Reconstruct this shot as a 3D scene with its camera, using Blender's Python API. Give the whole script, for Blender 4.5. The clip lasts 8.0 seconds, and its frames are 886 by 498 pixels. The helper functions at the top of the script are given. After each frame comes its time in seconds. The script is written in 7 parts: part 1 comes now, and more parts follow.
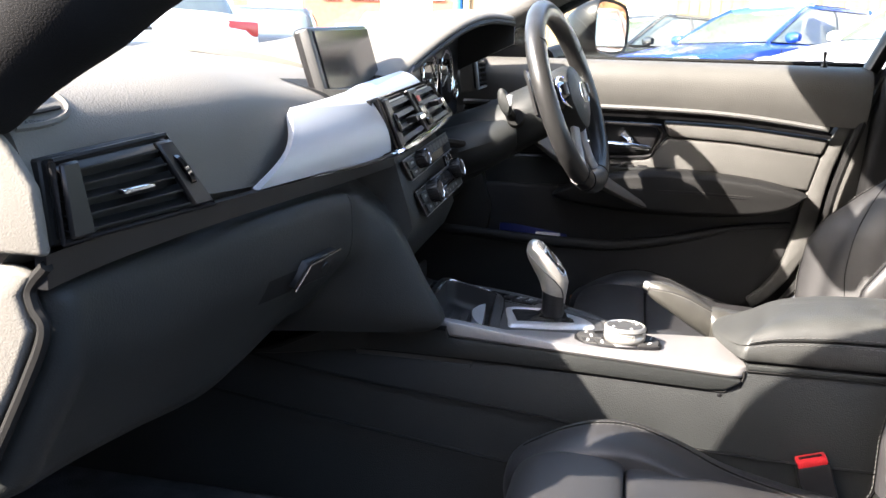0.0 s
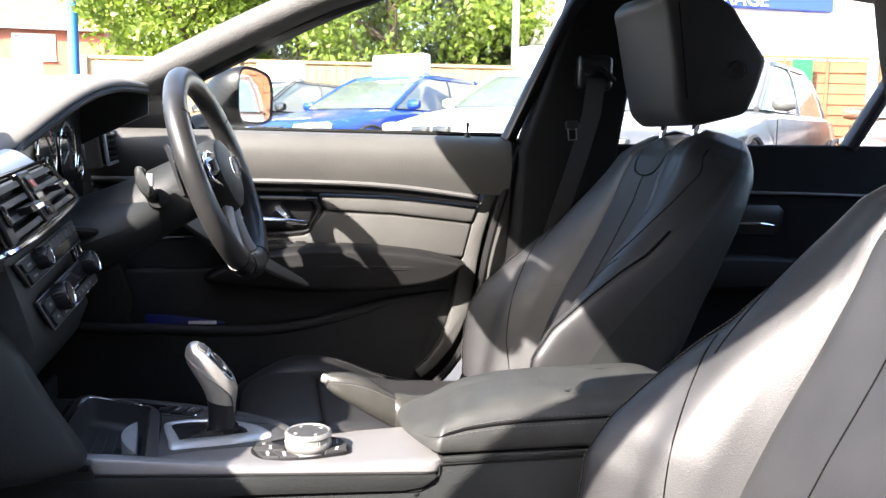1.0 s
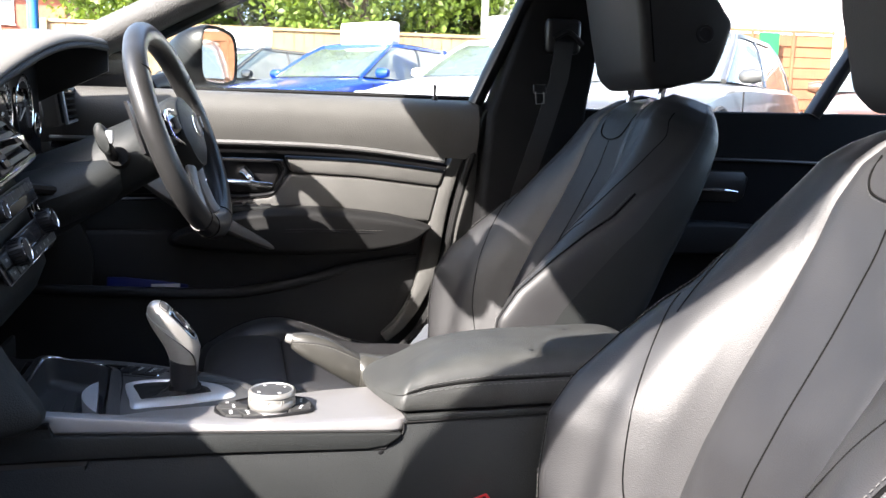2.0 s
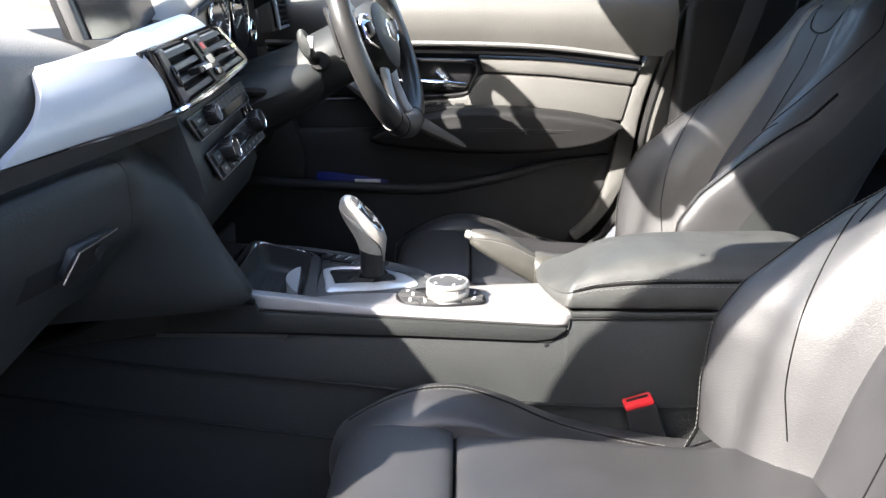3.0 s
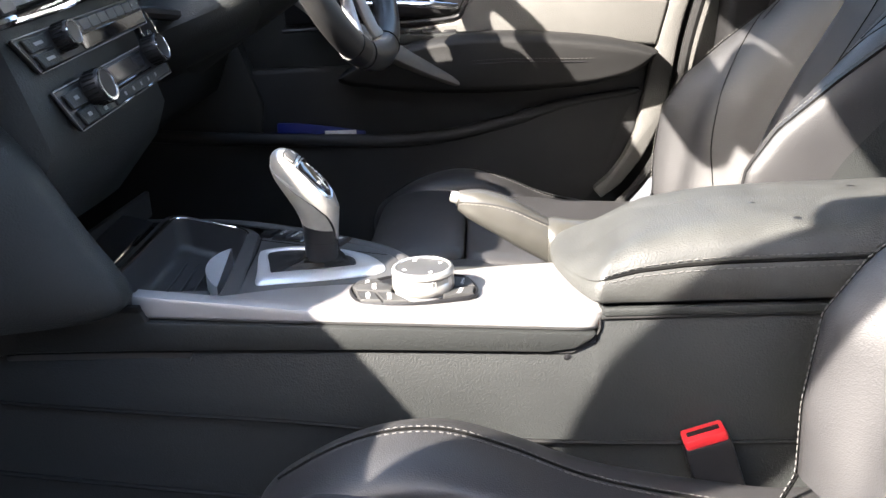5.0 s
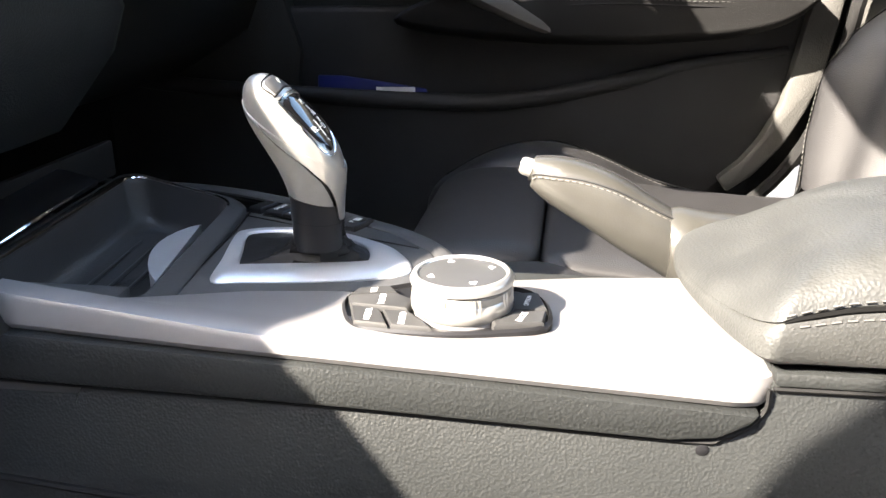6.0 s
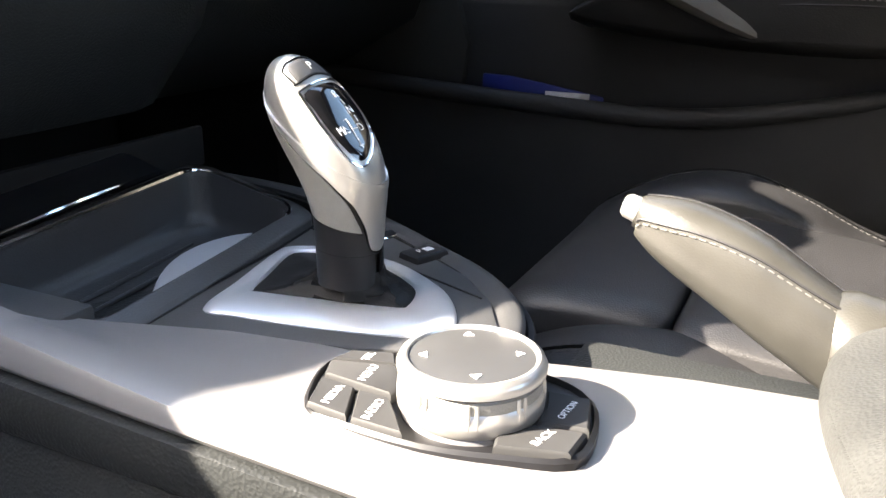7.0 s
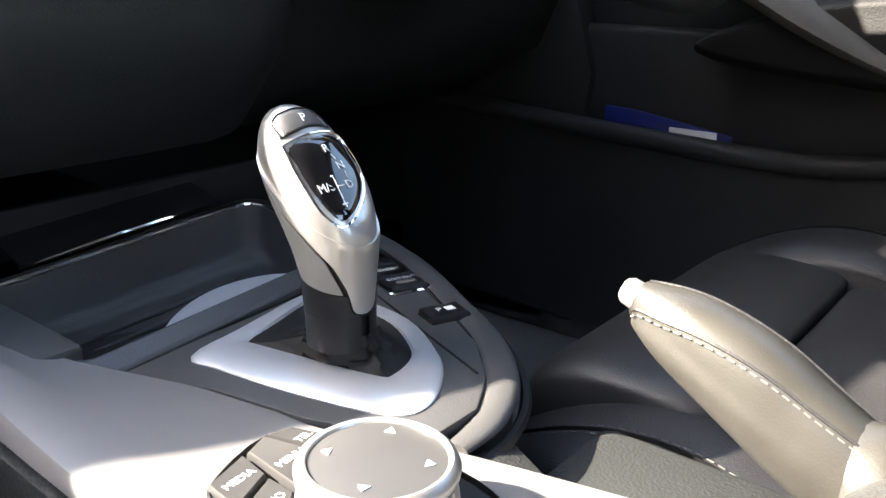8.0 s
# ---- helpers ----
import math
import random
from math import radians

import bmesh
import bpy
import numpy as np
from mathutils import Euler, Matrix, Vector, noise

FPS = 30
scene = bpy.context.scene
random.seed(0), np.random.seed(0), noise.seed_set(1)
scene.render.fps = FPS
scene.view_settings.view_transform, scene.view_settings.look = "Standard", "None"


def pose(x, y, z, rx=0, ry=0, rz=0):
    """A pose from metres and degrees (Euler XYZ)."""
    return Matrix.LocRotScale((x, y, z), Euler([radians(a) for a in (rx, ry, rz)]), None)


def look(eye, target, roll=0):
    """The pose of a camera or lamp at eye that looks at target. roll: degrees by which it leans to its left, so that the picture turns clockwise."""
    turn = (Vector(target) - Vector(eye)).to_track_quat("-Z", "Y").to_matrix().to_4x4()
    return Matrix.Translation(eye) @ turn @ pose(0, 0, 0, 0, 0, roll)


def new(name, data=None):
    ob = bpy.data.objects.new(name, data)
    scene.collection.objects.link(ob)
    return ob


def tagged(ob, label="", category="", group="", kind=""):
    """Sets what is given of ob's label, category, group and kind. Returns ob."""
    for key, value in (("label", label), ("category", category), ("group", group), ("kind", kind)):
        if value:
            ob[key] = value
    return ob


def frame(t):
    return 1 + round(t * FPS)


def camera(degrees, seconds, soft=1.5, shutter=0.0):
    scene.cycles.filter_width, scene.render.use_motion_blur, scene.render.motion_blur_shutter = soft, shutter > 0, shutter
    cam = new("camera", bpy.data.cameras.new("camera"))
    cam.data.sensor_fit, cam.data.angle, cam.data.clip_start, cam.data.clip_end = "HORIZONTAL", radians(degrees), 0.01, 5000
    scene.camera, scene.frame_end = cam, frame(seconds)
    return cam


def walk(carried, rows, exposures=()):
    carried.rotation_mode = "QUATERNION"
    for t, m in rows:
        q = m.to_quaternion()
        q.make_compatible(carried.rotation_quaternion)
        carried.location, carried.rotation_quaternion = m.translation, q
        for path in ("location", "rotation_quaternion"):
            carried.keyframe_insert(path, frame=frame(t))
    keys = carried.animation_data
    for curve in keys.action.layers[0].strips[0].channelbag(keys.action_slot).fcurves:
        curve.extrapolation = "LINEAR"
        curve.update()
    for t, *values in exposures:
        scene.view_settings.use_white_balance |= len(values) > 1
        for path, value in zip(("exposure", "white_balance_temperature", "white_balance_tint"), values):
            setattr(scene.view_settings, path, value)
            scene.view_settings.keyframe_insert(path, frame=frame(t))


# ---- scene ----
cam = camera(55.2, 8.0)
PATH = [
    (0, (-0.023, -1.302, 0.91), (-0.447, 0.611, 0.507), 1.7),
    (0.5, (-0.056, -1.202, 0.915), (-0.102, 0.772, 0.595), 2.1),
    (1, (-0.061, -1.15, 0.927), (0.331, 0.796, 0.688), 1.0),
    (1.2, (-0.06, -1.139, 0.93), (0.457, 0.78, 0.704), 0.8),
    (2.3, (-0.051, -1.16, 0.905), (0.33, 0.769, 0.538), 2.6),
    (2.5, (-0.036, -1.171, 0.909), (0.21, 0.768, 0.485), 2.2),
    (3, (0.0, -1.194, 0.924), (-0.041, 0.729, 0.375), -0.0),
    (3.5, (-0.011, -1.145, 0.919), (-0.095, 0.773, 0.36), -0.6),
    (4, (0.019, -1.054, 0.956), (-0.085, 0.858, 0.378), -1.5),
    (4.5, (0.057, -0.96, 0.944), (-0.034, 0.946, 0.343), -2.7),
    (5, (0.041, -0.835, 0.835), (-0.05, 1.057, 0.191), -2.4),
    (5.2, (0.019, -0.766, 0.807), (-0.069, 1.122, 0.152), -2.3),
    (6.3, (0.056, -0.461, 0.718), (-0.365, 1.383, 0.07), -0.2),
    (6.5, (0.064, -0.433, 0.717), (-0.454, 1.39, 0.079), -0.2),
    (7, (0.103, -0.342, 0.703), (-0.695, 1.375, 0.059), 1.1),
    (7.5, (0.154, -0.284, 0.71), (-0.808, 1.324, 0.011), 2.4),
    (8, (0.168, -0.252, 0.723), (-1.005, 1.24, 0.092), 1.1),
]
walk(cam, [(t, look(eye, target, roll)) for t, eye, target, roll in PATH],
     [(0.0, 3.08, 6900, 13), (0.5, 3.16, 6800, 14), (1.0, 2.80, 6650, 14), (2.5, 2.68, 6500, 12), (3.0, 3.26, 6550, 11), (4.0, 3.52, 6650, 11), (5.0, 3.58, 6800, 12), (6.5, 3.62, 7250, 12), (8.0, 3.70, 7250, 12)])

# ---------- world, sun, exposure ----------
SUN_WAY = Vector((1.08, 0.95, -1.0)).normalized()
SUN_ELEV = math.asin(-SUN_WAY.z)
SUN_AZ = math.atan2(-SUN_WAY.x, -SUN_WAY.y)
world = bpy.data.worlds.new("world")
scene.world = world
world.use_nodes = True
wt = world.node_tree
sky = wt.nodes.new("ShaderNodeTexSky")
sky.sky_type = 'NISHITA'
sky.sun_disc = False
sky.sun_elevation = SUN_ELEV
sky.sun_rotation = SUN_AZ
sky.air_density, sky.dust_density, sky.ozone_density = 1.0, 1.7, 1.2
wt.nodes["Background"].inputs["Strength"].default_value = 0.180
wt.links.new(sky.outputs["Color"], wt.nodes["Background"].inputs["Color"])
sun = new("sun", bpy.data.lights.new("sun", "SUN"))
sun.data.energy = 4.5
sun.data.angle = radians(0.6)
sun.data.color = (1.0, 0.945, 0.87)
sun.matrix_world = Matrix.Translation((-3, -6, 6)) @ SUN_WAY.to_track_quat("-Z", "Y").to_matrix().to_4x4()


# ---------- materials ----------
def material(name, base, rough=0.5, metal=0.0, grain=0.0, grain_size=0.002, vary=0.12, vary_size=0.15,
             coat=0.0, sheen=0.0, rough_vary=0.08, brush=None, spec=0.5):
    m = bpy.data.materials.new(name)
    m.use_nodes = True
    nt = m.node_tree
    b = nt.nodes["Principled BSDF"]
    b.inputs["Metallic"].default_value = metal
    b.inputs["Coat Weight"].default_value = coat
    b.inputs["Coat Roughness"].default_value = 0.06
    b.inputs["Sheen Weight"].default_value = sheen
    b.inputs["Specular IOR Level"].default_value = spec
    co = nt.nodes.new("ShaderNodeTexCoord")
    big = nt.nodes.new("ShaderNodeTexNoise")
    big.inputs["Scale"].default_value = 1.0 / vary_size
    big.inputs["Detail"].default_value = 4.0
    nt.links.new(co.outputs["Object"], big.inputs["Vector"])
    ramp = nt.nodes.new("ShaderNodeMapRange")
    ramp.inputs["From Min"].default_value, ramp.inputs["From Max"].default_value = 0.3, 0.7
    ramp.inputs["To Min"].default_value, ramp.inputs["To Max"].default_value = 1.0 - vary, 1.0 + vary
    nt.links.new(big.outputs["Fac"], ramp.inputs["Value"])
    mul = nt.nodes.new("ShaderNodeVectorMath")
    mul.operation = "SCALE"
    mul.inputs[0].default_value = base
    nt.links.new(ramp.outputs["Result"], mul.inputs["Scale"])
    nt.links.new(mul.outputs["Vector"], b.inputs["Base Color"])
    rr = nt.nodes.new("ShaderNodeMapRange")
    rr.inputs["To Min"].default_value, rr.inputs["To Max"].default_value = max(0.02, rough - rough_vary), min(1.0, rough + rough_vary)
    nt.links.new(big.outputs["Fac"], rr.inputs["Value"])
    nt.links.new(rr.outputs["Result"], b.inputs["Roughness"])
    if grain:
        if brush:
            tex = nt.nodes.new("ShaderNodeTexNoise")
            mp = nt.nodes.new("ShaderNodeMapping")
            mp.inputs["Scale"].default_value = brush
            nt.links.new(co.outputs["Object"], mp.inputs["Vector"])
            nt.links.new(mp.outputs["Vector"], tex.inputs["Vector"])
            tex.inputs["Scale"].default_value = 1.0 / grain_size
            out = tex.outputs["Fac"]
        else:
            tex = nt.nodes.new("ShaderNodeTexVoronoi")
            tex.feature = "SMOOTH_F1"
            tex.inputs["Scale"].default_value = 1.0 / grain_size
            tex.inputs["Smoothness"].default_value = 0.6
            nt.links.new(co.outputs["Object"], tex.inputs["Vector"])
            out = tex.outputs["Distance"]
        bump = nt.nodes.new("ShaderNodeBump")
        bump.inputs["Strength"].default_value = grain
        bump.inputs["Distance"].default_value = grain_size * 0.35
        nt.links.new(out, bump.inputs["Height"])
        nt.links.new(bump.outputs["Normal"], b.inputs["Normal"])
    return m


def glass_material(name, tint=(1, 1, 1), clear=0.92, rough=0.0):
    m = bpy.data.materials.new(name)
    m.use_nodes = True
    nt = m.node_tree
    nt.nodes.remove(nt.nodes["Principled BSDF"])
    tr = nt.nodes.new("ShaderNodeBsdfTransparent")
    tr.inputs["Color"].default_value = (*[c * clear for c in tint], 1)
    gl = nt.nodes.new("ShaderNodeBsdfGlossy")
    gl.inputs["Roughness"].default_value = rough
    mix = nt.nodes.new("ShaderNodeMixShader")
    mix.inputs["Fac"].default_value = 0.05
    nt.links.new(tr.outputs["BSDF"], mix.inputs[1])
    nt.links.new(gl.outputs["BSDF"], mix.inputs[2])
    nt.links.new(mix.outputs["Shader"], nt.nodes["Material Output"].inputs["Surface"])
    return m


LEATHER = material("black_leather", (0.0215, 0.0213, 0.0222), 0.47, grain=0.40, grain_size=0.0014, vary=0.14, vary_size=0.07, spec=0.44)
# Near-black tubes carry the shade of the leather's seam grooves as colour.
SEAM = material("seam_groove_shade", (0.005, 0.005, 0.005), 0.95, spec=0.05)
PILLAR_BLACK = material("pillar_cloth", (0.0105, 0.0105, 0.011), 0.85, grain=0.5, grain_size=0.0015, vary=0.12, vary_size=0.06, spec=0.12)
STRIP_GREY = material("satin_grey_strip", (0.12, 0.12, 0.118), 0.45, metal=0.2, grain=0.1, grain_size=0.0008, vary=0.04)
LEATHER_GREY = material("worn_leather", (0.0345, 0.0355, 0.0340), 0.50, grain=0.5, grain_size=0.0017, vary=0.2, vary_size=0.04, spec=0.36)
# Paler than the dark plastic it stands for: sun glare put into the base.
DASH = material("sun_paled_dash_plastic", (0.130, 0.124, 0.112), 0.72, grain=0.5, grain_size=0.0020, vary=0.06, spec=0.22)
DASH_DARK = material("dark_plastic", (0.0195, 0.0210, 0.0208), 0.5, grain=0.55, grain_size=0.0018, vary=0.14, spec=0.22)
SATIN_BLACK = material("satin_black", (0.010, 0.010, 0.011), 0.35, vary=0.05, spec=0.35)
GLOSS_BLACK = material("gloss_black", (0.006, 0.006, 0.007), 0.08, vary=0.03, rough_vary=0.02, coat=0.6)
SLAT_BLACK = material("vent_slat", (0.011, 0.011, 0.011), 0.5, vary=0.05, spec=0.25)
WEBBING = material("belt_webbing", (0.030, 0.030, 0.031), 0.6, grain=0.6, grain_size=0.0018, brush=(1.0, 0.2, 0.3), vary=0.06, spec=0.3)
RUBBER = material("rubber", (0.009, 0.009, 0.009), 0.75, grain=0.2, grain_size=0.001, spec=0.2)
CARPET = material("carpet", (0.080, 0.078, 0.080), 0.95, grain=1.0, grain_size=0.003, vary=0.25, vary_size=0.04, spec=0.1)
SILVER = material("satin_aluminium", (0.215, 0.21, 0.21), 0.40, metal=0.35, grain=0.08, grain_size=0.0006, vary=0.02, vary_size=0.02, rough_vary=0.04)
SILVER_PAINT = material("silver_paint", (0.39, 0.405, 0.425), 0.38, metal=0.25, grain=0.08, grain_size=0.0008, vary=0.03, rough_vary=0.03)
SILVER_GRIP = material("worn_silver", (0.46, 0.45, 0.425), 0.30, metal=0.7, grain=0.02, grain_size=0.0006, vary=0.03, vary_size=0.02, rough_vary=0.04)
RIM_LEATHER = material("polished_leather", (0.022, 0.022, 0.022), 0.34, grain=0.2, grain_size=0.0014, vary=0.12, vary_size=0.06, spec=0.5)
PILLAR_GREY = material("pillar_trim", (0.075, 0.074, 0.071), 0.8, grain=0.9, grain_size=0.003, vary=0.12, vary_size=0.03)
CONSOLE_TOP = material("console_plastic", (0.050, 0.050, 0.050), 0.45, grain=0.25, grain_size=0.0012, vary=0.08, spec=0.4)
GRIP_TEX = material("grained_silver", (0.24, 0.235, 0.215), 0.5, metal=0.3, grain=0.5, grain_size=0.0011, vary=0.06, vary_size=0.01)
FRAME_SILVER = material("brushed_silver", (0.66, 0.67, 0.69), 0.30, metal=0.6, vary=0.015, vary_size=0.05, rough_vary=0.02)
BOOT_LEATHER = material("boot_leather", (0.009, 0.009, 0.009), 0.55, grain=0.3, grain_size=0.0013, vary=0.15, vary_size=0.02, spec=0.2)
KEY_GREY = material("key_cap", (0.030, 0.030, 0.030), 0.6, vary=0.06, vary_size=0.02, spec=0.22)
TOUCH_GREY = material("touch_pad", (0.038, 0.038, 0.038), 0.5, vary=0.05, vary_size=0.02)
CHROME = material("chrome", (0.78, 0.79, 0.80), 0.09, metal=1.0, vary=0.02, rough_vary=0.03)
FABRIC_GREY = material("headliner", (0.30, 0.30, 0.29), 0.95, grain=0.8, grain_size=0.002, vary=0.06)
DOOR_GREY = material("door_vinyl", (0.074, 0.073, 0.069), 0.52, grain=0.5, grain_size=0.0020, vary=0.10, vary_size=0.1, spec=0.3)
RED = material("red_plastic", (0.55, 0.02, 0.025), 0.35, vary=0.04)
ORANGE = material("orange_plastic", (0.55, 0.20, 0.06), 0.5, vary=0.05)
BLUE = material("blue_plastic", (0.008, 0.018, 0.15), 0.45, vary=0.04)
WHITE = material("white_paint", (0.80, 0.80, 0.79), 0.4, vary=0.03)
SCREEN = material("screen_glass", (0.02, 0.02, 0.022), 0.12, vary=0.05, rough_vary=0.03)
STITCH_PALE = material("pale_thread", (0.13, 0.125, 0.115), 0.7)
STITCH = material("thread", (0.065, 0.064, 0.062), 0.8)
ARM_BLACK = material("armrest_vinyl", (0.010, 0.010, 0.010), 0.55, grain=0.3, grain_size=0.0016, vary=0.1, spec=0.25)
DOOR_LOW = material("lower_door_vinyl", (0.028, 0.028, 0.0285), 0.55, grain=0.3, grain_size=0.0018, vary=0.12, vary_size=0.08, spec=0.25)
MARK_GREY = material("printed_mark", (0.20, 0.20, 0.20), 0.6, vary=0.05)
GLASS = glass_material("clear_glass", (0.97, 1.0, 0.98), 0.90)


# ---------- mesh helpers ----------
def part(name, bm, mat, parent, label="", sharp=40):
    """Links a bmesh, given in world metres, as one mesh object under a thing or a part."""
    for e in bm.edges:
        if len(e.link_faces) == 2 and e.calc_face_angle(0) > radians(sharp):
            e.smooth = False
    for f in bm.faces:
        f.smooth = True
    base = Vector(parent["base"]) if parent is not None else Vector()
    if base.length:
        bmesh.ops.translate(bm, verts=bm.verts, vec=-base)
    me = bpy.data.meshes.new(name)
    bm.to_mesh(me)
    bm.free()
    me.materials.append(mat)
    ob = new(name, me)
    if parent is not None:
        ob.parent = parent
        ob["base"] = parent["base"]
    if label:
        ob["label"] = label
    return ob


def thing(name, label, category, base=(0, 0, 0), group="", kind=""):
    ob = new(name)
    ob.empty_display_size = 0.05
    ob.location = base
    ob["base"] = base
    return tagged(ob, label, category, group, kind)


def single(name, bm, mat, label, category, group="", kind="", base=(0, 0, 0)):
    """One mesh as a thing of its own."""
    for e in bm.edges:
        if len(e.link_faces) == 2 and e.calc_face_angle(0) > radians(40):
            e.smooth = False
    for f in bm.faces:
        f.smooth = True
    bmesh.ops.translate(bm, verts=bm.verts, vec=-Vector(base))
    me = bpy.data.meshes.new(name)
    bm.to_mesh(me)
    bm.free()
    me.materials.append(mat)
    ob = new(name, me)
    ob.location = base
    ob["base"] = base
    return tagged(ob, label, category, group, kind)


def rbox(lo, hi, bevel=0.004, seg=2, m=None):
    bm = bmesh.new()
    bmesh.ops.create_cube(bm, size=1.0)
    for v in bm.verts:
        v.co = Vector([lo[i] + (v.co[i] + 0.5) * (hi[i] - lo[i]) for i in range(3)])
    if bevel:
        bmesh.ops.bevel(bm, geom=bm.edges[:], offset=bevel, segments=seg, profile=0.5, affect='EDGES', clamp_overlap=True)
    if m is not None:
        bmesh.ops.transform(bm, matrix=m, verts=bm.verts)
    return bm


def outward(bm):
    """Makes the faces of a closed mesh look outward."""
    bmesh.ops.recalc_face_normals(bm, faces=bm.faces)
    if all(len(e.link_faces) == 2 for e in bm.edges) and bm.calc_volume(signed=True) < 0:
        bmesh.ops.reverse_faces(bm, faces=bm.faces)
    return bm


def loft(rings, cap=True, closed=True):
    bm = bmesh.new()
    vs = [[bm.verts.new(p) for p in r] for r in rings]
    n = len(rings[0])
    for a, b in zip(vs, vs[1:]):
        for i in range(n if closed else n - 1):
            j = (i + 1) % n
            bm.faces.new((a[i], a[j], b[j], b[i]))
    if cap and closed:
        bm.faces.new(list(reversed(vs[0])))
        bm.faces.new(vs[-1])
    return outward(bm)


def smooth_line(pts, n, closed=False):
    """Catmull-Rom through the points, n steps a span."""
    pts = [Vector(p) for p in pts]
    out = []
    k = len(pts)
    for i in range(k if closed else k - 1):
        p = [pts[(i + d) % k] if closed else pts[min(max(i + d, 0), k - 1)] for d in (-1, 0, 1, 2)]
        for s in range(n):
            t = s / n
            out.append(0.5 * ((2 * p[1]) + (p[2] - p[0]) * t + (2 * p[0] - 5 * p[1] + 4 * p[2] - p[3]) * t * t
                              + (3 * p[1] - p[0] - 3 * p[2] + p[3]) * t ** 3))
    if not closed:
        out.append(pts[-1])
    return out


def tube(pts, r, n=10, cap=True, flat=1.0, smooth=0):
    """A round bar along points; r a number or one for each point."""
    pts = smooth_line(pts, smooth) if smooth else [Vector(p) for p in pts]
    rs = r if isinstance(r, (list, tuple)) else [r] * len(pts)
    if len(rs) != len(pts):
        rs = [float(v) for v in np.interp(np.linspace(0, 1, len(pts)), np.linspace(0, 1, len(rs)), rs)]
    rings = []
    side = None
    for i, p in enumerate(pts):
        d = (pts[min(i + 1, len(pts) - 1)] - pts[max(i - 1, 0)]).normalized()
        if side is None:
            side = d.cross(Vector((0, 0, 1)))
            if side.length < 0.1:
                side = d.cross(Vector((0, 1, 0)))
        side = (side - d * side.dot(d)).normalized()
        up = side.cross(d)
        rings.append([p + rs[i] * (math.cos(a) * side + flat * math.sin(a) * up) for a in [2 * math.pi * k / n for k in range(n)]])
    return loft(rings, cap)


def lathe(profile, center, axis=(0, 0, 1), n=48):
    """Turns (radius, height) pairs round an axis."""
    q = Vector((0, 0, 1)).rotation_difference(Vector(axis).normalized()).to_matrix()
    rings = [[Vector(center) + q @ Vector((r * math.cos(2 * math.pi * k / n), r * math.sin(2 * math.pi * k / n), h)) for k in range(n)]
             for r, h in profile]
    return loft(rings, True)


def to3(axis, a, b, c):
    return {"x": Vector((c, a, b)), "y": Vector((a, c, b)), "z": Vector((a, b, c))}[axis]


def prism(poly, axis, c0, c1, bevel=0.003, seg=2):
    """A flat outline pushed along an axis: for x the outline is (y, z), for y (x, z), for z (x, y)."""
    bm = loft([[to3(axis, a, b, c0) for a, b in poly], [to3(axis, a, b, c1) for a, b in poly]])
    if bevel:
        bmesh.ops.bevel(bm, geom=bm.edges[:], offset=bevel, segments=seg, profile=0.5, affect='EDGES', clamp_overlap=True)
    return bm


def puff(poly, axis, c0, c1, r, n=8, span=6, lean=None, inset=0.55):
    """A cushion: the smoothed outline swept along the axis, rounded by r at both ends. lean(c) gives a shift in the outline's plane."""
    line = smooth_line([(a, b, 0) for a, b in poly], span, True) if span > 1 else [Vector((a, b, 0)) for a, b in poly]
    k = len(line)
    x0, x1, y0, y1 = min(p.x for p in line), max(p.x for p in line), min(p.y for p in line), max(p.y for p in line)
    mx, my, hx, hy = (x0 + x1) / 2, (y0 + y1) / 2, (x1 - x0) / 2, (y1 - y0) / 2
    rings = []
    sgn = 1 if c1 > c0 else -1
    steps = [(-math.pi / 2) * (1 - i / n) for i in range(n + 1)] + [(math.pi / 2) * (i / n) for i in range(n + 1)]
    for idx, a in enumerate(steps):
        first = idx <= n
        c = (c0 + sgn * r * (1 + math.sin(a))) if first else (c1 - sgn * r * (1 - math.sin(a)))
        ins = r * inset * (1 - math.cos(a))
        sh = lean(c) if lean else (0, 0)
        kx, ky = 1 - ins / hx, 1 - ins / hy
        rings.append([to3(axis, mx + (p.x - mx) * kx + sh[0], my + (p.y - my) * ky + sh[1], c) for p in line])
    return loft(rings)


def sheet(f, nu, nv, thick=0.0):
    """A surface f(u, v) for u and v from 0 to 1; thick moves its second side along du x dv."""
    p = [[Vector(f(i / nu, j / nv)) for j in range(nv + 1)] for i in range(nu + 1)]
    bm = bmesh.new()
    g = [[bm.verts.new(c) for c in row] for row in p]
    for i in range(nu):
        for j in range(nv):
            bm.faces.new((g[i][j], g[i + 1][j], g[i + 1][j + 1], g[i][j + 1]))
    if thick:
        h = []
        for i in range(nu + 1):
            row = []
            for j in range(nv + 1):
                du = p[min(i + 1, nu)][j] - p[max(i - 1, 0)][j]
                dv = p[i][min(j + 1, nv)] - p[i][max(j - 1, 0)]
                row.append(bm.verts.new(p[i][j] + du.cross(dv).normalized() * thick))
            h.append(row)
        for i in range(nu):
            for j in range(nv):
                bm.faces.new((h[i][j], h[i][j + 1], h[i + 1][j + 1], h[i + 1][j]))
        rim = [(i, 0) for i in range(nu)] + [(nu, j) for j in range(nv)] + [(i, nv) for i in range(nu, 0, -1)] + [(0, j) for j in range(nv, 0, -1)]
        for (i, j), (k, l) in zip(rim, rim[1:] + rim[:1]):
            bm.faces.new((g[i][j], h[i][j], h[k][l], g[k][l]))
        outward(bm)
    return bm


def joined(*bms):
    out = bmesh.new()
    for b in bms:
        me = bpy.data.meshes.new("tmp")
        b.to_mesh(me)
        b.free()
        out.from_mesh(me)
        bpy.data.meshes.remove(me)
    return out


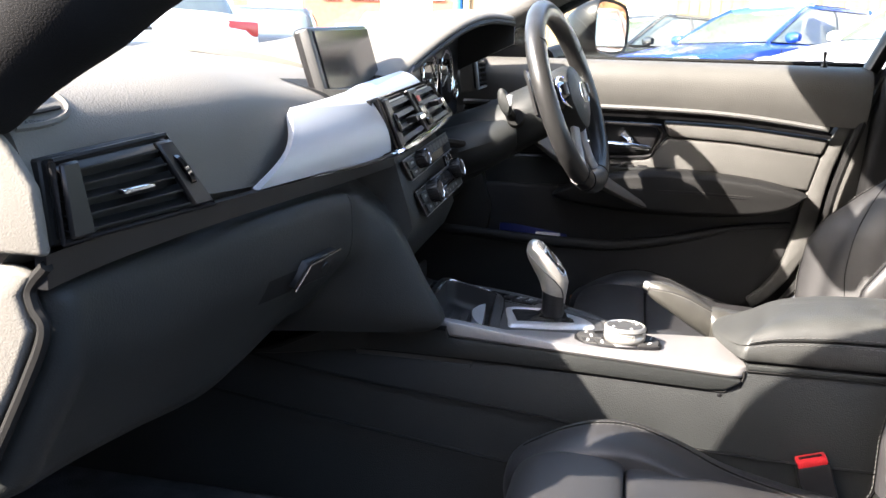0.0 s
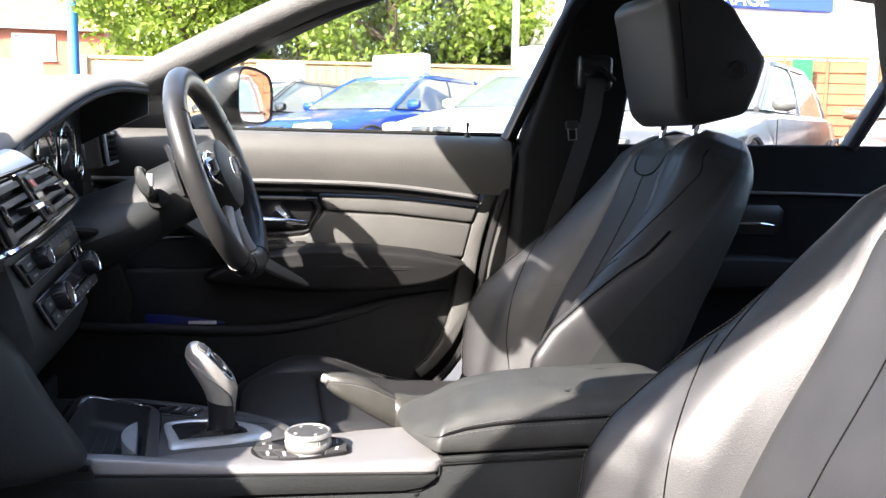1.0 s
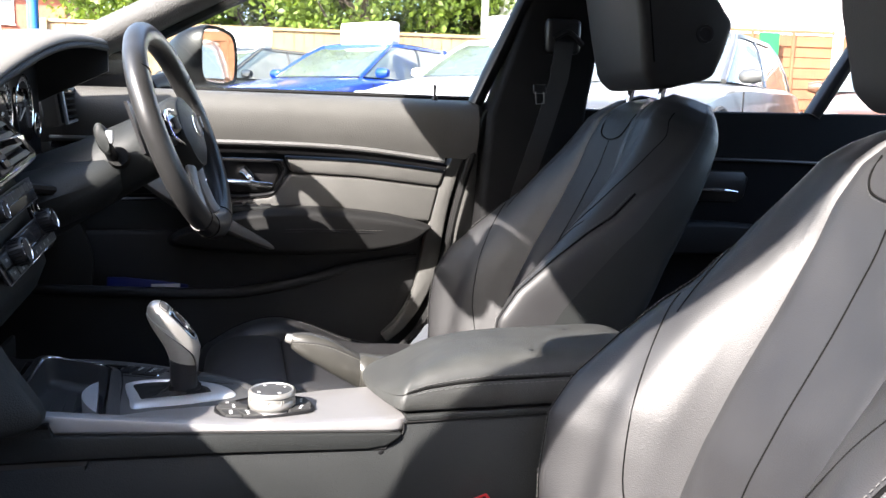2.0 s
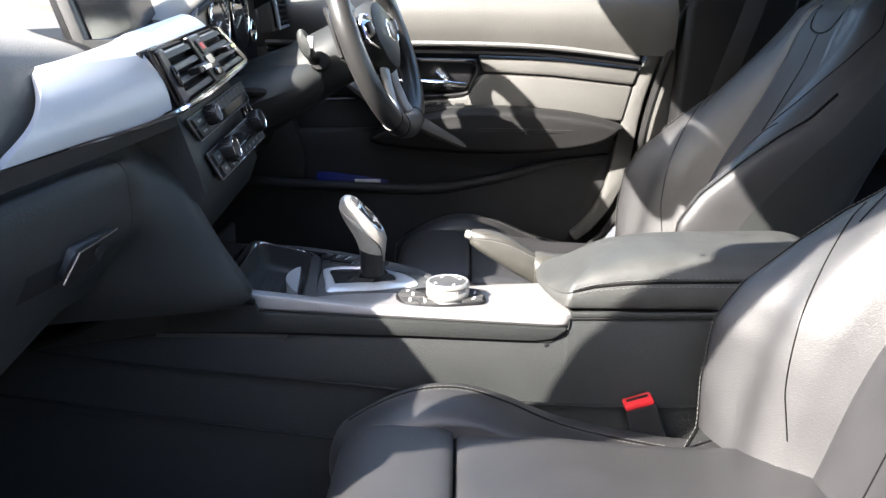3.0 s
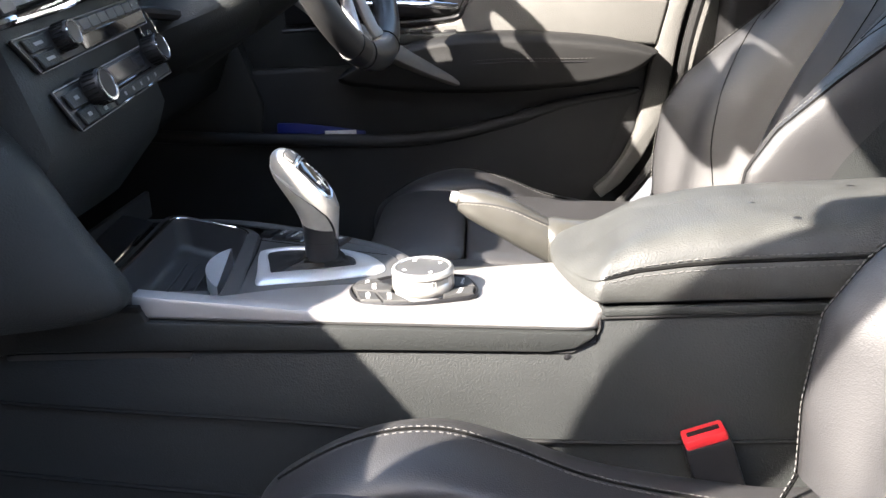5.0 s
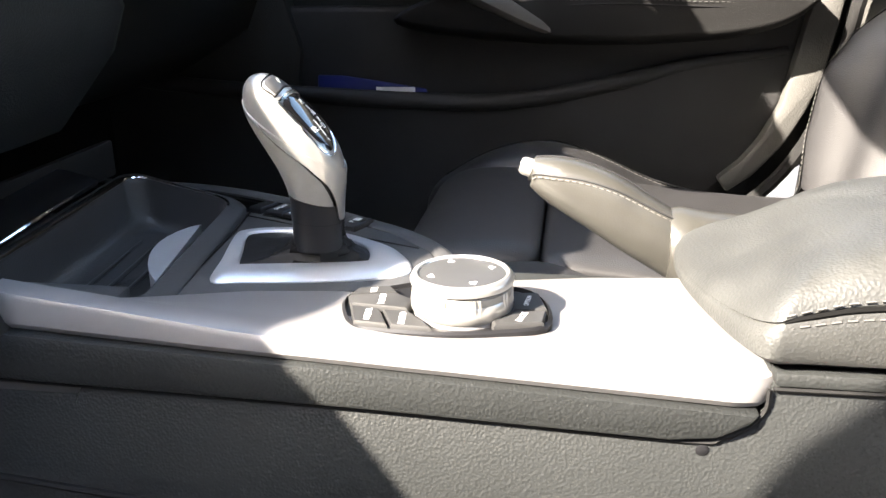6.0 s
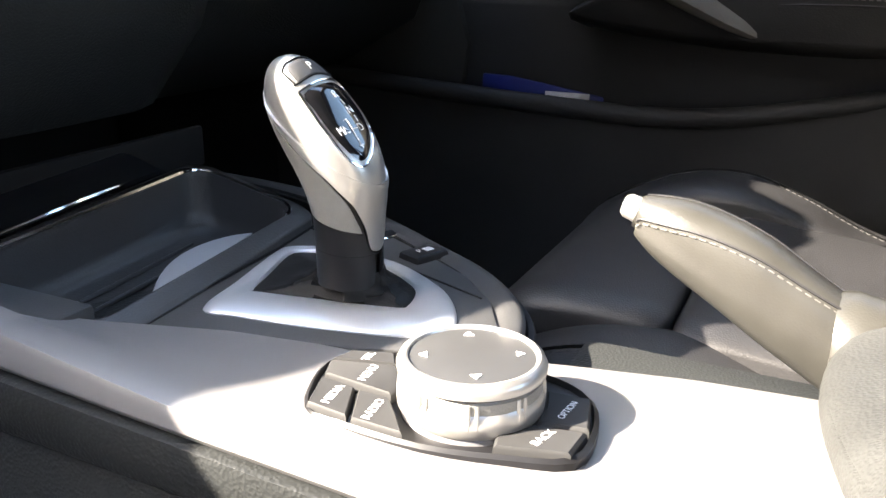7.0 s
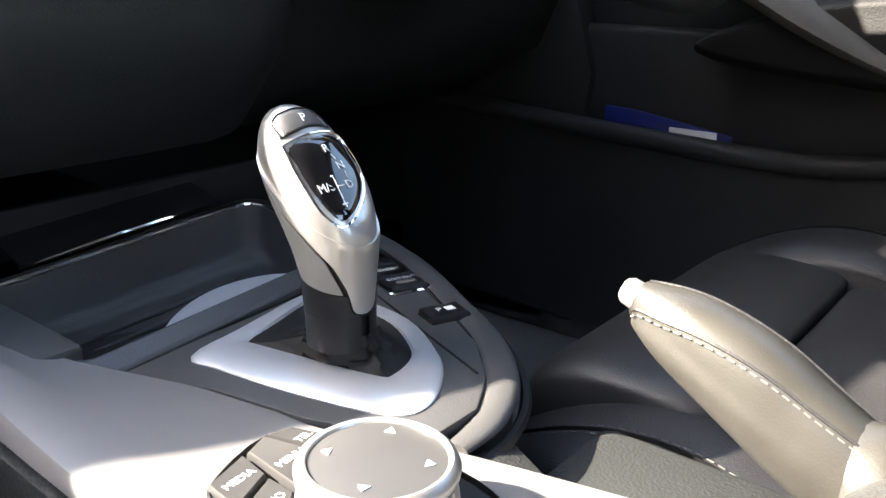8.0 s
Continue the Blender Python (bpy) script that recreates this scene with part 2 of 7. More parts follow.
def lerp_profile(pa, pb, t):
    return [(a[0] + (b[0] - a[0]) * t, a[1] + (b[1] - a[1]) * t) for a, b in zip(pa, pb)]



from mathutils.bvhtree import BVHTree


def quad(corners):
    """corners: top left, top right, bottom right, bottom left. Returns f(u, v, h): u across, v down, h out of the face."""
    tl, tr, br, bl = [Vector(c) for c in corners]
    n = ((tr - tl).cross(bl - tl)).normalized()
    if n.x < 0 and abs(n.x) > 0.3:
        n = -n

    def at(u, v, h=0.0):
        return (tl * (1 - u) + tr * u) * (1 - v) + (bl * (1 - u) + br * u) * v + n * h
    at.normal = n
    return at


def plate(q, u0, u1, v0, v1, h0, h1, bevel=0.001, seg=1):
    """A slab on a quad."""
    bm = loft([[q(u0, v0, h), q(u1, v0, h), q(u1, v1, h), q(u0, v1, h)] for h in (h0, h1)])
    if bevel:
        bmesh.ops.bevel(bm, geom=bm.edges[:], offset=bevel, segments=seg, profile=0.5, affect='EDGES', clamp_overlap=True)
    return bm


def outline(q, u0, u1, v0, v1, h, r=0.001, n=6, corner=0.0):
    """A thin bar round a rectangle on a quad."""
    pts = [q(u, v, h) for u, v in ((u0, v0), (u1, v0), (u1, v1), (u0, v1), (u0, v0))]
    return tube(pts, r, n)


def stitches(pts, length=0.004, gap=0.0025, r=0.0006):
    """Short threads along a line."""
    pts = [Vector(p) for p in pts]
    seg = [(b - a).length for a, b in zip(pts, pts[1:])]
    total = sum(seg)
    cum = [0]
    for l in seg:
        cum.append(cum[-1] + l)

    def at(d):
        d = min(max(d, 0), total)
        for i, l in enumerate(seg):
            if d <= cum[i + 1] or i == len(seg) - 1:
                return pts[i].lerp(pts[i + 1], (d - cum[i]) / max(l, 1e-9))
    verts, faces = [], []
    d = 0.0
    while d + length < total:
        a, b = at(d), at(d + length)
        w = (b - a).normalized()
        s = w.cross(Vector((0.3, 0.2, 0.93))).normalized() * r
        t = w.cross(s).normalized() * r
        k = len(verts)
        verts += [a + s, a + t, a - s, a - t, b + s, b + t, b - s, b - t]
        faces += [(k, k + 1, k + 5, k + 4), (k + 1, k + 2, k + 6, k + 5), (k + 2, k + 3, k + 7, k + 6), (k + 3, k, k + 4, k + 7), (k, k + 3, k + 2, k + 1), (k + 4, k + 5, k + 6, k + 7)]
        d += length + gap
    me = bpy.data.meshes.new("tmp")
    me.from_pydata(verts, [], faces)
    bm = bmesh.new()
    bm.from_mesh(me)
    bpy.data.meshes.remove(me)
    return bm


def tree_of(bms):
    """A search tree over bmeshes."""
    out = []
    for b in bms:
        out.append(BVHTree.FromBMesh(b))
    return out


def onto(trees, pts, way, lift=0.0006):
    """Points moved along a direction until they meet the surface."""
    way = Vector(way).normalized()
    res = []
    for p in pts:
        best = None
        for t in trees:
            hit = t.ray_cast(Vector(p) - way * 0.6, way)
            if hit[0] is not None and (best is None or hit[3] < best[3]):
                best = hit
        if best:
            res.append(best[0] - way * lift)
    return res


def lettering(text, size, place, right, up, mat, parent, name="lettering"):
    """Words in the built-in font, as a flat mesh part."""
    cu = bpy.data.curves.new("tmp", "FONT")
    cu.body = text
    cu.size = size
    cu.align_x, cu.align_y = "CENTER", "CENTER"
    cu.extrude = size * 0.01
    ob = bpy.data.objects.new("tmp", cu)
    scene.collection.objects.link(ob)
    me = bpy.data.meshes.new_from_object(ob.evaluated_get(bpy.context.evaluated_depsgraph_get()))
    bpy.data.objects.remove(ob)
    r, u = Vector(right).normalized(), Vector(up).normalized()
    n = r.cross(u).normalized()
    u = n.cross(r)
    m = Matrix(((r.x, u.x, n.x, place[0]), (r.y, u.y, n.y, place[1]), (r.z, u.z, n.z, place[2]), (0, 0, 0, 1)))
    bm = bmesh.new()
    bm.from_mesh(me)
    bpy.data.meshes.remove(me)
    bmesh.ops.transform(bm, matrix=m, verts=bm.verts)
    return part(name, bm, mat, parent)


# ---------- setting: ground, floor, body shell ----------
def ground_height(y):
    return 0.062 * min(max(y - 1.2, 0), 7.5)


GROUND = material("asphalt", (0.058, 0.057, 0.055), 0.9, grain=0.8, grain_size=0.012, vary=0.2, vary_size=0.8)
ys = [-300, -40, -10, -3, 1.2, 4, 6, 8.7, 13.2, 40, 300]
xs = [-300, -40, -12, -6, -3, 0, 3, 6, 12, 40, 300]
bm = bmesh.new()
gv = [[bm.verts.new((x, y, ground_height(y))) for y in ys] for x in xs]
for i in range(len(xs) - 1):
    for j in range(len(ys) - 1):
        bm.faces.new((gv[i][j], gv[i + 1][j], gv[i + 1][j + 1], gv[i][j + 1]))
single("ground", bm, GROUND, "grey asphalt yard of the car lot", "ground", kind="structure")

floor = single("floor", rbox((-1.0, -0.70, 0.20), (1.9, 0.74, 0.235), 0.004), CARPET, "black carpet floor of the car cabin", "floor", kind="structure")

# roof, with its headliner and front rail
def roof_z(x, y):
    return 1.315 + 0.07 * (1 - ((x - 0.7) / 0.9) ** 2) - 0.10 * (abs(y) / 0.62) ** 3


# Unseen front edge; its uneven line is shaped to set the sun's shadow.
def roof_front(y):
    return -0.19 if y < 0 else -0.19 + 0.25 * (y / 0.6) ** 2


def roof_point(u, v):
    y = -0.60 + v * 1.20
    x = roof_front(y) * (1 - u) + 1.61 * u
    return Vector((x, y, roof_z(x, y)))


single("ceiling", sheet(roof_point, 18, 24, 0.03),
       FABRIC_GREY, "light grey fabric headliner under the roof", "ceiling", kind="structure")


def pillar_bar(pts, r, mat, name, label, flat=0.6):
    return single(name, tube(pts, r, 14, flat=flat, smooth=6), mat, label, "pillar", kind="structure")


# windscreen pillars
A_DRV = [(-0.72, 0.74, 0.86), (-0.36, 0.70, 1.03), (0.06, 0.64, 1.235), (0.40, 0.60, 1.33)]
A_PAS = [(-0.540, -0.712, 0.868), (-0.500, -0.708, 0.922), (-0.455, -0.702, 0.965), (-0.400, -0.688, 1.015), (-0.30, -0.668, 1.075), (-0.156, -0.644, 1.138), (0.064, -0.607, 1.251), (0.40, -0.60, 1.33)]
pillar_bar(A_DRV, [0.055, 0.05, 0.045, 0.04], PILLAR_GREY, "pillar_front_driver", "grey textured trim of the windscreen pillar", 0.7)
# Near-black cloth puts this pillar's inner-side shade into the colour.
pillar_bar(A_PAS, [0.026, 0.044, 0.055, 0.060, 0.058, 0.051, 0.046, 0.04], PILLAR_BLACK, "pillar_front_passenger", "windscreen pillar trim with door seal, near black for its shaded inner side", 1.0)
# roof rails above the doors
pillar_bar([(0.36, 0.605, 1.325), (0.8, 0.60, 1.35), (1.3, 0.59, 1.33), (1.65, 0.55, 1.24)], 0.045, DASH_DARK,
           "roof_rail_driver", "dark roof rail above the doors", 0.8)
pillar_bar([(-0.22, -0.625, 1.14), (-0.05, -0.63, 1.175), (0.07, -0.635, 1.215), (0.19, -0.63, 1.262), (0.36, -0.62, 1.305), (0.8, -0.61, 1.345), (1.3, -0.59, 1.33), (1.65, -0.55, 1.24)], 0.055, DASH_DARK,
           "roof_rail_passenger", "dark roof rail above the doors", 0.95)

# middle pillar on the driver's side
bm = prism([(0.445, 0.20), (0.455, 0.60), (0.475, 0.92), (0.60, 1.30), (0.76, 1.32), (0.70, 0.95), (0.66, 0.60), (0.60, 0.20)], "y", 0.64, 0.73, 0.012, 3)
pillar_mid = single("pillar_middle", bm, PILLAR_BLACK, "dark plastic middle pillar with belt guide", "pillar", kind="structure")
single("jamb_driver", prism([(0.36, 0.28), (0.372, 0.50), (0.405, 0.66), (0.425, 0.80), (0.462, 0.95), (0.50, 0.95), (0.48, 0.28)], "y", 0.712, 0.7325, 0.004), DOOR_GREY, "grey door jamb between the door and the middle pillar", "jamb", kind="structure")
# rear body side, driver's side
rear_side = single("wall_rear_driver", prism([(0.62, 0.25), (0.66, 0.94), (1.9, 0.955), (1.9, 0.25)], "y", 0.66, 0.80, 0.01), PILLAR_BLACK,
       "black rear door panel of the car", "panel", kind="structure")
part("trim_strip", tube([(0.92, 0.655, 0.835), (1.15, 0.655, 0.832), (1.40, 0.655, 0.826)], 0.006, 8, flat=0.6), STRIP_GREY, rear_side, "satin grey trim strip")
part("handle_bowl", prism([(0.93, 0.735), (0.93, 0.808), (1.11, 0.806), (1.125, 0.79), (1.118, 0.745), (1.10, 0.733)], "y", 0.654, 0.668, 0.004, 2), SATIN_BLACK, rear_side, "black handle bowl")
part("door_handle", tube([(0.98, 0.648, 0.762), (1.05, 0.644, 0.762), (1.094, 0.648, 0.757)], [0.005, 0.006, 0.003], 8, flat=0.7, smooth=4), CHROME, rear_side, "chrome door handle")
part("armrest", puff([(0.80, 0.62), (0.82, 0.675), (1.00, 0.690), (1.20, 0.672), (1.26, 0.64), (1.10, 0.61)], "y", 0.61, 0.67, 0.025, inset=0.5), ARM_BLACK, rear_side, "black padded armrest")
single("pillar_rear_window", tube([(1.30, 0.68, 0.94), (1.40, 0.66, 1.12), (1.46, 0.62, 1.30)], 0.028, 10, flat=0.7), SATIN_BLACK,
       "black window divider of the rear door", "pillar", kind="structure")
# closing body behind, and on the passenger's side below the openings
single("wall_rear", prism([(-0.75, 0.2), (-0.75, 0.95), (0.75, 0.95), (0.75, 0.2)], "x", 1.75, 1.80, 0), DASH_DARK, "dark rear bulkhead of the cabin", "panel", kind="structure")
single("wall_rear_passenger", prism([(0.60, 0.25), (0.64, 0.94), (1.9, 0.955), (1.9, 0.25)], "y", -0.80, -0.68, 0.01), DASH_DARK,
       "black rear door panel on the passenger side", "panel", kind="structure")
single("pillar_middle_passenger", prism([(0.62, 0.20), (0.62, 0.92), (0.72, 1.30), (0.82, 1.32), (0.78, 0.95), (0.74, 0.20)], "y", -0.74, -0.66, 0.012, 2), DASH_DARK,
       "dark middle pillar on the passenger side", "pillar", kind="structure")
single("sill_passenger", rbox((-0.7, -0.80, 0.22), (0.7, -0.68, 0.33), 0.02), DASH_DARK, "dark door sill on the passenger side", "sill", kind="structure")
single("sill_driver", rbox((-0.72, 0.70, 0.20), (0.62, 0.80, 0.36), 0.015), CARPET, "dark carpeted door sill on the driver side", "sill", kind="structure")
single("wall_front", prism([(-0.75, 0.2), (-0.75, 0.88), (0.75, 0.88), (0.75, 0.2)], "x", -1.02, -0.98, 0), DASH_DARK, "dark bulkhead in front of the footwells", "panel", kind="structure")
single("kick_panel_passenger", prism([(-1.0, 0.2), (-1.0, 0.66), (-0.80, 0.62), (-0.76, 0.50), (-0.76, 0.25)], "y", -0.78, -0.70, 0.01), DASH_DARK,
       "dark kick panel beside the passenger footwell", "panel", kind="structure")
single("kick_panel_driver", prism([(-1.0, 0.2), (-1.0, 0.90), (-0.45, 0.92), (-0.35, 0.60), (-0.40, 0.25)], "y", 0.70, 0.80, 0.01), DASH_DARK,
       "dark kick panel beside the driver footwell", "panel", kind="structure")

# ---------- driver's door ----------
def build_door():
    door = thing("door_1", "closed driver door with grey vinyl panel and black armrest", "door", (0.0, 0.70, 0.30), kind="structure")
    roll = smooth_line([(0.745, 0.957, 0), (0.685, 0.952, 0), (0.660, 0.925, 0), (0.662, 0.885, 0), (0.680, 0.842, 0)], 5)

    def upper(u, v):
        x = -0.44 + u * 0.895
        p = roll[int(round(v * (len(roll) - 1)))]
        return Vector((x, p.x, p.y - 0.030 * max(0, u - 0.45) * v - 0.004 * u))
    bm = sheet(upper, 12, 20, 0.008)
    part("upper_panel", bm, DOOR_GREY, door, "grey textured upper door roll")
    part("trim_strip", tube([(-0.42, 0.668, 0.852), (0.0, 0.666, 0.849), (0.20, 0.667, 0.840), (0.380, 0.670, 0.818)], 0.0068, 8, flat=0.8, smooth=6), STRIP_GREY, door, "satin grey trim strip")
    part("trim_shadow_gap", tube([(-0.42, 0.680, 0.838), (0.0, 0.679, 0.834), (0.20, 0.680, 0.826), (0.388, 0.682, 0.803)], 0.007, 6, smooth=6), SATIN_BLACK, door)
    part("door_core", prism([(-0.42, 0.28), (-0.42, 0.86), (0.44, 0.84), (0.425, 0.62), (0.375, 0.44), (0.25, 0.34), (0.10, 0.28)], "y", 0.735, 0.80, 0.006), DASH_DARK, door)
    # leather insert in two tiers
    part("insert_panel", prism([(0.050, 0.788), (0.036, 0.822), (0.20, 0.817), (0.389, 0.797), (0.376, 0.760), (0.20, 0.780)], "y", 0.688, 0.740, 0.007, 3), DOOR_GREY, door, "grey stitched leather insert")
    part("insert_lower", prism([(-0.20, 0.712), (0.005, 0.735), (0.048, 0.785), (0.20, 0.777), (0.375, 0.757), (0.357, 0.680), (0.20, 0.695), (-0.10, 0.700)], "y", 0.691, 0.740, 0.007, 3), DOOR_GREY, door, "grey leather insert below the seam")
    part("stitching", stitches([(0.055, 0.6872, 0.7905), (0.20, 0.6872, 0.7825), (0.370, 0.6872, 0.7635)], 0.005, 0.003, 0.0007), STITCH, door)
    # handle bowl
    part("handle_bowl", prism([(-0.30, 0.735), (-0.30, 0.818), (0.018, 0.810), (0.030, 0.79), (0.015, 0.755), (-0.005, 0.742)], "y", 0.715, 0.740, 0.006, 2), SATIN_BLACK, door, "black door handle bowl")
    part("handle_rim", tube([(-0.30, 0.692, 0.816), (0.0, 0.692, 0.812), (0.028, 0.692, 0.806), (0.036, 0.692, 0.790), (0.020, 0.692, 0.757), (0.0, 0.692, 0.740), (-0.12, 0.692, 0.733), (-0.30, 0.692, 0.728)], 0.004, 8, smooth=5), SATIN_BLACK, door)
    part("door_handle", joined(tube([(-0.16, 0.698, 0.770), (-0.09, 0.692, 0.768), (-0.03, 0.688, 0.763), (0.010, 0.692, 0.760)], [0.005, 0.007, 0.009, 0.006], 10, flat=0.8, smooth=5),
                               tube([(-0.05, 0.706, 0.790), (-0.035, 0.698, 0.775), (-0.03, 0.690, 0.764)], [0.012, 0.009, 0.006], 8, smooth=4)), CHROME, door, "chrome door handle")
    # window switches
    for k in range(4):
        part("window_switch", rbox((-0.105 + 0.030 * k, 0.668, 0.716 - 0.001 * k), (-0.083 + 0.030 * k, 0.690, 0.724 - 0.001 * k), 0.002), SATIN_BLACK, door)
    part("switch_panel", rbox((-0.12, 0.664, 0.700), (0.03, 0.694, 0.717), 0.004), DASH_DARK, door)
    part("armrest", puff([(-0.20, 0.640), (-0.12, 0.688), (-0.02, 0.712), (0.10, 0.716), (0.25, 0.702), (0.340, 0.680), (0.347, 0.668), (0.30, 0.636), (0.20, 0.618), (0.0, 0.615)], "y", 0.628, 0.735, 0.035, inset=0.5), ARM_BLACK, door, "black padded armrest")
    part("armrest_seam", tube([(-0.05, 0.632, 0.664), (0.10, 0.627, 0.668), (0.22, 0.628, 0.664), (0.335, 0.640, 0.664)], 0.0011, 5, smooth=5), SATIN_BLACK, door)
    part("armrest_stitch", stitches(smooth_line([(0.0, 0.630, 0.671), (0.10, 0.626, 0.674), (0.22, 0.627, 0.670), (0.332, 0.639, 0.670)], 6), 0.004, 0.003, 0.0006), STITCH, door)
    # pull handle sweeping forward
    part("pull_handle", tube([(-0.26, 0.660, 0.790), (-0.18, 0.640, 0.735), (-0.08, 0.630, 0.680), (0.0, 0.640, 0.640), (0.042, 0.662, 0.622)], [0.030, 0.034, 0.030, 0.018, 0.004], 12, flat=0.5, smooth=5), DASH, door, "grey pull handle")
    part("lower_panel", prism([(-0.42, 0.30), (-0.42, 0.66), (0.352, 0.665), (0.342, 0.60), (0.330, 0.53), (0.300, 0.465), (0.245, 0.41), (0.12, 0.32)], "y", 0.712, 0.738, 0.010, 3), DOOR_LOW, door, "dark grey lower door panel")
    part("pocket_lip", tube([(-0.66, 0.690, 0.560), (-0.55, 0.674, 0.553), (-0.42, 0.668, 0.545), (-0.16, 0.665, 0.534), (-0.03, 0.667, 0.537), (0.10, 0.682, 0.560), (0.20, 0.698, 0.584), (0.33, 0.710, 0.602)], [0.008, 0.012, 0.012, 0.012, 0.012, 0.011, 0.009, 0.005], 10, smooth=5), DOOR_LOW, door, "black door pocket lip")
    part("pocket_face", sheet(lambda u, v: (lambda x: Vector((x, 0.668 + 0.044 * max(0.0, (x - 0.0) / 0.34) ** 1.2 + 0.022 * max(0.0, (-0.42 - x) / 0.24) ** 2 + 0.012 * v, float(np.interp(x, [-0.66, -0.42, -0.16, -0.03, 0.10, 0.20, 0.34], [0.560, 0.545, 0.534, 0.537, 0.560, 0.584, 0.602])) * (1 - v) + v * float(np.interp(x, [-0.42, 0.05, 0.20, 0.28, 0.34], [0.28, 0.28, 0.37, 0.44, 0.57])))))(-0.66 + 0.995 * u), 38, 10, 0.010), DOOR_LOW, door, "black door pocket")
    part("sticker", rbox((-0.147, 0.660, 0.397), (-0.125, 0.678, 0.406), 0.002), ORANGE, door, "small orange sticker")
    part("lock_pin", joined(lathe([(0.0075, 0.948), (0.006, 0.956)], (0.355, 0.668, 0), n=12), lathe([(0.0028, 0.955), (0.0028, 0.970), (0.0038, 0.973), (0.0036, 0.980), (0.001, 0.982)], (0.355, 0.668, 0), n=10)), SATIN_BLACK, door, "black lock pin")
    # shut edge with rubber seal
    part("edge_panel", prism([(0.392, 0.800), (0.374, 0.750), (0.358, 0.690), (0.347, 0.645), (0.337, 0.59), (0.326, 0.53), (0.305, 0.485), (0.28, 0.45), (0.25, 0.425), (0.265, 0.405), (0.30, 0.432), (0.335, 0.475), (0.358, 0.52), (0.374, 0.565), (0.384, 0.62), (0.392, 0.68), (0.402, 0.73), (0.418, 0.785), (0.45, 0.87), (0.425, 0.87)], "y", 0.694, 0.735, 0.005, 2), DOOR_GREY, door, "grey rear edge of the door panel")
    part("seal", tube([(0.482, 0.684, 0.93), (0.437, 0.682, 0.80), (0.406, 0.682, 0.68), (0.390, 0.682, 0.57), (0.348, 0.682, 0.460), (0.268, 0.682, 0.375), (0.10, 0.69, 0.27)], 0.0095, 8, smooth=5), RUBBER, door, "black rubber door seal")
    part("window_seal", tube([(-0.42, 0.742, 0.953), (0.0, 0.742, 0.958), (0.46, 0.742, 0.956)], 0.006, 6), RUBBER, door)
    part("window_frame", joined(tube([(0.455, 0.700, 0.945), (0.50, 0.685, 1.05), (0.575, 0.655, 1.22), (0.62, 0.640, 1.29)], 0.022, 10, flat=0.8, smooth=4),
                                tube([(-0.46, 0.745, 0.955), (-0.30, 0.725, 1.02), (0.05, 0.672, 1.195), (0.30, 0.642, 1.28), (0.62, 0.630, 1.31)], 0.014, 8, smooth=5)), SATIN_BLACK, door, "black window frame")
    pane = part("window_pane", sheet(lambda u, v: Vector((-0.40 + 0.86 * u + 0.12 * u * v, 0.742 - 0.08 * v, 0.95 + v * (0.05 + 0.31 * min(1, u * 1.35)))), 8, 4, 0.003), GLASS, door)
    pane.visible_shadow = False
    return door


door = build_door()
case = single("document_wallet", prism([(-0.330, 0.49), (-0.328, 0.565), (-0.29, 0.564), (-0.23, 0.556), (-0.165, 0.546), (-0.168, 0.49)], "y", 0.697, 0.703, 0.003, 2), BLUE,
              "blue plastic wallet tucked in the door pocket", "wallet", base=(-0.24, 0.70, 0.50))
single("paper_note", rbox((-0.240, 0.694, 0.505), (-0.182, 0.6955, 0.549), 0.0004), WHITE, "white paper note in the door pocket", "paper", base=(-0.20, 0.69, 0.515))

# ---------- middle pillar fittings ----------
belt = thing("seat_belt", "black seat belt hanging from the middle pillar", "seat belt", (0.60, 0.62, 0.5))
part("guide", joined(rbox((0.585, 0.610, 1.055), (0.665, 0.640, 1.130), 0.012, 3), tube([(0.600, 0.606, 1.085), (0.63, 0.602, 1.10), (0.665, 0.606, 1.075)], 0.006, 8, smooth=4)), SATIN_BLACK, belt, "black belt guide")
part("webbing", loft([[Vector((x - 0.022, y, z)), Vector((x + 0.022, y + 0.004, z)), Vector((x + 0.022, y + 0.0055, z)), Vector((x - 0.022, y + 0.0015, z))] for x, y, z in ((0.625, 0.606, 1.08), (0.615, 0.604, 1.0), (0.585, 0.600, 0.90), (0.545, 0.598, 0.78), (0.505, 0.596, 0.66), (0.47, 0.60, 0.50))]), WEBBING, belt, "dark grey woven webbing")
part("tongue", tube([(0.557, 0.590, 0.972), (0.559, 0.588, 0.946), (0.577, 0.588, 0.948), (0.575, 0.590, 0.972)], 0.0016, 6), STRIP_GREY, belt, "metal belt tongue")
part("tongue_grip", rbox((0.552, 0.590, 0.968), (0.582, 0.598, 0.988), 0.004), SATIN_BLACK, belt)

# ---------- dashboard ----------
dash = thing("dashboard", "dark grey soft dashboard with silver trim band", "dashboard", (-0.6, 0.0, 0.5))
PAD_P = [(-0.98, 0.922), (-0.84, 0.914), (-0.70, 0.904), (-0.62, 0.894), (-0.552, 0.878), (-0.517, 0.847), (-0.503, 0.780), (-0.545, 0.735), (-0.98, 0.735)]
PAD_M = [(-0.98, 0.936), (-0.82, 0.929), (-0.63, 0.918), (-0.545, 0.907), (-0.482, 0.880), (-0.459, 0.838), (-0.455, 0.775), (-0.52, 0.745), (-0.98, 0.745)]
PAD_C = [(-0.98, 0.945), (-0.82, 0.938), (-0.62, 0.918), (-0.52, 0.893), (-0.455, 0.873), (-0.430, 0.84), (-0.420, 0.765), (-0.50, 0.735), (-0.98, 0.735)]
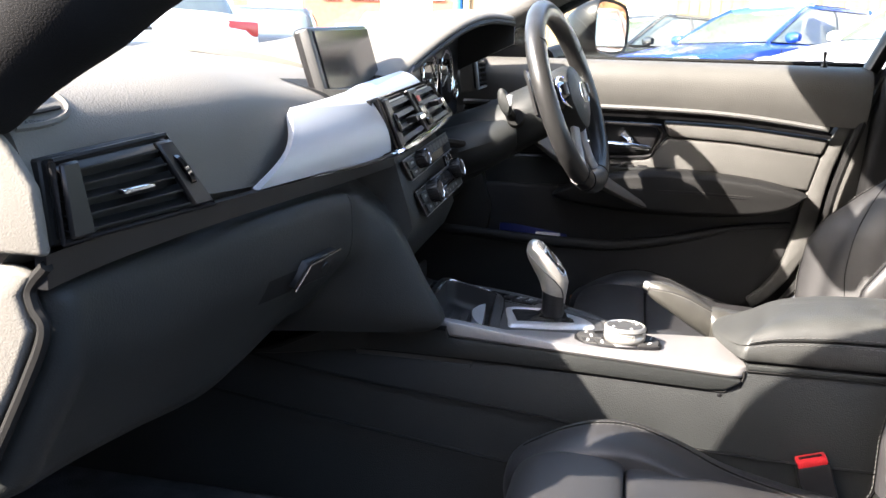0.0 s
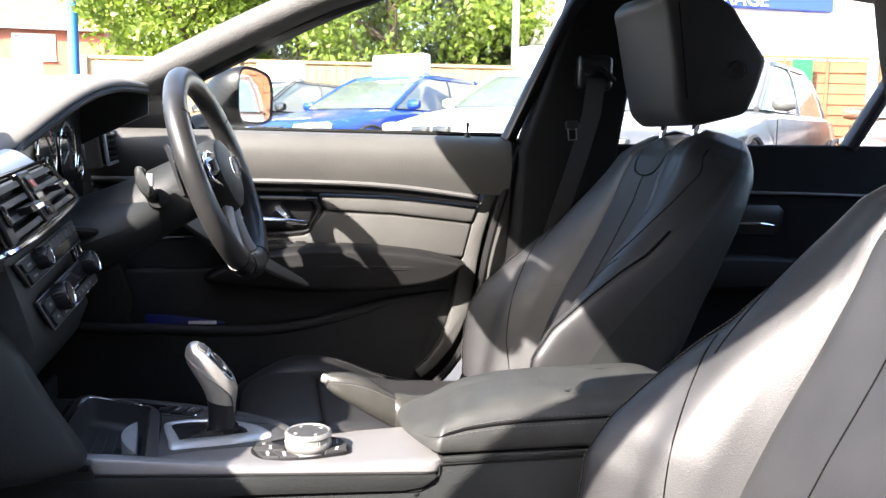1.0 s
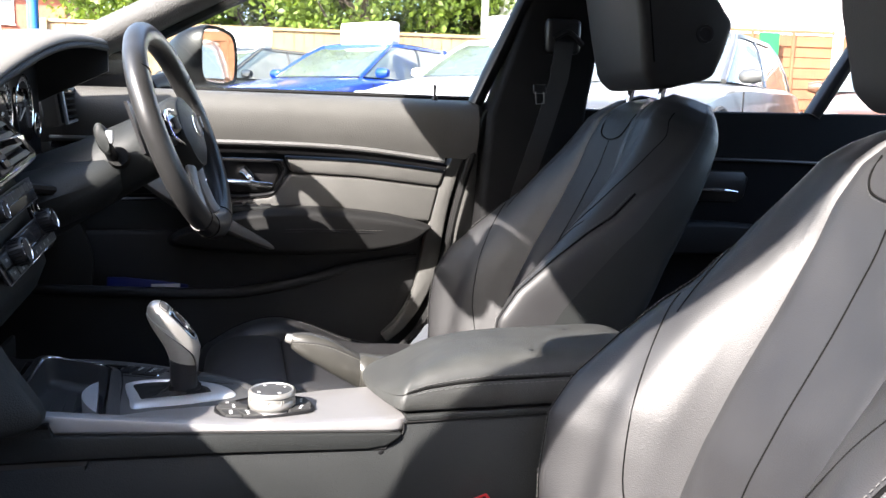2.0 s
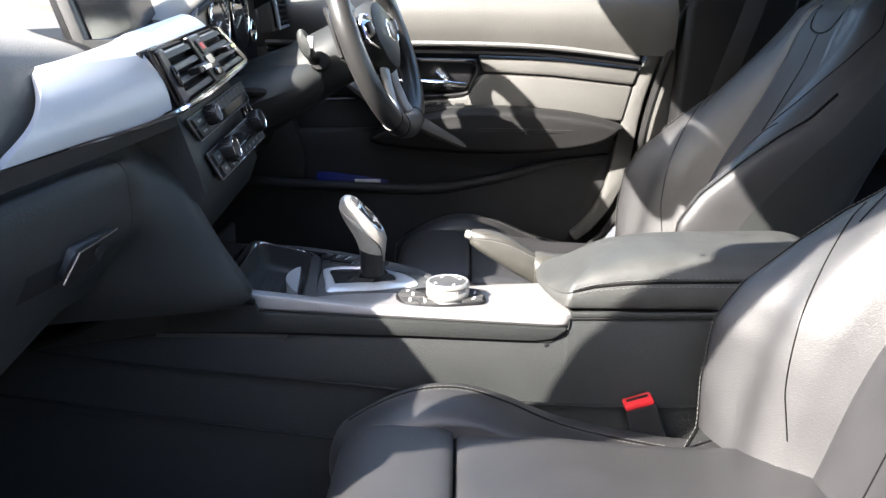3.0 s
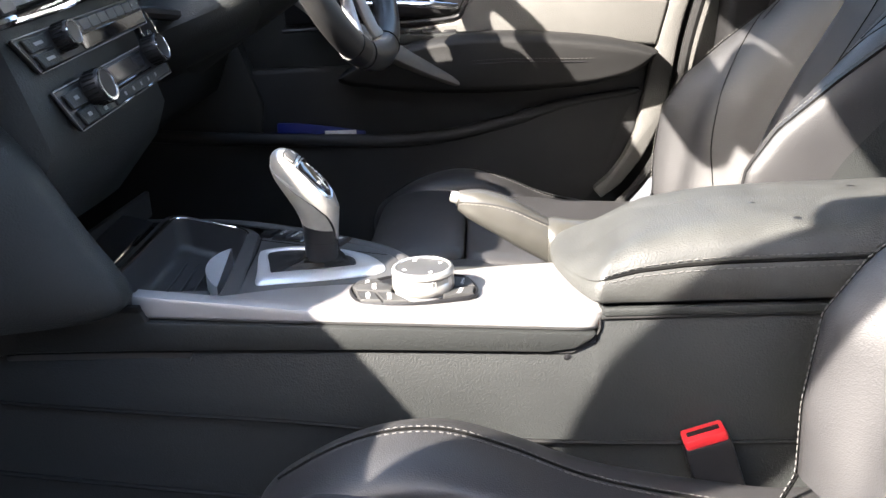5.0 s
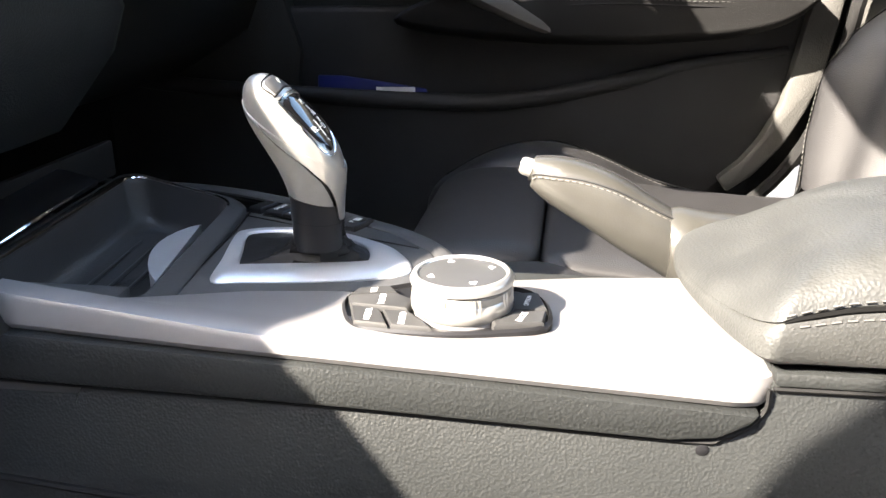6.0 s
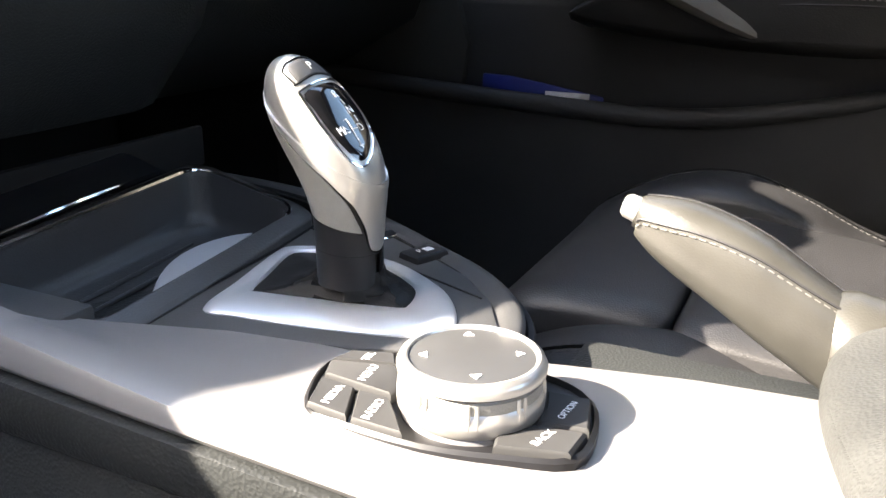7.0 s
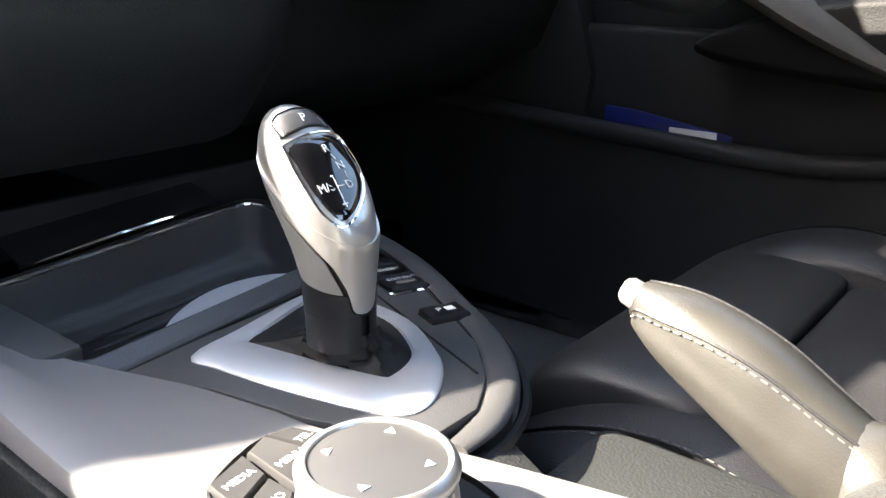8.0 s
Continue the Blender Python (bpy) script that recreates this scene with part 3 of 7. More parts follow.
PAD_D = [(-0.98, 0.955), (-0.82, 0.955), (-0.62, 0.945), (-0.54, 0.90), (-0.50, 0.87), (-0.470, 0.83), (-0.470, 0.785), (-0.50, 0.755), (-0.98, 0.755)]


def pad_ring(y):
    keys = [(-0.71, PAD_P), (-0.35, PAD_M), (-0.10, PAD_C), (0.12, PAD_C), (0.25, PAD_D), (0.72, PAD_D)]
    for (ya, pa), (yb, pb) in zip(keys, keys[1:]):
        if y <= yb + 1e-6:
            t = (y - ya) / (yb - ya)
            pr = lerp_profile(pa, pb, t * t * (3 - 2 * t))
            break
    line = smooth_line([(a, b, 0) for a, b in pr[:7]], 5) + [Vector((a, b, 0)) for a, b in pr[7:]]
    return [Vector((p.x, y, p.y)) for p in line]


bm = loft([pad_ring(-0.702 + 1.417 * k / 60) for k in range(61)])
PAD_TREE = tree_of([bm])
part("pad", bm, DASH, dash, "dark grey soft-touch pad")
lettering("AIRBAG", 0.0095, onto(PAD_TREE, [(-0.36, -0.664, 0.98)], (-0.8, 0, -0.6), 0.0006)[0], (0.12, 0.99, 0), (-0.6, 0.1, 0.8), SATIN_BLACK, dash, "airbag_lettering")
GLOVE = [(-0.50, 0.768), (-0.458, 0.765), (-0.443, 0.756), (-0.438, 0.735), (-0.441, 0.68), (-0.475, 0.60), (-0.51, 0.535), (-0.60, 0.49), (-0.95, 0.50), (-0.95, 0.768)]


def glove_profile(t):
    sh = -0.050 + 0.110 * (t * t * (3 - 2 * t))
    drop = max(0.010, 0.044 - 0.045 * t)
    lift = min(1.0, max(0.0, (t - 0.45) / 0.35))
    lift = lift * lift * (3 - 2 * lift) * 0.055
    return [(a + (sh if a > -0.9 else 0), b + lift * min(1.0, max(0.0, (0.68 - b) / 0.13)) - drop * min(1.0, max(0.0, (b - 0.47) / 0.25)) - (0.02 * (1 - t) if b < 0.7 else 0) * 0.5) for a, b in GLOVE]


def glove_ring(y):
    t = (y + 0.70) / 0.56
    pts = glove_profile(t)
    e = max(0.0, (-0.666 - y) / 0.0242)
    pts = [(a - (0.024 * (1 - math.sqrt(max(0.0, 1 - e * e))) if a > -0.9 else 0), b) for a, b in pts]
    line = smooth_line([(a, b, 0) for a, b in pts[:8]], 4) + [Vector((a, b, 0)) for a, b in pts[8:]]
    return [Vector((p.x, y, p.y)) for p in line]


bm = loft([glove_ring(-0.690 + 0.036 * (1 - math.cos(math.pi * k / 24))) for k in range(12)] + [glove_ring(-0.654 + 0.419 * k / 36) for k in range(37)])
GLOVE_TREE = tree_of([bm])
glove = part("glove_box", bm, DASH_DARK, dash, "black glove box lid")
# glove box handle: recess, plate and chrome edge
gq = quad([(-0.408, -0.352, 0.680), (-0.392, -0.286, 0.687), (-0.403, -0.306, 0.653), (-0.420, -0.366, 0.649)])
rec = [[onto(GLOVE_TREE, [gq(-0.75 + 1.05 * i / 6, 0.30 + 0.95 * j / 4, 0.0)], (-1, 0, 0), 0.0007)[0] for j in range(5)] for i in range(7)]
part("handle_recess", sheet(lambda u, v: rec[int(round(u * 6))][int(round(v * 4))], 6, 4), RUBBER, glove)
part("handle_plate", plate(gq, 0.04, 1.0, 0.0, 1.0, -0.020, 0.006, 0.002), SATIN_BLACK, glove)
part("handle_edge", tube([gq(0.0, 1.0, 0.009), gq(0.05, 0.05, 0.010), gq(1.0, -0.04, 0.009)], 0.0016, 6), CHROME, glove, "chrome handle edge")
part("lock_disc", lathe([(0.008, 0), (0.007, 0.002)], gq(0.75, 0.5, 0.007), gq.normal, 16), DASH_DARK, glove)

# silver band and its gloss black lower lip
def band(u, v):
    cu = 0.008 * math.sin(math.pi * v) * (1 - u)
    yb, yt = -0.404 + u * 0.271, -0.290 + u * 0.148
    y = yb + (yt - yb) * v + cu
    xb, xt = -0.440 + 0.078 * u, -0.450 + 0.062 * u
    zb, zt = 0.774 + 0.023 * u, 0.862 + 0.006 * u
    return Vector((xb + (xt - xb) * v + 0.016 * math.sin(math.pi * v) * (1 - 0.5 * u), y, zb + (zt - zb) * v))


part("trim_band", sheet(band, 16, 12, -0.012), SILVER_PAINT, dash, "satin silver trim band")


def band_top(u, v):
    y = -0.284 + 0.417 * u
    x = -0.450 + 0.062 * min(1, u / 0.34)
    deep = 0.004 + 0.034 * min(1.0, u / 0.4)
    z0 = 0.862 + 0.006 * min(1, u / 0.34) + 0.027 * max(0, (u - 0.34) / 0.66)
    z1 = z0 + 0.009 + 0.010 * min(1, u / 0.3)
    return Vector((x - deep * v, y, z0 + (z1 - z0) * (1 - (1 - v) ** 2) * deep / 0.038))


part("trim_band_top", sheet(band_top, 16, 6, -0.008), SILVER_PAINT, dash)
part("gloss_strip", sheet(lambda u, v: (lambda p: Vector((p.x, p.y, p.z - 0.030 * v + 0.014 * v * u)))(
    smooth_line([(-0.494, -0.702, 0.753), (-0.490, -0.66, 0.756), (-0.476, -0.60, 0.762), (-0.455, -0.525, 0.769), (-0.438, -0.411, 0.773), (-0.398, -0.25, 0.783), (-0.358, -0.130, 0.796)], 5)[int(round(u * 30))]), 30, 3, 0.012), SATIN_BLACK, dash, "black lower strip")
part("band_lip", tube([(-0.415, -0.310, 0.780), (-0.385, -0.22, 0.787), (-0.356, -0.138, 0.798), (-0.350, -0.105, 0.803)], [0.001, 0.003, 0.005, 0.004], 8, smooth=4), CHROME, dash, "chrome lip under the band")

# passenger vent
def build_vent(corners, rows, name, parent, label="", slat=None):
    q = quad(corners)
    vent = part(name, plate(q, -0.04, 1.04, -0.08, 1.08, -0.02, 0.002, 0.002), SLAT_BLACK, parent, label)
    # Flat black plate in place of the shaded depth behind the slats.
    part("vent_depth_shade", plate(q, 0.0, 1.0, 0.0, 1.0, 0.0015, 0.004, 0.0005), RUBBER, vent)
    for k in range(rows):
        v = (k + 0.6) / rows
        if slat:
            s = loft([[q(u, v - 0.085, 0.004), q(u, v - 0.060, 0.017), q(u, v + 0.045, 0.018), q(u, v + 0.060, 0.005)] for u in (0.02, 0.98)])
        else:
            s = loft([[q(u, v - 0.075, 0.004), q(u, v - 0.002, 0.0165), q(u, v + 0.022, 0.0165), q(u, v - 0.045, 0.004)] for u in (0.02, 0.98)])
        part("slat", s, slat or SLAT_BLACK, vent)
    part("vent_rim", outline(q, -0.02, 1.02, -0.04, 1.04, 0.012, 0.0030), GLOSS_BLACK if slat else SATIN_BLACK, vent)
    return q, vent


pq, pvent = build_vent([(-0.503, -0.687, 0.827), (-0.488, -0.541, 0.840), (-0.463, -0.500, 0.772), (-0.498, -0.684, 0.763)], 5, "passenger_vent", dash, label="black air vent with slats")
part("side_bar", plate(pq, 0.0, 0.14, 0.0, 1.0, 0.014, 0.020, 0.002), SATIN_BLACK, pvent)
part("wheel_bar", plate(pq, 0.84, 1.0, 0.02, 0.98, 0.012, 0.020, 0.002), SATIN_BLACK, pvent)
part("thumb_wheel", loft([[pq(u, 0.45 + 0.22 * math.cos(a), 0.020 + 0.005 * math.sin(a)) for a in [2 * math.pi * k / 16 for k in range(16)]] for u in (0.905, 0.945)]), GLOSS_BLACK, pvent)
part("louvre_tab", plate(pq, 0.36, 0.60, 0.50, 0.57, 0.016, 0.026, 0.001), CHROME, pvent, "silver louvre tab")

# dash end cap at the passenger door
# The caps share the dash colour that is paled for sun.
part("end_cap", prism([(-0.72, 0.752), (-0.70, 0.905), (-0.60, 0.90), (-0.545, 0.875), (-0.512, 0.84), (-0.492, 0.81), (-0.486, 0.754)], "y", -0.716, -0.703, 0.005, 3), DASH, dash, "end cap in the sun-paled dash colour")
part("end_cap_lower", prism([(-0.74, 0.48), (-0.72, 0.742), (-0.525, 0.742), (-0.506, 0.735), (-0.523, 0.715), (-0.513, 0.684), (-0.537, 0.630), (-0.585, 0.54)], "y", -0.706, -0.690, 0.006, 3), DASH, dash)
part("end_seal", tube([(-0.494, -0.702, 0.744), (-0.514, -0.698, 0.723), (-0.512, -0.698, 0.705), (-0.504, -0.698, 0.684), (-0.528, -0.698, 0.630), (-0.575, -0.698, 0.54)], 0.006, 8, smooth=5), RUBBER, dash, "black seal at the dash end")
# demister grille in the pad
for k in range(6):
    ya, yb = -0.70 + 0.004 * k, -0.628 + 0.010 * k - 0.0045 * k * k
    pts = onto(PAD_TREE, [(-0.530 - 0.016 * k, ya + (yb - ya) * f, 1.0) for f in (0, 0.33, 0.67, 1)], (0, 0, -1), 0.0005)
    part("grille_slot", tube(pts, 0.0042, 6, flat=0.5), RUBBER, dash)
part("grille_rim", tube(onto(PAD_TREE, smooth_line([(-0.522, -0.695, 1.0), (-0.522, -0.63, 1.0), (-0.54, -0.612, 1.0), (-0.575, -0.612, 1.0), (-0.63, -0.66, 1.0)], 5), (0, 0, -1), 0.0), 0.0035, 6), DASH, dash)

part("driver_lower", loft([[Vector((x, y, z)) for x, z in [(-0.44, 0.80), (-0.41, 0.785), (-0.39, 0.72), (-0.43, 0.63), (-0.55, 0.56), (-0.95, 0.56), (-0.95, 0.80)]] for y in (0.20, 0.40, 0.70)]), DASH_DARK, dash)
part("shelf_edge", tube([(-0.40, 0.21, 0.793), (-0.36, 0.26, 0.786), (-0.33, 0.30, 0.778), (-0.36, 0.36, 0.77)], 0.008, 8, smooth=4), SATIN_BLACK, dash)

# centre stack
STACK = [(-0.41, 0.885), (-0.378, 0.835), (-0.360, 0.798), (-0.340, 0.735), (-0.327, 0.690), (-0.342, 0.652), (-0.40, 0.585), (-0.60, 0.58), (-0.60, 0.885)]
stack = part("console_tower", loft([[Vector((x - k, y, z)) for x, z in STACK] for y, k in ((-0.128, 0.02), (-0.122, 0.004), (-0.11, 0.0), (0.10, 0.0), (0.165, 0.004), (0.20, 0.02), (0.235, 0.05))]), DASH_DARK, dash, "black centre stack with controls")
# The paler slat colour stands for skylight on the slats' upper faces.
cq, cvent = build_vent([(-0.390, -0.140, 0.867), (-0.385, 0.122, 0.892), (-0.362, 0.195, 0.840), (-0.368, -0.118, 0.800)], 4, "centre_vent", dash, label="black centre air vents", slat=CONSOLE_TOP)
part("middle_bar", plate(cq, 0.42, 0.60, -0.02, 1.02, 0.012, 0.021, 0.002), SATIN_BLACK, cvent)
part("hazard_button", plate(cq, 0.465, 0.555, 0.08, 0.40, 0.021, 0.024, 0.0015), SATIN_BLACK, cvent)
part("hazard_mark", plate(cq, 0.485, 0.535, 0.17, 0.31, 0.0242, 0.0250, 0.0003), RED, cvent, "red hazard triangle mark")
part("lock_button", plate(cq, 0.465, 0.555, 0.43, 0.66, 0.021, 0.0235, 0.0015), GLOSS_BLACK, cvent)
part("vent_wheel", plate(cq, 0.47, 0.55, 0.74, 0.92, 0.020, 0.026, 0.002), GLOSS_BLACK, cvent)
part("left_bar", plate(cq, 0.0, 0.08, 0.0, 1.0, 0.012, 0.019, 0.002), SATIN_BLACK, cvent)
part("left_thumb_wheel", plate(cq, 0.03, 0.06, 0.32, 0.72, 0.018, 0.025, 0.003), GLOSS_BLACK, cvent)
part("right_bar", plate(cq, 0.93, 1.0, 0.0, 1.0, 0.012, 0.019, 0.002), GLOSS_BLACK, cvent)
part("left_louvre_tab", plate(cq, 0.22, 0.36, 0.52, 0.66, 0.016, 0.034, 0.001), SATIN_BLACK, cvent)
part("left_tab_end", plate(cq, 0.27, 0.36, 0.56, 0.66, 0.0342, 0.036, 0.0008), CHROME, cvent, "silver tab end")
part("right_louvre_tab", plate(cq, 0.70, 0.82, 0.44, 0.58, 0.016, 0.034, 0.001), SATIN_BLACK, cvent)
part("right_tab_end", plate(cq, 0.75, 0.82, 0.46, 0.56, 0.0342, 0.036, 0.0008), CHROME, cvent, "silver tab end")
part("chrome_edge", tube([cq(-0.03, 1.08, 0.010), cq(0.3, 1.14, 0.012), cq(0.6, 1.14, 0.012), cq(1.0, 1.10, 0.010)], 0.004, 8), CHROME, cvent, "bright lower edge of the vents")

# radio panel
rq = quad([(-0.3530, -0.1180, 0.7846), (-0.3570, 0.1781, 0.8088), (-0.3440, 0.1686, 0.7793), (-0.3435, -0.0945, 0.7541)])
radio = part("radio_panel", plate(rq, 0.0, 1.0, 0.0, 1.0, -0.002, 0.004, 0.002), SATIN_BLACK, stack, "black radio control panel")
part("panel_edge", outline(rq, 0.0, 1.0, 0.0, 1.0, 0.004, 0.0006), SILVER, radio, "thin chrome edge")
part("disc_slot", plate(rq, 0.36, 0.985, 0.50, 0.93, 0.004, 0.0056, 0.001), GLOSS_BLACK, radio)
for k in range(8):
    part("preset_button", plate(rq, 0.335 + 0.079 * k, 0.412 + 0.079 * k, 0.07, 0.44, 0.004, 0.0075, 0.001), CONSOLE_TOP, radio)
for v0, v1 in ((0.08, 0.48), (0.54, 0.95)):
    part("radio_button", plate(rq, 0.025, 0.165, v0, v1, 0.004, 0.0070, 0.001), DASH_DARK, radio)
    part("button_mark", plate(rq, 0.070, 0.125, v0 + 0.15, v0 + 0.24, 0.0071, 0.0074, 0.0), MARK_GREY, radio)
for u0 in (0.89, 0.945):
    part("button_mark", plate(rq, u0, u0 + 0.016, 0.20, 0.27, 0.0076, 0.0079, 0.0), MARK_GREY, radio)


def dial_knob(name, place, axis, r, h, parent):
    k = part(name, lathe([(r, 0), (r, h * 0.85), (r * 0.93, h), (r * 0.8, h)], place, axis, 28), SATIN_BLACK, parent, "black ribbed dial")
    ax = Vector(axis).normalized()
    part("dial_ring", lathe([(r * 0.98, h * 0.98), (r * 0.98, h * 1.06), (r * 0.84, h * 1.06), (r * 0.82, h * 0.98)], place, axis, 28), CHROME, k, "chrome ring")
    side = ax.cross(Vector((0, 0, 1))).normalized()
    up = side.cross(ax)
    ribs = [tube([Vector(place) + (r + 0.0004) * (math.cos(a) * side + math.sin(a) * up) + ax * z for z in (h * 0.15, h * 0.8)], 0.0008, 4) for a in [2 * math.pi * i / 22 for i in range(22)]]
    part("rib_band", joined(*ribs), RUBBER, k)
    return k


AX = Vector((0.93, -0.02, 0.30))
dial_knob("volume_dial", rq(0.245, 0.36, 0.002), AX, 0.0125, 0.019, radio)
# climate panel
kq = quad([(-0.3372, -0.0930, 0.7370), (-0.3340, 0.1667, 0.7631), (-0.3160, 0.1494, 0.7241), (-0.3218, -0.0800, 0.6996)])
clim = part("climate_panel", plate(kq, 0.0, 1.0, 0.0, 1.0, -0.002, 0.003, 0.002), SATIN_BLACK, stack, "black climate control panel")
part("panel_edge", outline(kq, 0.0, 1.0, 0.0, 1.0, 0.003, 0.0006), SILVER, clim, "thin chrome edge")
part("display", plate(kq, 0.40, 0.76, 0.08, 0.52, 0.003, 0.0045, 0.001), SCREEN, clim, "dark climate display")
part("fan_slot", plate(kq, 0.37, 0.80, 0.56, 0.64, 0.003, 0.0055, 0.001), GLOSS_BLACK, clim)
part("climate_strip", plate(kq, 0.34, 0.96, 0.68, 0.96, 0.003, 0.0055, 0.001), DASH_DARK, clim)
for k in range(5):
    part("button_mark", plate(kq, 0.44 + 0.088 * k, 0.455 + 0.088 * k, 0.76, 0.86, 0.0056, 0.0060, 0.0), MARK_GREY, clim)
for u0 in (0.40, 0.68):
    part("bright_dash", plate(kq, u0, u0 + 0.13, 0.955, 1.0, 0.0050, 0.0062, 0.0004), CHROME, clim)
for u0, v0, v1 in ((0.025, 0.14, 0.52), (0.035, 0.58, 0.95), (0.165, 0.66, 0.95)):
    part("heater_button", plate(kq, u0, u0 + 0.12, v0, v1, 0.003, 0.0065, 0.001), DASH_DARK, clim)
    part("button_mark", plate(kq, u0 + 0.045, u0 + 0.075, v0 + 0.13, v0 + 0.22, 0.0066, 0.0070, 0.0), MARK_GREY, clim)
dial_knob("temperature_dial", kq(0.235, 0.34, 0.002), AX, 0.0165, 0.019, clim)
dial_knob("temperature_dial", kq(0.86, 0.24, 0.002), AX, 0.0160, 0.019, clim)
# oval start panel beyond the radio
oq = quad([(-0.372, 0.185, 0.800), (-0.372, 0.245, 0.790), (-0.352, 0.240, 0.728), (-0.352, 0.190, 0.735)])
ov = part("side_switch_panel", loft([[oq(0.5 + 0.5 * math.cos(a), 0.5 + 0.5 * math.sin(a), h) for a in [2 * math.pi * k / 24 for k in range(24)]] for h in (0.0, 0.006)]), SATIN_BLACK, stack)
part("oval_edge", tube([oq(0.5 + 0.5 * math.cos(a), 0.5 + 0.5 * math.sin(a), 0.006) for a in [2 * math.pi * k / 24 for k in range(25)]], 0.0013, 6), CHROME, ov, "thin chrome oval")
part("start_button", lathe([(0.017, 0), (0.017, 0.004), (0.014, 0.006)], oq(0.45, 0.68, 0.004), oq.normal, 24), GLOSS_BLACK, ov)

# knee panel that swings from the glove box to the console
WING = [(-0.50, 0.760), (-0.43, 0.760), (-0.408, 0.752), (-0.388, 0.737), (-0.350, 0.695), (-0.310, 0.622), (-0.276, 0.562), (-0.296, 0.545), (-0.95, 0.535), (-0.95, 0.768)]


def knee_ring(y):
    t = min(1.0, max(0.0, (y + 0.235) / 0.085))
    t = t * t * (3 - 2 * t)
    tg = (min(y, -0.14) + 0.70) / 0.56
    g = glove_profile(tg)
    pr = lerp_profile(g, WING, t)
    e = max(0.0, (y + 0.135) / 0.023)
    cut = 0.022 * (1 - math.sqrt(max(0.0, 1 - e * e)))
    pr = [(a - (cut if a > -0.9 else 0), b) for a, b in pr]
    line = smooth_line([(a, b, 0) for a, b in pr[:8]], 4) + [Vector((a, b, 0)) for a, b in pr[8:]]
    return [Vector((p.x, y, p.y)) for p in line]


part("knee_panel", loft([knee_ring(-0.2335 + 0.1215 * k / 30) for k in range(31)]), DASH_DARK, dash, "black knee panel beside the console")

part("lower_gap", tube([(-0.595, -0.124, 0.474), (-0.548, -0.1235, 0.487), (-0.505, -0.1235, 0.507), (-0.448, -0.1235, 0.531), (-0.393, -0.1235, 0.543), (-0.34, -0.1235, 0.543), (-0.276, -0.1230, 0.542)], 0.0042, 8, smooth=5), RUBBER, dash, "dark gap under the glove box")

# instrument hood and dials
def hood(u, v):
    y = 0.115 + u * 0.455
    zt = 0.905 + 0.135 * math.sin(min(1.0, u * 1.15) * math.pi / 2) ** 1.2
    xf = -0.440 + 0.145 * u
    prof = [(-0.82, 0.952), (-0.66, 0.5 * (0.955 + zt) + 0.004), (xf - 0.10, zt + 0.003), (xf - 0.02, zt + 0.001), (xf, zt - 0.007), (xf - 0.004, zt - 0.016)]
    line = smooth_line([(a, b, 0) for a, b in prof], 4)
    p = line[int(round(v * (len(line) - 1)))]
    return Vector((p.x, y, p.y))


part("instrument_hood", sheet(hood, 20, 20, 0.012), DASH, dash, "dark grey instrument hood")
part("hood_lip", tube([hood(k / 16, 0.93) + Vector((0.002, 0, -0.004)) for k in range(17)], 0.0055, 8), DASH_DARK, dash)
part("hood_side", sheet(lambda u, v: Vector((-0.66 + u * 0.365, 0.57 + 0.012 * u, (0.80 + 0.18 * u) + v * (0.152 + 0.085 * min(1, u * 1.3) - 0.18 * u))), 10, 6, 0.012), DASH_DARK, dash)
cluster = part("instrument_panel", prism([(0.13, 0.79), (0.125, 0.885), (0.20, 0.935), (0.30, 0.985), (0.56, 1.01), (0.57, 0.79)], "x", -0.46, -0.415, 0.004), SATIN_BLACK, dash, "black instrument panel")
for y0, z0, r in ((0.285, 0.900, 0.056), (0.425, 0.908, 0.056), (0.515, 0.880, 0.022), (0.195, 0.868, 0.024)):
    c = Vector((-0.413, y0, z0))
    part("dial_face", lathe([(r, 0), (r, 0.002)], c, (1, 0, 0.12), 36), GLOSS_BLACK, cluster)
    part("dial_bezel", tube([c + Vector((0.004, r * math.cos(a), r * math.sin(a))) for a in [2 * math.pi * k / 36 for k in range(37)]], 0.0016, 6), CHROME, cluster, "thin chrome bezel")
    marks = []
    for k in range(24 if r > 0.04 else 8):
        a = radians(-40 + 260 * k / (23 if r > 0.04 else 7))
        w = Vector((0, math.cos(a), math.sin(a)))
        marks.append(tube([c + Vector((0.0035, 0, 0)) + w * r * 0.80, c + Vector((0.0035, 0, 0)) + w * r * 0.92], 0.0008, 4))
    part("dial_marks", joined(*marks), WHITE, cluster)
    a = radians(210)
    part("needle", tube([c + Vector((0.005, 0, 0)), c + Vector((0.005, r * 0.75 * math.cos(a), r * 0.75 * math.sin(a)))], [0.0018, 0.0006], 5), WHITE, cluster)
dvq = quad([(-0.395, 0.595, 0.950), (-0.385, 0.690, 0.950), (-0.375, 0.690, 0.885), (-0.385, 0.595, 0.875)])
dvent = part("driver_vent", plate(dvq, 0, 1, 0, 1, -0.03, 0.0, 0.003), DASH, dash, "black air vent by the driver door")
# Here too a black plate gives the shaded depth.
part("vent_depth_shade", plate(dvq, 0.1, 0.95, 0.08, 0.92, 0.0, 0.003, 0.001), RUBBER, dvent)
for k in range(5):
    part("slat", plate(dvq, 0.1, 0.95, 0.14 + 0.16 * k, 0.20 + 0.16 * k, 0.003, 0.014, 0.001), SATIN_BLACK, dvent)
part("vent_rim", outline(dvq, 0.08, 0.96, 0.06, 0.94, 0.010, 0.004), SILVER_PAINT, dvent)

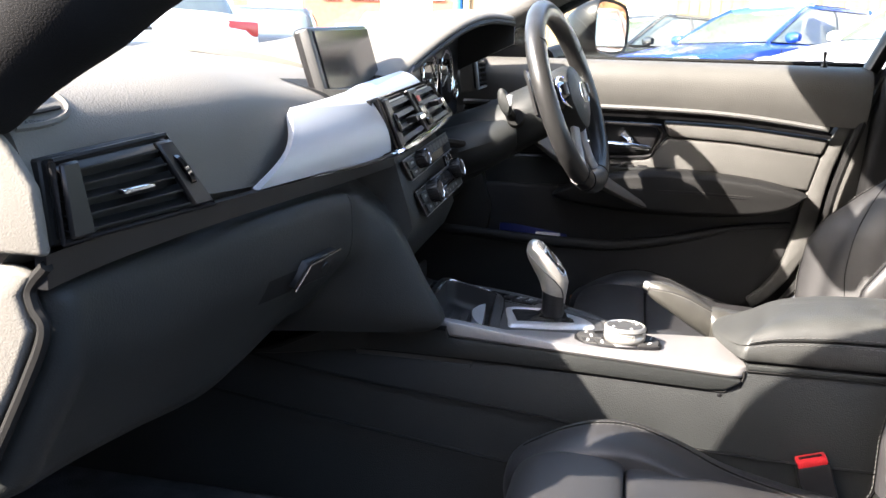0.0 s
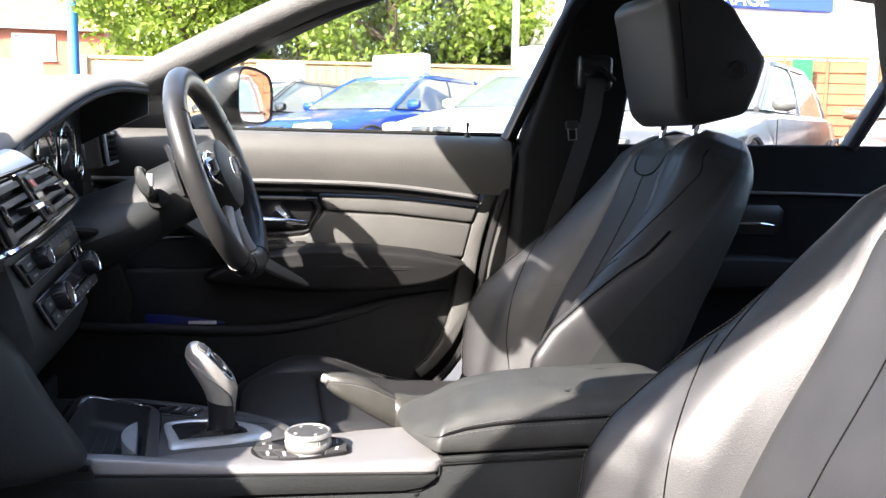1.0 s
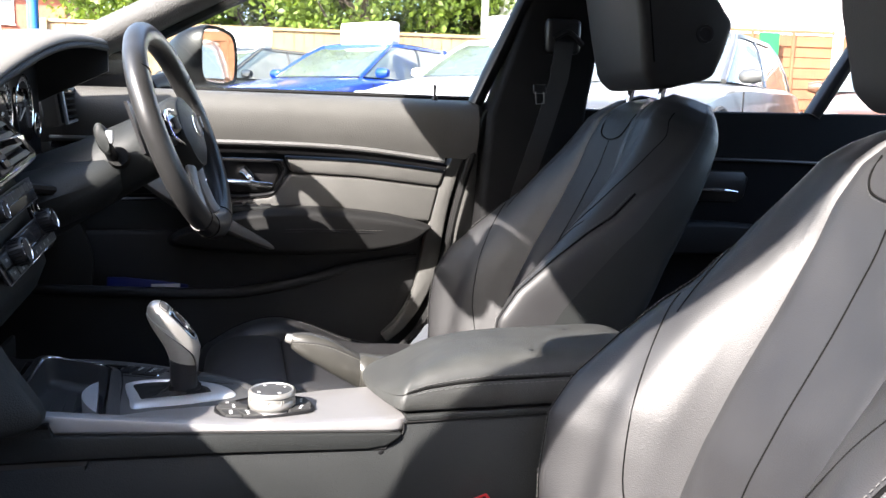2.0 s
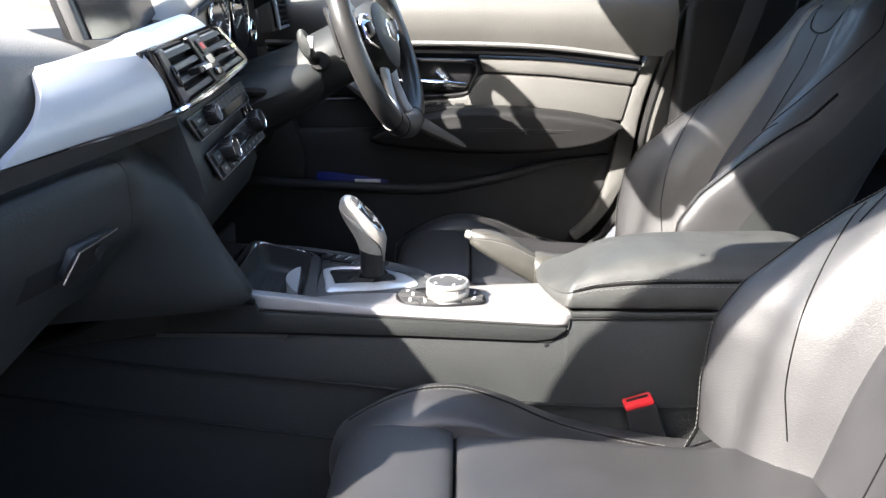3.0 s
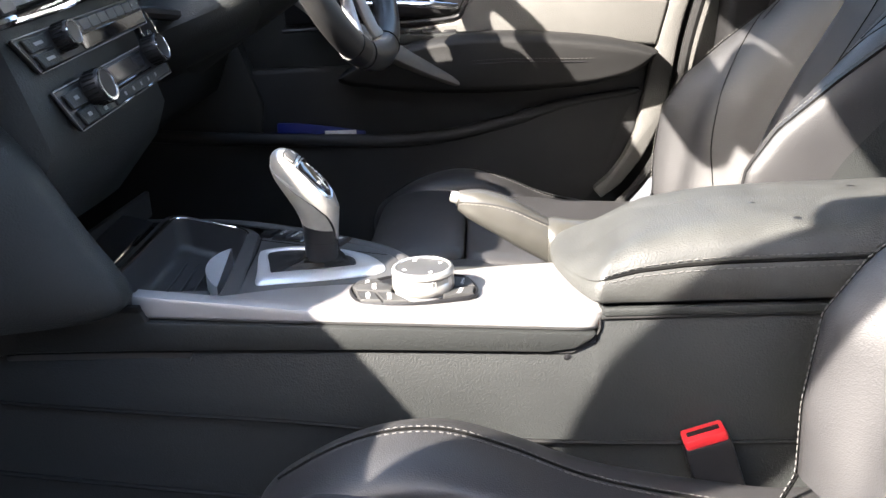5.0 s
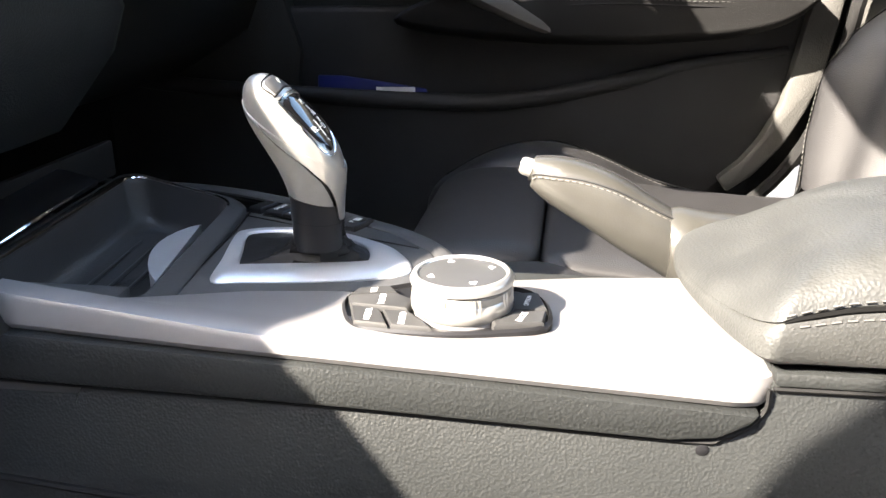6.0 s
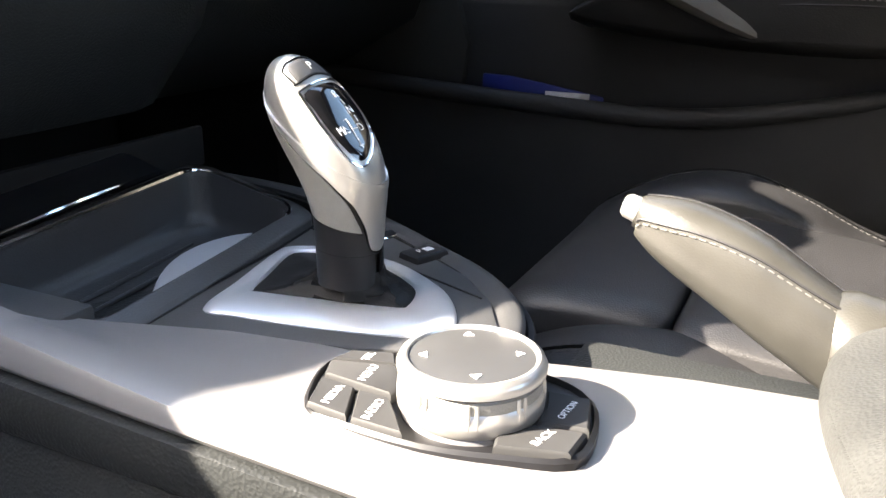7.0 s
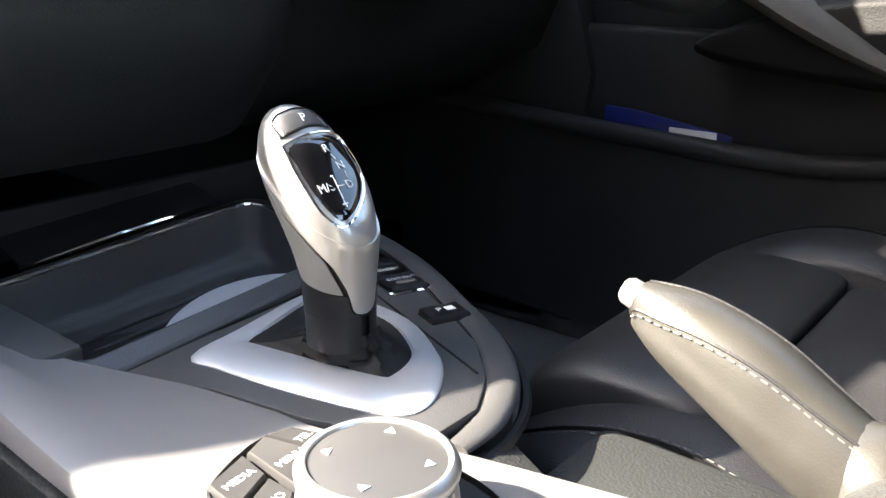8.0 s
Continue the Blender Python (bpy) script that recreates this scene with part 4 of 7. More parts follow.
# screen, with its well's shade laid on the pad as a black sheet
SM = Matrix.Translation((-0.487, 0.002, 0.928)) @ Matrix.Rotation(radians(4), 4, 'X') @ Matrix.Rotation(radians(-16), 4, 'Y')
monitor = thing("display_screen", "black central display screen standing on the dash, switched off", "screen", (-0.49, 0.0, 0.855))
part("housing", rbox((-0.014, -0.132, -0.068), (0.010, 0.146, 0.052), 0.007, 3, SM), SATIN_BLACK, monitor)
part("glass", rbox((0.0095, -0.112, -0.056), (0.0125, 0.138, 0.045), 0.001, 1, SM), SCREEN, monitor, "dark reflective display glass")
part("side_bar", rbox((-0.004, -0.133, -0.062), (0.0120, -0.118, 0.050), 0.004, 2, SM), CONSOLE_TOP, monitor, "dark grey side bar")
well = [[onto(PAD_TREE, [(-0.532 + 0.077 * i / 10, (-0.152 + 0.016 * (1 - i / 10) ** 2) * (1 - j / 12) + 0.13 * j / 12, 1.2)], (0, 0, -1), 0.0012)[0] for j in range(13)] for i in range(11)]
part("screen_well_shade", sheet(lambda u, v: well[int(round(u * 10))][int(round(v * 12))], 10, 12), RUBBER, dash, "black sheet for the shaded well round the foot of the screen")

# wiper and windscreen
single("cowl", tube([(-0.99, -0.70, 0.905), (-0.995, -0.35, 0.925), (-1.0, 0.0, 0.935), (-0.995, 0.35, 0.948), (-0.99, 0.70, 0.955)], 0.016, 8, flat=0.8, smooth=4), SATIN_BLACK, "black cowl at the foot of the windscreen", "trim", kind="structure")
glass = single("windscreen", sheet(lambda u, v: Vector((-0.95 + 0.88 * v - 0.06 * (1 - (2 * u - 1) ** 2), -0.70 + 1.40 * u + 0.08 * v * (1 - 2 * u), 0.925 + 0.40 * v + 0.02 * math.sin(math.pi * v))), 14, 8), GLASS,
               "clear windscreen glass", "windscreen", kind="structure")
glass.visible_shadow = False
single("wiper", tube([(-1.02, -0.50, 0.955), (-1.0, -0.20, 0.972), (-1.0, 0.10, 0.982), (-1.0, 0.30, 0.985)], [0.004, 0.008, 0.008, 0.004], 6, smooth=4), SATIN_BLACK, "black wiper arm at the windscreen base", "wiper", base=(-1.0, 0.0, 0.95))
# ---------- centre console ----------
console = thing("centre_console", "black centre console with satin aluminium trim", "console", (0.0, -0.03, 0.25))
EDGE = [(-0.97, 0.238, 0.490), (-0.60, 0.235, 0.490), (-0.40, 0.232, 0.492), (-0.31, 0.226, 0.492), (-0.240, 0.208, 0.492), (-0.232, 0.205, 0.510), (-0.215, 0.200, 0.511), (-0.135, 0.160, 0.511), (-0.090, 0.132, 0.510), (-0.056, 0.098, 0.508), (-0.034, 0.062, 0.507), (0.0, 0.045, 0.506), (0.14, 0.045, 0.505)]


def body_ring(x, yr, zt):
    yl = -0.114
    return [Vector(p) for p in ((x, yl - 0.020, 0.24), (x, yl - 0.010, 0.42), (x, yl, zt - 0.012), (x, yl + 0.008, zt - 0.001), (x, yl + 0.03, zt), (x, yr - 0.02, zt), (x, yr - 0.003, zt - 0.004), (x, yr, zt - 0.02), (x, yr + 0.012, 0.24))]


part("body", loft([body_ring(*e) for e in EDGE] + [body_ring(0.145, 0.045, 0.505), body_ring(0.150, 0.05, 0.528), body_ring(0.60, 0.06, 0.528)]), DASH_DARK, console, "black grained console body")
# raised rails along the driver's edge
rail = [(-0.46, 0.226, 0.522), (-0.31, 0.219, 0.521), (-0.215, 0.194, 0.518), (-0.135, 0.150, 0.516), (-0.087, 0.119, 0.515), (-0.055, 0.084, 0.514), (-0.040, 0.050, 0.513), (-0.037, 0.022, 0.512)]
part("edge_rail", tube(rail, [0.010, 0.010, 0.010, 0.010, 0.010, 0.010, 0.009, 0.006], 12, flat=0.42, smooth=5), CONSOLE_TOP, console)
part("edge_groove", tube([(x + 0.010, y + 0.009, z - 0.008) for x, y, z in rail], 0.0032, 6, smooth=5), SATIN_BLACK, console)
part("inner_groove", tube([(x - 0.007, y - 0.0075, z + 0.0015) for x, y, z in rail[:6]], 0.0016, 5, smooth=5), RUBBER, console)
# side band under the trim and seams on the flank
part("side_band", prism([(-0.40, 0.500), (-0.40, 0.530), (-0.28, 0.528), (0.145, 0.506), (0.140, 0.500), (0.125, 0.491), (0.10, 0.488), (-0.07, 0.494)], "y", -0.122, -0.108, 0.003, 2), DASH_DARK, console)
part("flank_seam", tube([(-0.56, -0.1165, 0.488), (-0.39, -0.1165, 0.496), (-0.07, -0.1165, 0.492), (0.10, -0.1165, 0.486), (0.128, -0.1165, 0.489), (0.146, -0.1165, 0.504), (0.148, -0.1165, 0.519)], 0.0014, 5, smooth=5), RUBBER, console)
part("rear_seam", tube([(0.150, -0.1165, 0.5195), (0.33, -0.1165, 0.5205), (0.58, -0.1165, 0.522)], 0.0013, 5), RUBBER, console)
part("rear_ledge", rbox((0.150, -0.1185, 0.5215), (0.60, -0.105, 0.5295), 0.002), DASH_DARK, console)
part("flank_fold", tube([(-0.62, -0.131, 0.478), (-0.398, -0.132, 0.450), (-0.148, -0.134, 0.428), (0.024, -0.135, 0.408), (0.20, -0.136, 0.40), (0.55, -0.137, 0.40)], 0.0022, 6, smooth=5), RUBBER, console)
part("carpet_fold", tube([(-0.66, -0.150, 0.42), (-0.40, -0.152, 0.385), (-0.10, -0.156, 0.350), (0.10, -0.160, 0.33)], 0.0026, 6, smooth=5), RUBBER, console)
part("front_flank", prism([(-0.62, 0.468), (-0.545, 0.486), (-0.50, 0.508), (-0.445, 0.531), (-0.39, 0.5425), (-0.278, 0.5425), (-0.272, 0.530), (-0.272, 0.498), (-0.40, 0.4975), (-0.55, 0.474)], "y", -0.1215, -0.108, 0.002, 1), DASH_DARK, console)
# small scuffs
for x, z, r in ((0.153, 0.474, 0.0045), (0.148, 0.466, 0.0030), (0.118, 0.481, 0.0035), (0.175, 0.467, 0.0015), (0.02, 0.462, 0.002), (-0.05, 0.455, 0.0015)):
    part("scuff", lathe([(r, 0), (r * 0.6, 0.0006)], (x, -0.1165 if z > 0.47 else -0.117, z), (0, -1, 0), 10), SATIN_BLACK, console)

# silver trim, with a lip that falls over the passenger's edge
def trim_far(x):
    pts = [(-0.285, -0.074), (-0.225, -0.056), (-0.16, -0.029), (-0.115, -0.018), (-0.09, -0.015), (-0.06, 0.0), (-0.03, 0.012), (0.0, 0.020), (0.06, 0.034), (0.125, 0.042), (0.16, 0.045)]
    return float(np.interp(x, [p[0] for p in pts], [p[1] for p in pts]))


def trim_top(x):
    return float(np.interp(x, [-0.285, -0.20, -0.12, -0.05, 0.05, 0.16], [0.552, 0.543, 0.534, 0.5275, 0.5255, 0.5245]))


def trim_near(x):
    return float(np.interp(x, [-0.285, -0.15, 0.13, 0.142, 0.150], [-0.117, -0.1195, -0.1195, -0.1175, -0.110]))


def trim(u, v):
    x = -0.285 + 0.435 * u
    yn, yf, zt = trim_near(x), trim_far(x), trim_top(x)
    x += 0.012 * v * max(0, u - 0.9) * 10
    low = float(np.interp(x, [-0.285, 0.15], [0.529, 0.507]))
    zi = float(np.interp(x, [-0.285, -0.12, -0.05, 0.16], [0.530, 0.522, 0.520, 0.519]))
    prof = [(yn + 0.003, low), (yn, low + 0.004), (yn + 0.0008, zt - 0.0035), (yn + 0.0025, zt - 0.0008), (yn + 0.006, zt), (yn + 0.02, zt - 0.0005), (yn * 0.6 + yf * 0.4, zt * 0.65 + zi * 0.35), (yn * 0.3 + yf * 0.7, zt * 0.2 + zi * 0.8), (yf - 0.006, zi), (yf - 0.001, zi - 0.001), (yf, zi - 0.003), (yf, zi - 0.012)]
    p = prof[int(round(v * (len(prof) - 1)))]
    return Vector((x, p[0], p[1]))


part("silver_trim", sheet(trim, 64, 11, -0.003), SILVER, console, "satin aluminium trim")

# storage tray
TRAY_BLACK = material("tray_plastic", (0.044, 0.044, 0.045), 0.36, grain=0.3, grain_size=0.0014, vary=0.08, spec=0.4)
tq = quad([(-0.346, -0.080, 0.5265), (-0.336, 0.153, 0.5475), (-0.243, 0.153, 0.5265), (-0.222, -0.062, 0.5205)])


def round_rect(q, u0, u1, v0, v1, h, ru, rv, n=5):
    pts = []
    for cu, cv, a0 in ((u1 - ru, v0 + rv, -90), (u1 - ru, v1 - rv, 0), (u0 + ru, v1 - rv, 90), (u0 + ru, v0 + rv, 180)):
        for k in range(n + 1):
            a = radians(a0 + 90 * k / n)
            pts.append(q(cu + ru * math.cos(a), cv + rv * math.sin(a), h))
    return pts


UP = 1 if tq.normal.z > 0 else -1
rr = lambda e, h: round_rect(tq, e, 1 - e, e * 2.2, 1 - e * 2.2, h * UP, 0.085, 0.19, 7)
part("tray_surround", loft([rr(-0.06, -0.040), rr(-0.055, -0.001), rr(-0.045, 0.0012), rr(-0.012, 0.0016), rr(-0.004, 0.0034), rr(0.006, 0.0034), rr(0.012, -0.002)], cap=False), TRAY_BLACK, console)
tray_bm = loft([rr(0.012, 0.0005), rr(0.018, -0.010), rr(0.030, -0.026), rr(0.040, -0.033), rr(0.055, -0.0365), rr(0.085, -0.0380)], cap=False)
tray_bm.verts.ensure_lookup_table()
tray_bm.faces.new(tray_bm.verts[-32:])
bmesh.ops.recalc_face_normals(tray_bm, faces=tray_bm.faces)
part("tray", tray_bm, TRAY_BLACK, console, "black ribbed storage tray")
for k in range(5):
    v = 0.25 + 0.135 * k
    part("tray_rib", tube([tq(0.09, v, -0.0378 * UP), tq(0.5, v + 0.03, -0.0372 * UP), tq(0.83, v + 0.01, -0.0376 * UP)], [0.0010, 0.0017, 0.0010], 8, smooth=3), TRAY_BLACK, console)
rim_line = round_rect(tq, 0.002, 0.998, 0.006, 0.994, 0.0042 * UP, 0.083, 0.185, 7)
rim_line = rim_line[24:] + rim_line[:16]
rim_size = [0.0031 if i < 9 else 0.0031 - 0.0018 * min(1, (i - 8) / 4) for i in range(len(rim_line))]
part("tray_rim", tube(rim_line, rim_size, 8, flat=0.8), CHROME, console, "chrome tray rim, broad along the front")
LENS = [Vector((-0.2435, 0.003, 0)).lerp(Vector((-0.258, 0.116, 0)), k / 14) for k in range(15)] + [Vector((-0.258, 0.116, 0)).lerp(Vector((-0.2435, 0.003, 0)), k / 14) + Vector((-0.021 * math.sin(math.pi * k / 14) ** 0.75, 0, 0)) for k in range(1, 14)]
part("tray_insert", loft([[p + Vector((0, 0, z + 0.045 * (p.y - 0.06))) for p in LENS] for z in (0.490,)] + [[p * k + Vector((-0.255, 0.060, 0)) * (1 - k) + Vector((0, 0, z + 0.045 * (p.y - 0.06) - 0.12 * (p.x + 0.25))) for p in LENS] for z, k in ((0.5150, 1.0), (0.5160, 0.985))]), FRAME_SILVER, console, "silver lens-shaped tray insert")
part("ashtray_lid", sheet(lambda u, v: Vector((-0.3575 - 0.045 * v, -0.02 + 0.155 * u, 0.5345 + 0.011 * u + 0.010 * math.sin(math.pi * v * 0.5))), 8, 5, 0.004), SATIN_BLACK, console, "black lid in front of the tray")
part("ashtray_slot", tube([(-0.3575, -0.012, 0.5365), (-0.3550, 0.045, 0.5430), (-0.3585, 0.112, 0.5465)], [0.0006, 0.0017, 0.0008], 6, smooth=5), CHROME, console, "thin chrome slot edge")
part("tray_front_wall", prism([(-0.125, 0.53), (-0.125, 0.565), (0.228, 0.565), (0.228, 0.53)], "x", -0.40, -0.392, 0.003), RUBBER, console)
part("front_shoulder", rbox((-0.42, -0.112, 0.485), (-0.233, -0.048, 0.5305), 0.003), CONSOLE_TOP, console)
part("panel_gap", tube([(-0.2145, -0.050, 0.5186), (-0.217, 0.02, 0.5190), (-0.223, 0.10, 0.5190), (-0.233, 0.172, 0.5188)], 0.0009, 5), RUBBER, console)
part("selector_panel", prism([(-0.231, -0.052), (-0.165, -0.022), (-0.10, -0.010), (-0.046, 0.012), (-0.046, 0.050), (-0.062, 0.080), (-0.092, 0.112), (-0.14, 0.143), (-0.222, 0.187), (-0.236, 0.190)], "z", 0.508, 0.5182, 0.0015), CONSOLE_TOP, console)
part("panel_groove", tube([(-0.236, 0.150, 0.5183), (-0.178, 0.125, 0.5183), (-0.110, 0.097, 0.5183), (-0.068, 0.080, 0.5183)], 0.0008, 5), RUBBER, console)

# drive mode and parking buttons
DIR = Vector((0.92, -0.38, 0)).normalized()
SIDE = Vector((0.38, 0.92, 0)).normalized()


def console_button(c, l, w, name, label=""):
    c = Vector(c)
    bm = loft([[c + DIR * a * l * k + SIDE * b * w * k + Vector((0, 0, h)) for a, b in ((-0.5, -0.5), (0.5, -0.5), (0.5, 0.5), (-0.5, 0.5))] for h, k in ((0.0, 1.06), (0.004, 1.0), (0.0052, 0.86))])
    return part(name, bm, SATIN_BLACK, console, label)


BP = Vector((-0.130, 0.130, 0.5178))
sport = console_button(BP - DIR * 0.0775, 0.019, 0.026, "sport_button")
lettering("SPORT", 0.0056, BP - DIR * 0.0795 + Vector((0, 0, 0.0055)), SIDE, -DIR, WHITE, sport)
eco = console_button(BP - DIR * 0.0565, 0.019, 0.026, "eco_button")
lettering("ECO PRO", 0.0050, BP - DIR * 0.0605 + Vector((0, 0, 0.0055)), SIDE, -DIR, WHITE, eco)
part("button_mark", rbox((-0.0020, -0.007, 0), (0.0020, 0.007, 0.0004), 0, 1, Matrix.Translation(BP - DIR * 0.0535 + Vector((0, 0, 0.0052))) @ Matrix.Rotation(math.atan2(SIDE.y, SIDE.x) - math.pi / 2, 4, 'Z')), DASH, eco)
c0 = BP - DIR * 0.067 + Vector((0, 0, 0.0012))
part("button_ring", tube([c0 + DIR * a + SIDE * b for a, b in ((-0.022, -0.011), (-0.020, -0.0150), (0.020, -0.0150), (0.022, -0.011), (0.022, 0.011), (0.020, 0.0150), (-0.020, 0.0150), (-0.022, 0.011), (-0.022, -0.011))], 0.0012, 6), CHROME, console, "chrome ring round the drive buttons")
park = console_button(BP, 0.018, 0.026, "parking_button")
lettering("P", 0.0072, BP - SIDE * 0.004 + Vector((0, 0, 0.0055)), SIDE, -DIR, WHITE, park)
part("button_mark", rbox((-0.0028, -0.0030, 0), (0.0028, 0.0030, 0.0004), 0, 1, Matrix.Translation(BP + SIDE * 0.0035 + Vector((0, 0, 0.0052))) @ Matrix.Rotation(math.atan2(SIDE.y, SIDE.x) - math.pi / 2, 4, 'Z')), WHITE, park)
console_button(BP - DIR * 0.100, 0.014, 0.024, "traction_button")

# ---------- rotary controller with its key surround ----------
knob = thing("rotary_controller", "round aluminium controller knob with black keys", "controller", (-0.02, -0.05, 0.522))
KC = Vector((-0.0175, -0.0525, 0.0))
SUR = [(-0.0900, -0.036), (-0.0915, -0.055), (-0.078, -0.086), (-0.060, -0.0905), (-0.022, -0.0915), (0.010, -0.084), (0.034, -0.074), (0.036, -0.050), (0.028, -0.026), (0.010, -0.014), (-0.02, -0.010), (-0.05, -0.014), (-0.072, -0.026), (-0.084, -0.031)]
line = [Vector((p.x, p.y, 0)) for p in smooth_line([(a, b, 0) for a, b in SUR], 3, True)]
mid = Vector((-0.035, -0.045, 0))


def ring_at(k, z):
    return [mid + (p - mid) * k + Vector((0, 0, z)) for p in line]


part("surround", loft([ring_at(1.0, 0.516), ring_at(1.0, 0.5275), ring_at(0.97, 0.5290), ring_at(0.955, 0.5262)]), SATIN_BLACK, knob, "black key surround")


def key(pts, z0, z1, name, words, at, size, right=(0.55, 0.83, 0), up=(-0.83, 0.55, 0)):
    c = sum((Vector((a, b, 0)) for a, b in pts), Vector()) / len(pts)
    rings = [[c + (Vector((a, b, 0)) - c) * k + Vector((0, 0, z)) for a, b in pts] for z, k in ((z0, 1.0), (z1 - 0.0012, 0.98), (z1, 0.90))]
    k = part(name, loft(rings), KEY_GREY, knob)
    if words:
        lettering(words, size, (at[0], at[1], z1 + 0.0002), right, up, WHITE, k)
    return k


KR, KU = (-0.1, 0.99, 0), (-0.99, -0.1, 0)
key([(-0.0765, -0.0860), (-0.0840, -0.0625), (-0.0655, -0.0655), (-0.0558, -0.0885)], 0.526, 0.5312, "media_key", "MEDIA", (-0.0700, -0.0755), 0.0054, KR, KU)
key([(-0.0540, -0.0887), (-0.0638, -0.0660), (-0.0485, -0.0665), (-0.0400, -0.0765), (-0.0300, -0.0897)], 0.526, 0.5310, "radio_key", "RADIO", (-0.0490, -0.0785), 0.0054, KR, KU)
key([(-0.0845, -0.0605), (-0.0895, -0.0475), (-0.0600, -0.0395), (-0.0470, -0.0500), (-0.0485, -0.0645)], 0.526, 0.5312, "menu_key", "MENU", (-0.0665, -0.0520), 0.0056, KR, KU)
key([(-0.0893, -0.0458), (-0.0860, -0.0345), (-0.0660, -0.0280), (-0.0600, -0.0378)], 0.526, 0.5308, "phone_key", "TEL", (-0.0750, -0.0372), 0.0054, KR, KU)
key([(0.0040, -0.0820), (0.0325, -0.0738), (0.0338, -0.0560), (0.0130, -0.0600), (0.0020, -0.0740)], 0.526, 0.5310, "back_key", "BACK", (0.0195, -0.0680), 0.0052, (0.25, 0.97, 0), (-0.97, 0.25, 0))
key([(0.0132, -0.0582), (0.0338, -0.0542), (0.0275, -0.0285), (0.0085, -0.0300), (0.0130, -0.0450)], 0.526, 0.5308, "option_key", "OPTION", (0.0215, -0.0430), 0.0042, (0.1, 0.99, 0), (-0.99, 0.1, 0))
part("knob_base", lathe([(0.0290, 0.514), (0.0290, 0.5270), (0.0280, 0.5290), (0.0255, 0.5292)], KC, n=56), SILVER, knob, "bright knob base")
part("knob_skirt", lathe([(0.0255, 0.5280), (0.0292, 0.5288), (0.0306, 0.5310), (0.0309, 0.5355), (0.0303, 0.5385), (0.0292, 0.5400)], KC, n=72), SILVER_GRIP, knob, "satin aluminium skirt")
part("knob_collar", lathe([(0.0296, 0.5392), (0.0297, 0.5440), (0.0285, 0.5452)], KC, n=64), GRIP_TEX, knob, "duller fluted band")
for k in range(9):
    a0 = 2 * math.pi * k / 9 + 0.25
    for da in (-0.055, 0.055):
        w = Vector((math.cos(a0 + da), math.sin(a0 + da), 0))
        part("flute", tube([KC + w * 0.0306 + Vector((0, 0, 0.5335)), KC + w * 0.0301 + Vector((0, 0, 0.5385)), KC + w * 0.0296 + Vector((0, 0, 0.5440))], [0.0003, 0.0009, 0.0008], 6, smooth=2), SILVER_GRIP, knob)
part("knob_shadow_gap", lathe([(0.0288, 0.5445), (0.0288, 0.5465)], KC, n=56), SATIN_BLACK, knob)
part("knob_ring", lathe([(0.0288, 0.5455), (0.0308, 0.5464), (0.0311, 0.5486), (0.0300, 0.5510), (0.0281, 0.5523), (0.0266, 0.5519), (0.0260, 0.5505)], KC, n=64), SILVER_GRIP, knob, "aluminium top ring")
pad = part("touch_pad", lathe([(0.0262, 0.548), (0.0262, 0.5508), (0.0240, 0.5512)], KC, n=56), TOUCH_GREY, knob, "dark touch pad")
for a in (28, 118, 208, 298):
    w = Vector((math.cos(radians(a)), math.sin(radians(a)), 0))
    s = Vector((-w.y, w.x, 0))
    c = KC + w * 0.0195 + Vector((0, 0, 0.5514))
    tri_ring = [c + w * 0.0023, c - w * 0.0012 + s * 0.0023, c - w * 0.0012 - s * 0.0023]
    part("arrow_mark", loft([[p + Vector((0, 0, h)) for p in tri_ring] for h in (-0.0002, 0.0003)]), WHITE, pad)

# ---------- gear selector ----------
lever = thing("gear_selector", "silver and black gear selector lever with leather boot", "gear lever", (-0.145, 0.055, 0.515))
PO = [(-0.198, -0.007), (-0.206, 0.030), (-0.218, 0.088), (-0.214, 0.103), (-0.186, 0.113), (-0.140, 0.108), (-0.101, 0.086), (-0.080, 0.066), (-0.065, 0.036), (-0.074, 0.016), (-0.128, 0.001), (-0.176, -0.006)]
PI = [(-0.1895, 0.0262), (-0.197, 0.052), (-0.207, 0.087), (-0.202, 0.097), (-0.180, 0.102), (-0.145, 0.097), (-0.116, 0.080), (-0.104, 0.067), (-0.099, 0.048), (-0.104, 0.041), (-0.142, 0.033), (-0.182, 0.0258)]
po = smooth_line([(a, b, 0) for a, b in PO], 4, True)
pi_ = smooth_line([(a, b, 0) for a, b in PI], 4, True)


def lay(ps, z, k=0.0, other=None):
    return [p.lerp(q, k) + Vector((0, 0, z)) for p, q in zip(ps, other or ps)]


part("silver_frame", loft([lay(po, 0.513), lay(po, 0.5190), lay(po, 0.5205, 0.06, pi_), lay(po, 0.5225, 0.50, pi_), lay(po, 0.5215, 0.92, pi_), lay(pi_, 0.5200), lay(pi_, 0.513)], cap=False), FRAME_SILVER, lever, "satin silver frame")
NECK = Vector((-0.1345, 0.047, 0))
boot = [lay(pi_, 0.514), lay(pi_, 0.5196)]
for k in range(1, 9):
    t = k / 8
    ring = []
    for i, p in enumerate(pi_):
        w = (0.0022 * math.sin(i * 1.26 + k * 1.1) + 0.0016 * math.sin(i * 0.61 - k * 1.9)) * math.sin(math.pi * t)
        tgt = NECK + (p - NECK).normalized() * 0.0185
        f = 1 - (1 - t) ** 1.7
        q = p.lerp(tgt, f)
        ring.append(q + (q - NECK).normalized() * w + Vector((0, 0, 0.5196 + 0.0185 * t ** 1.35)))
    boot.append(ring)
part("boot", loft(boot, cap=False), BOOT_LEATHER, lever, "black leather boot")


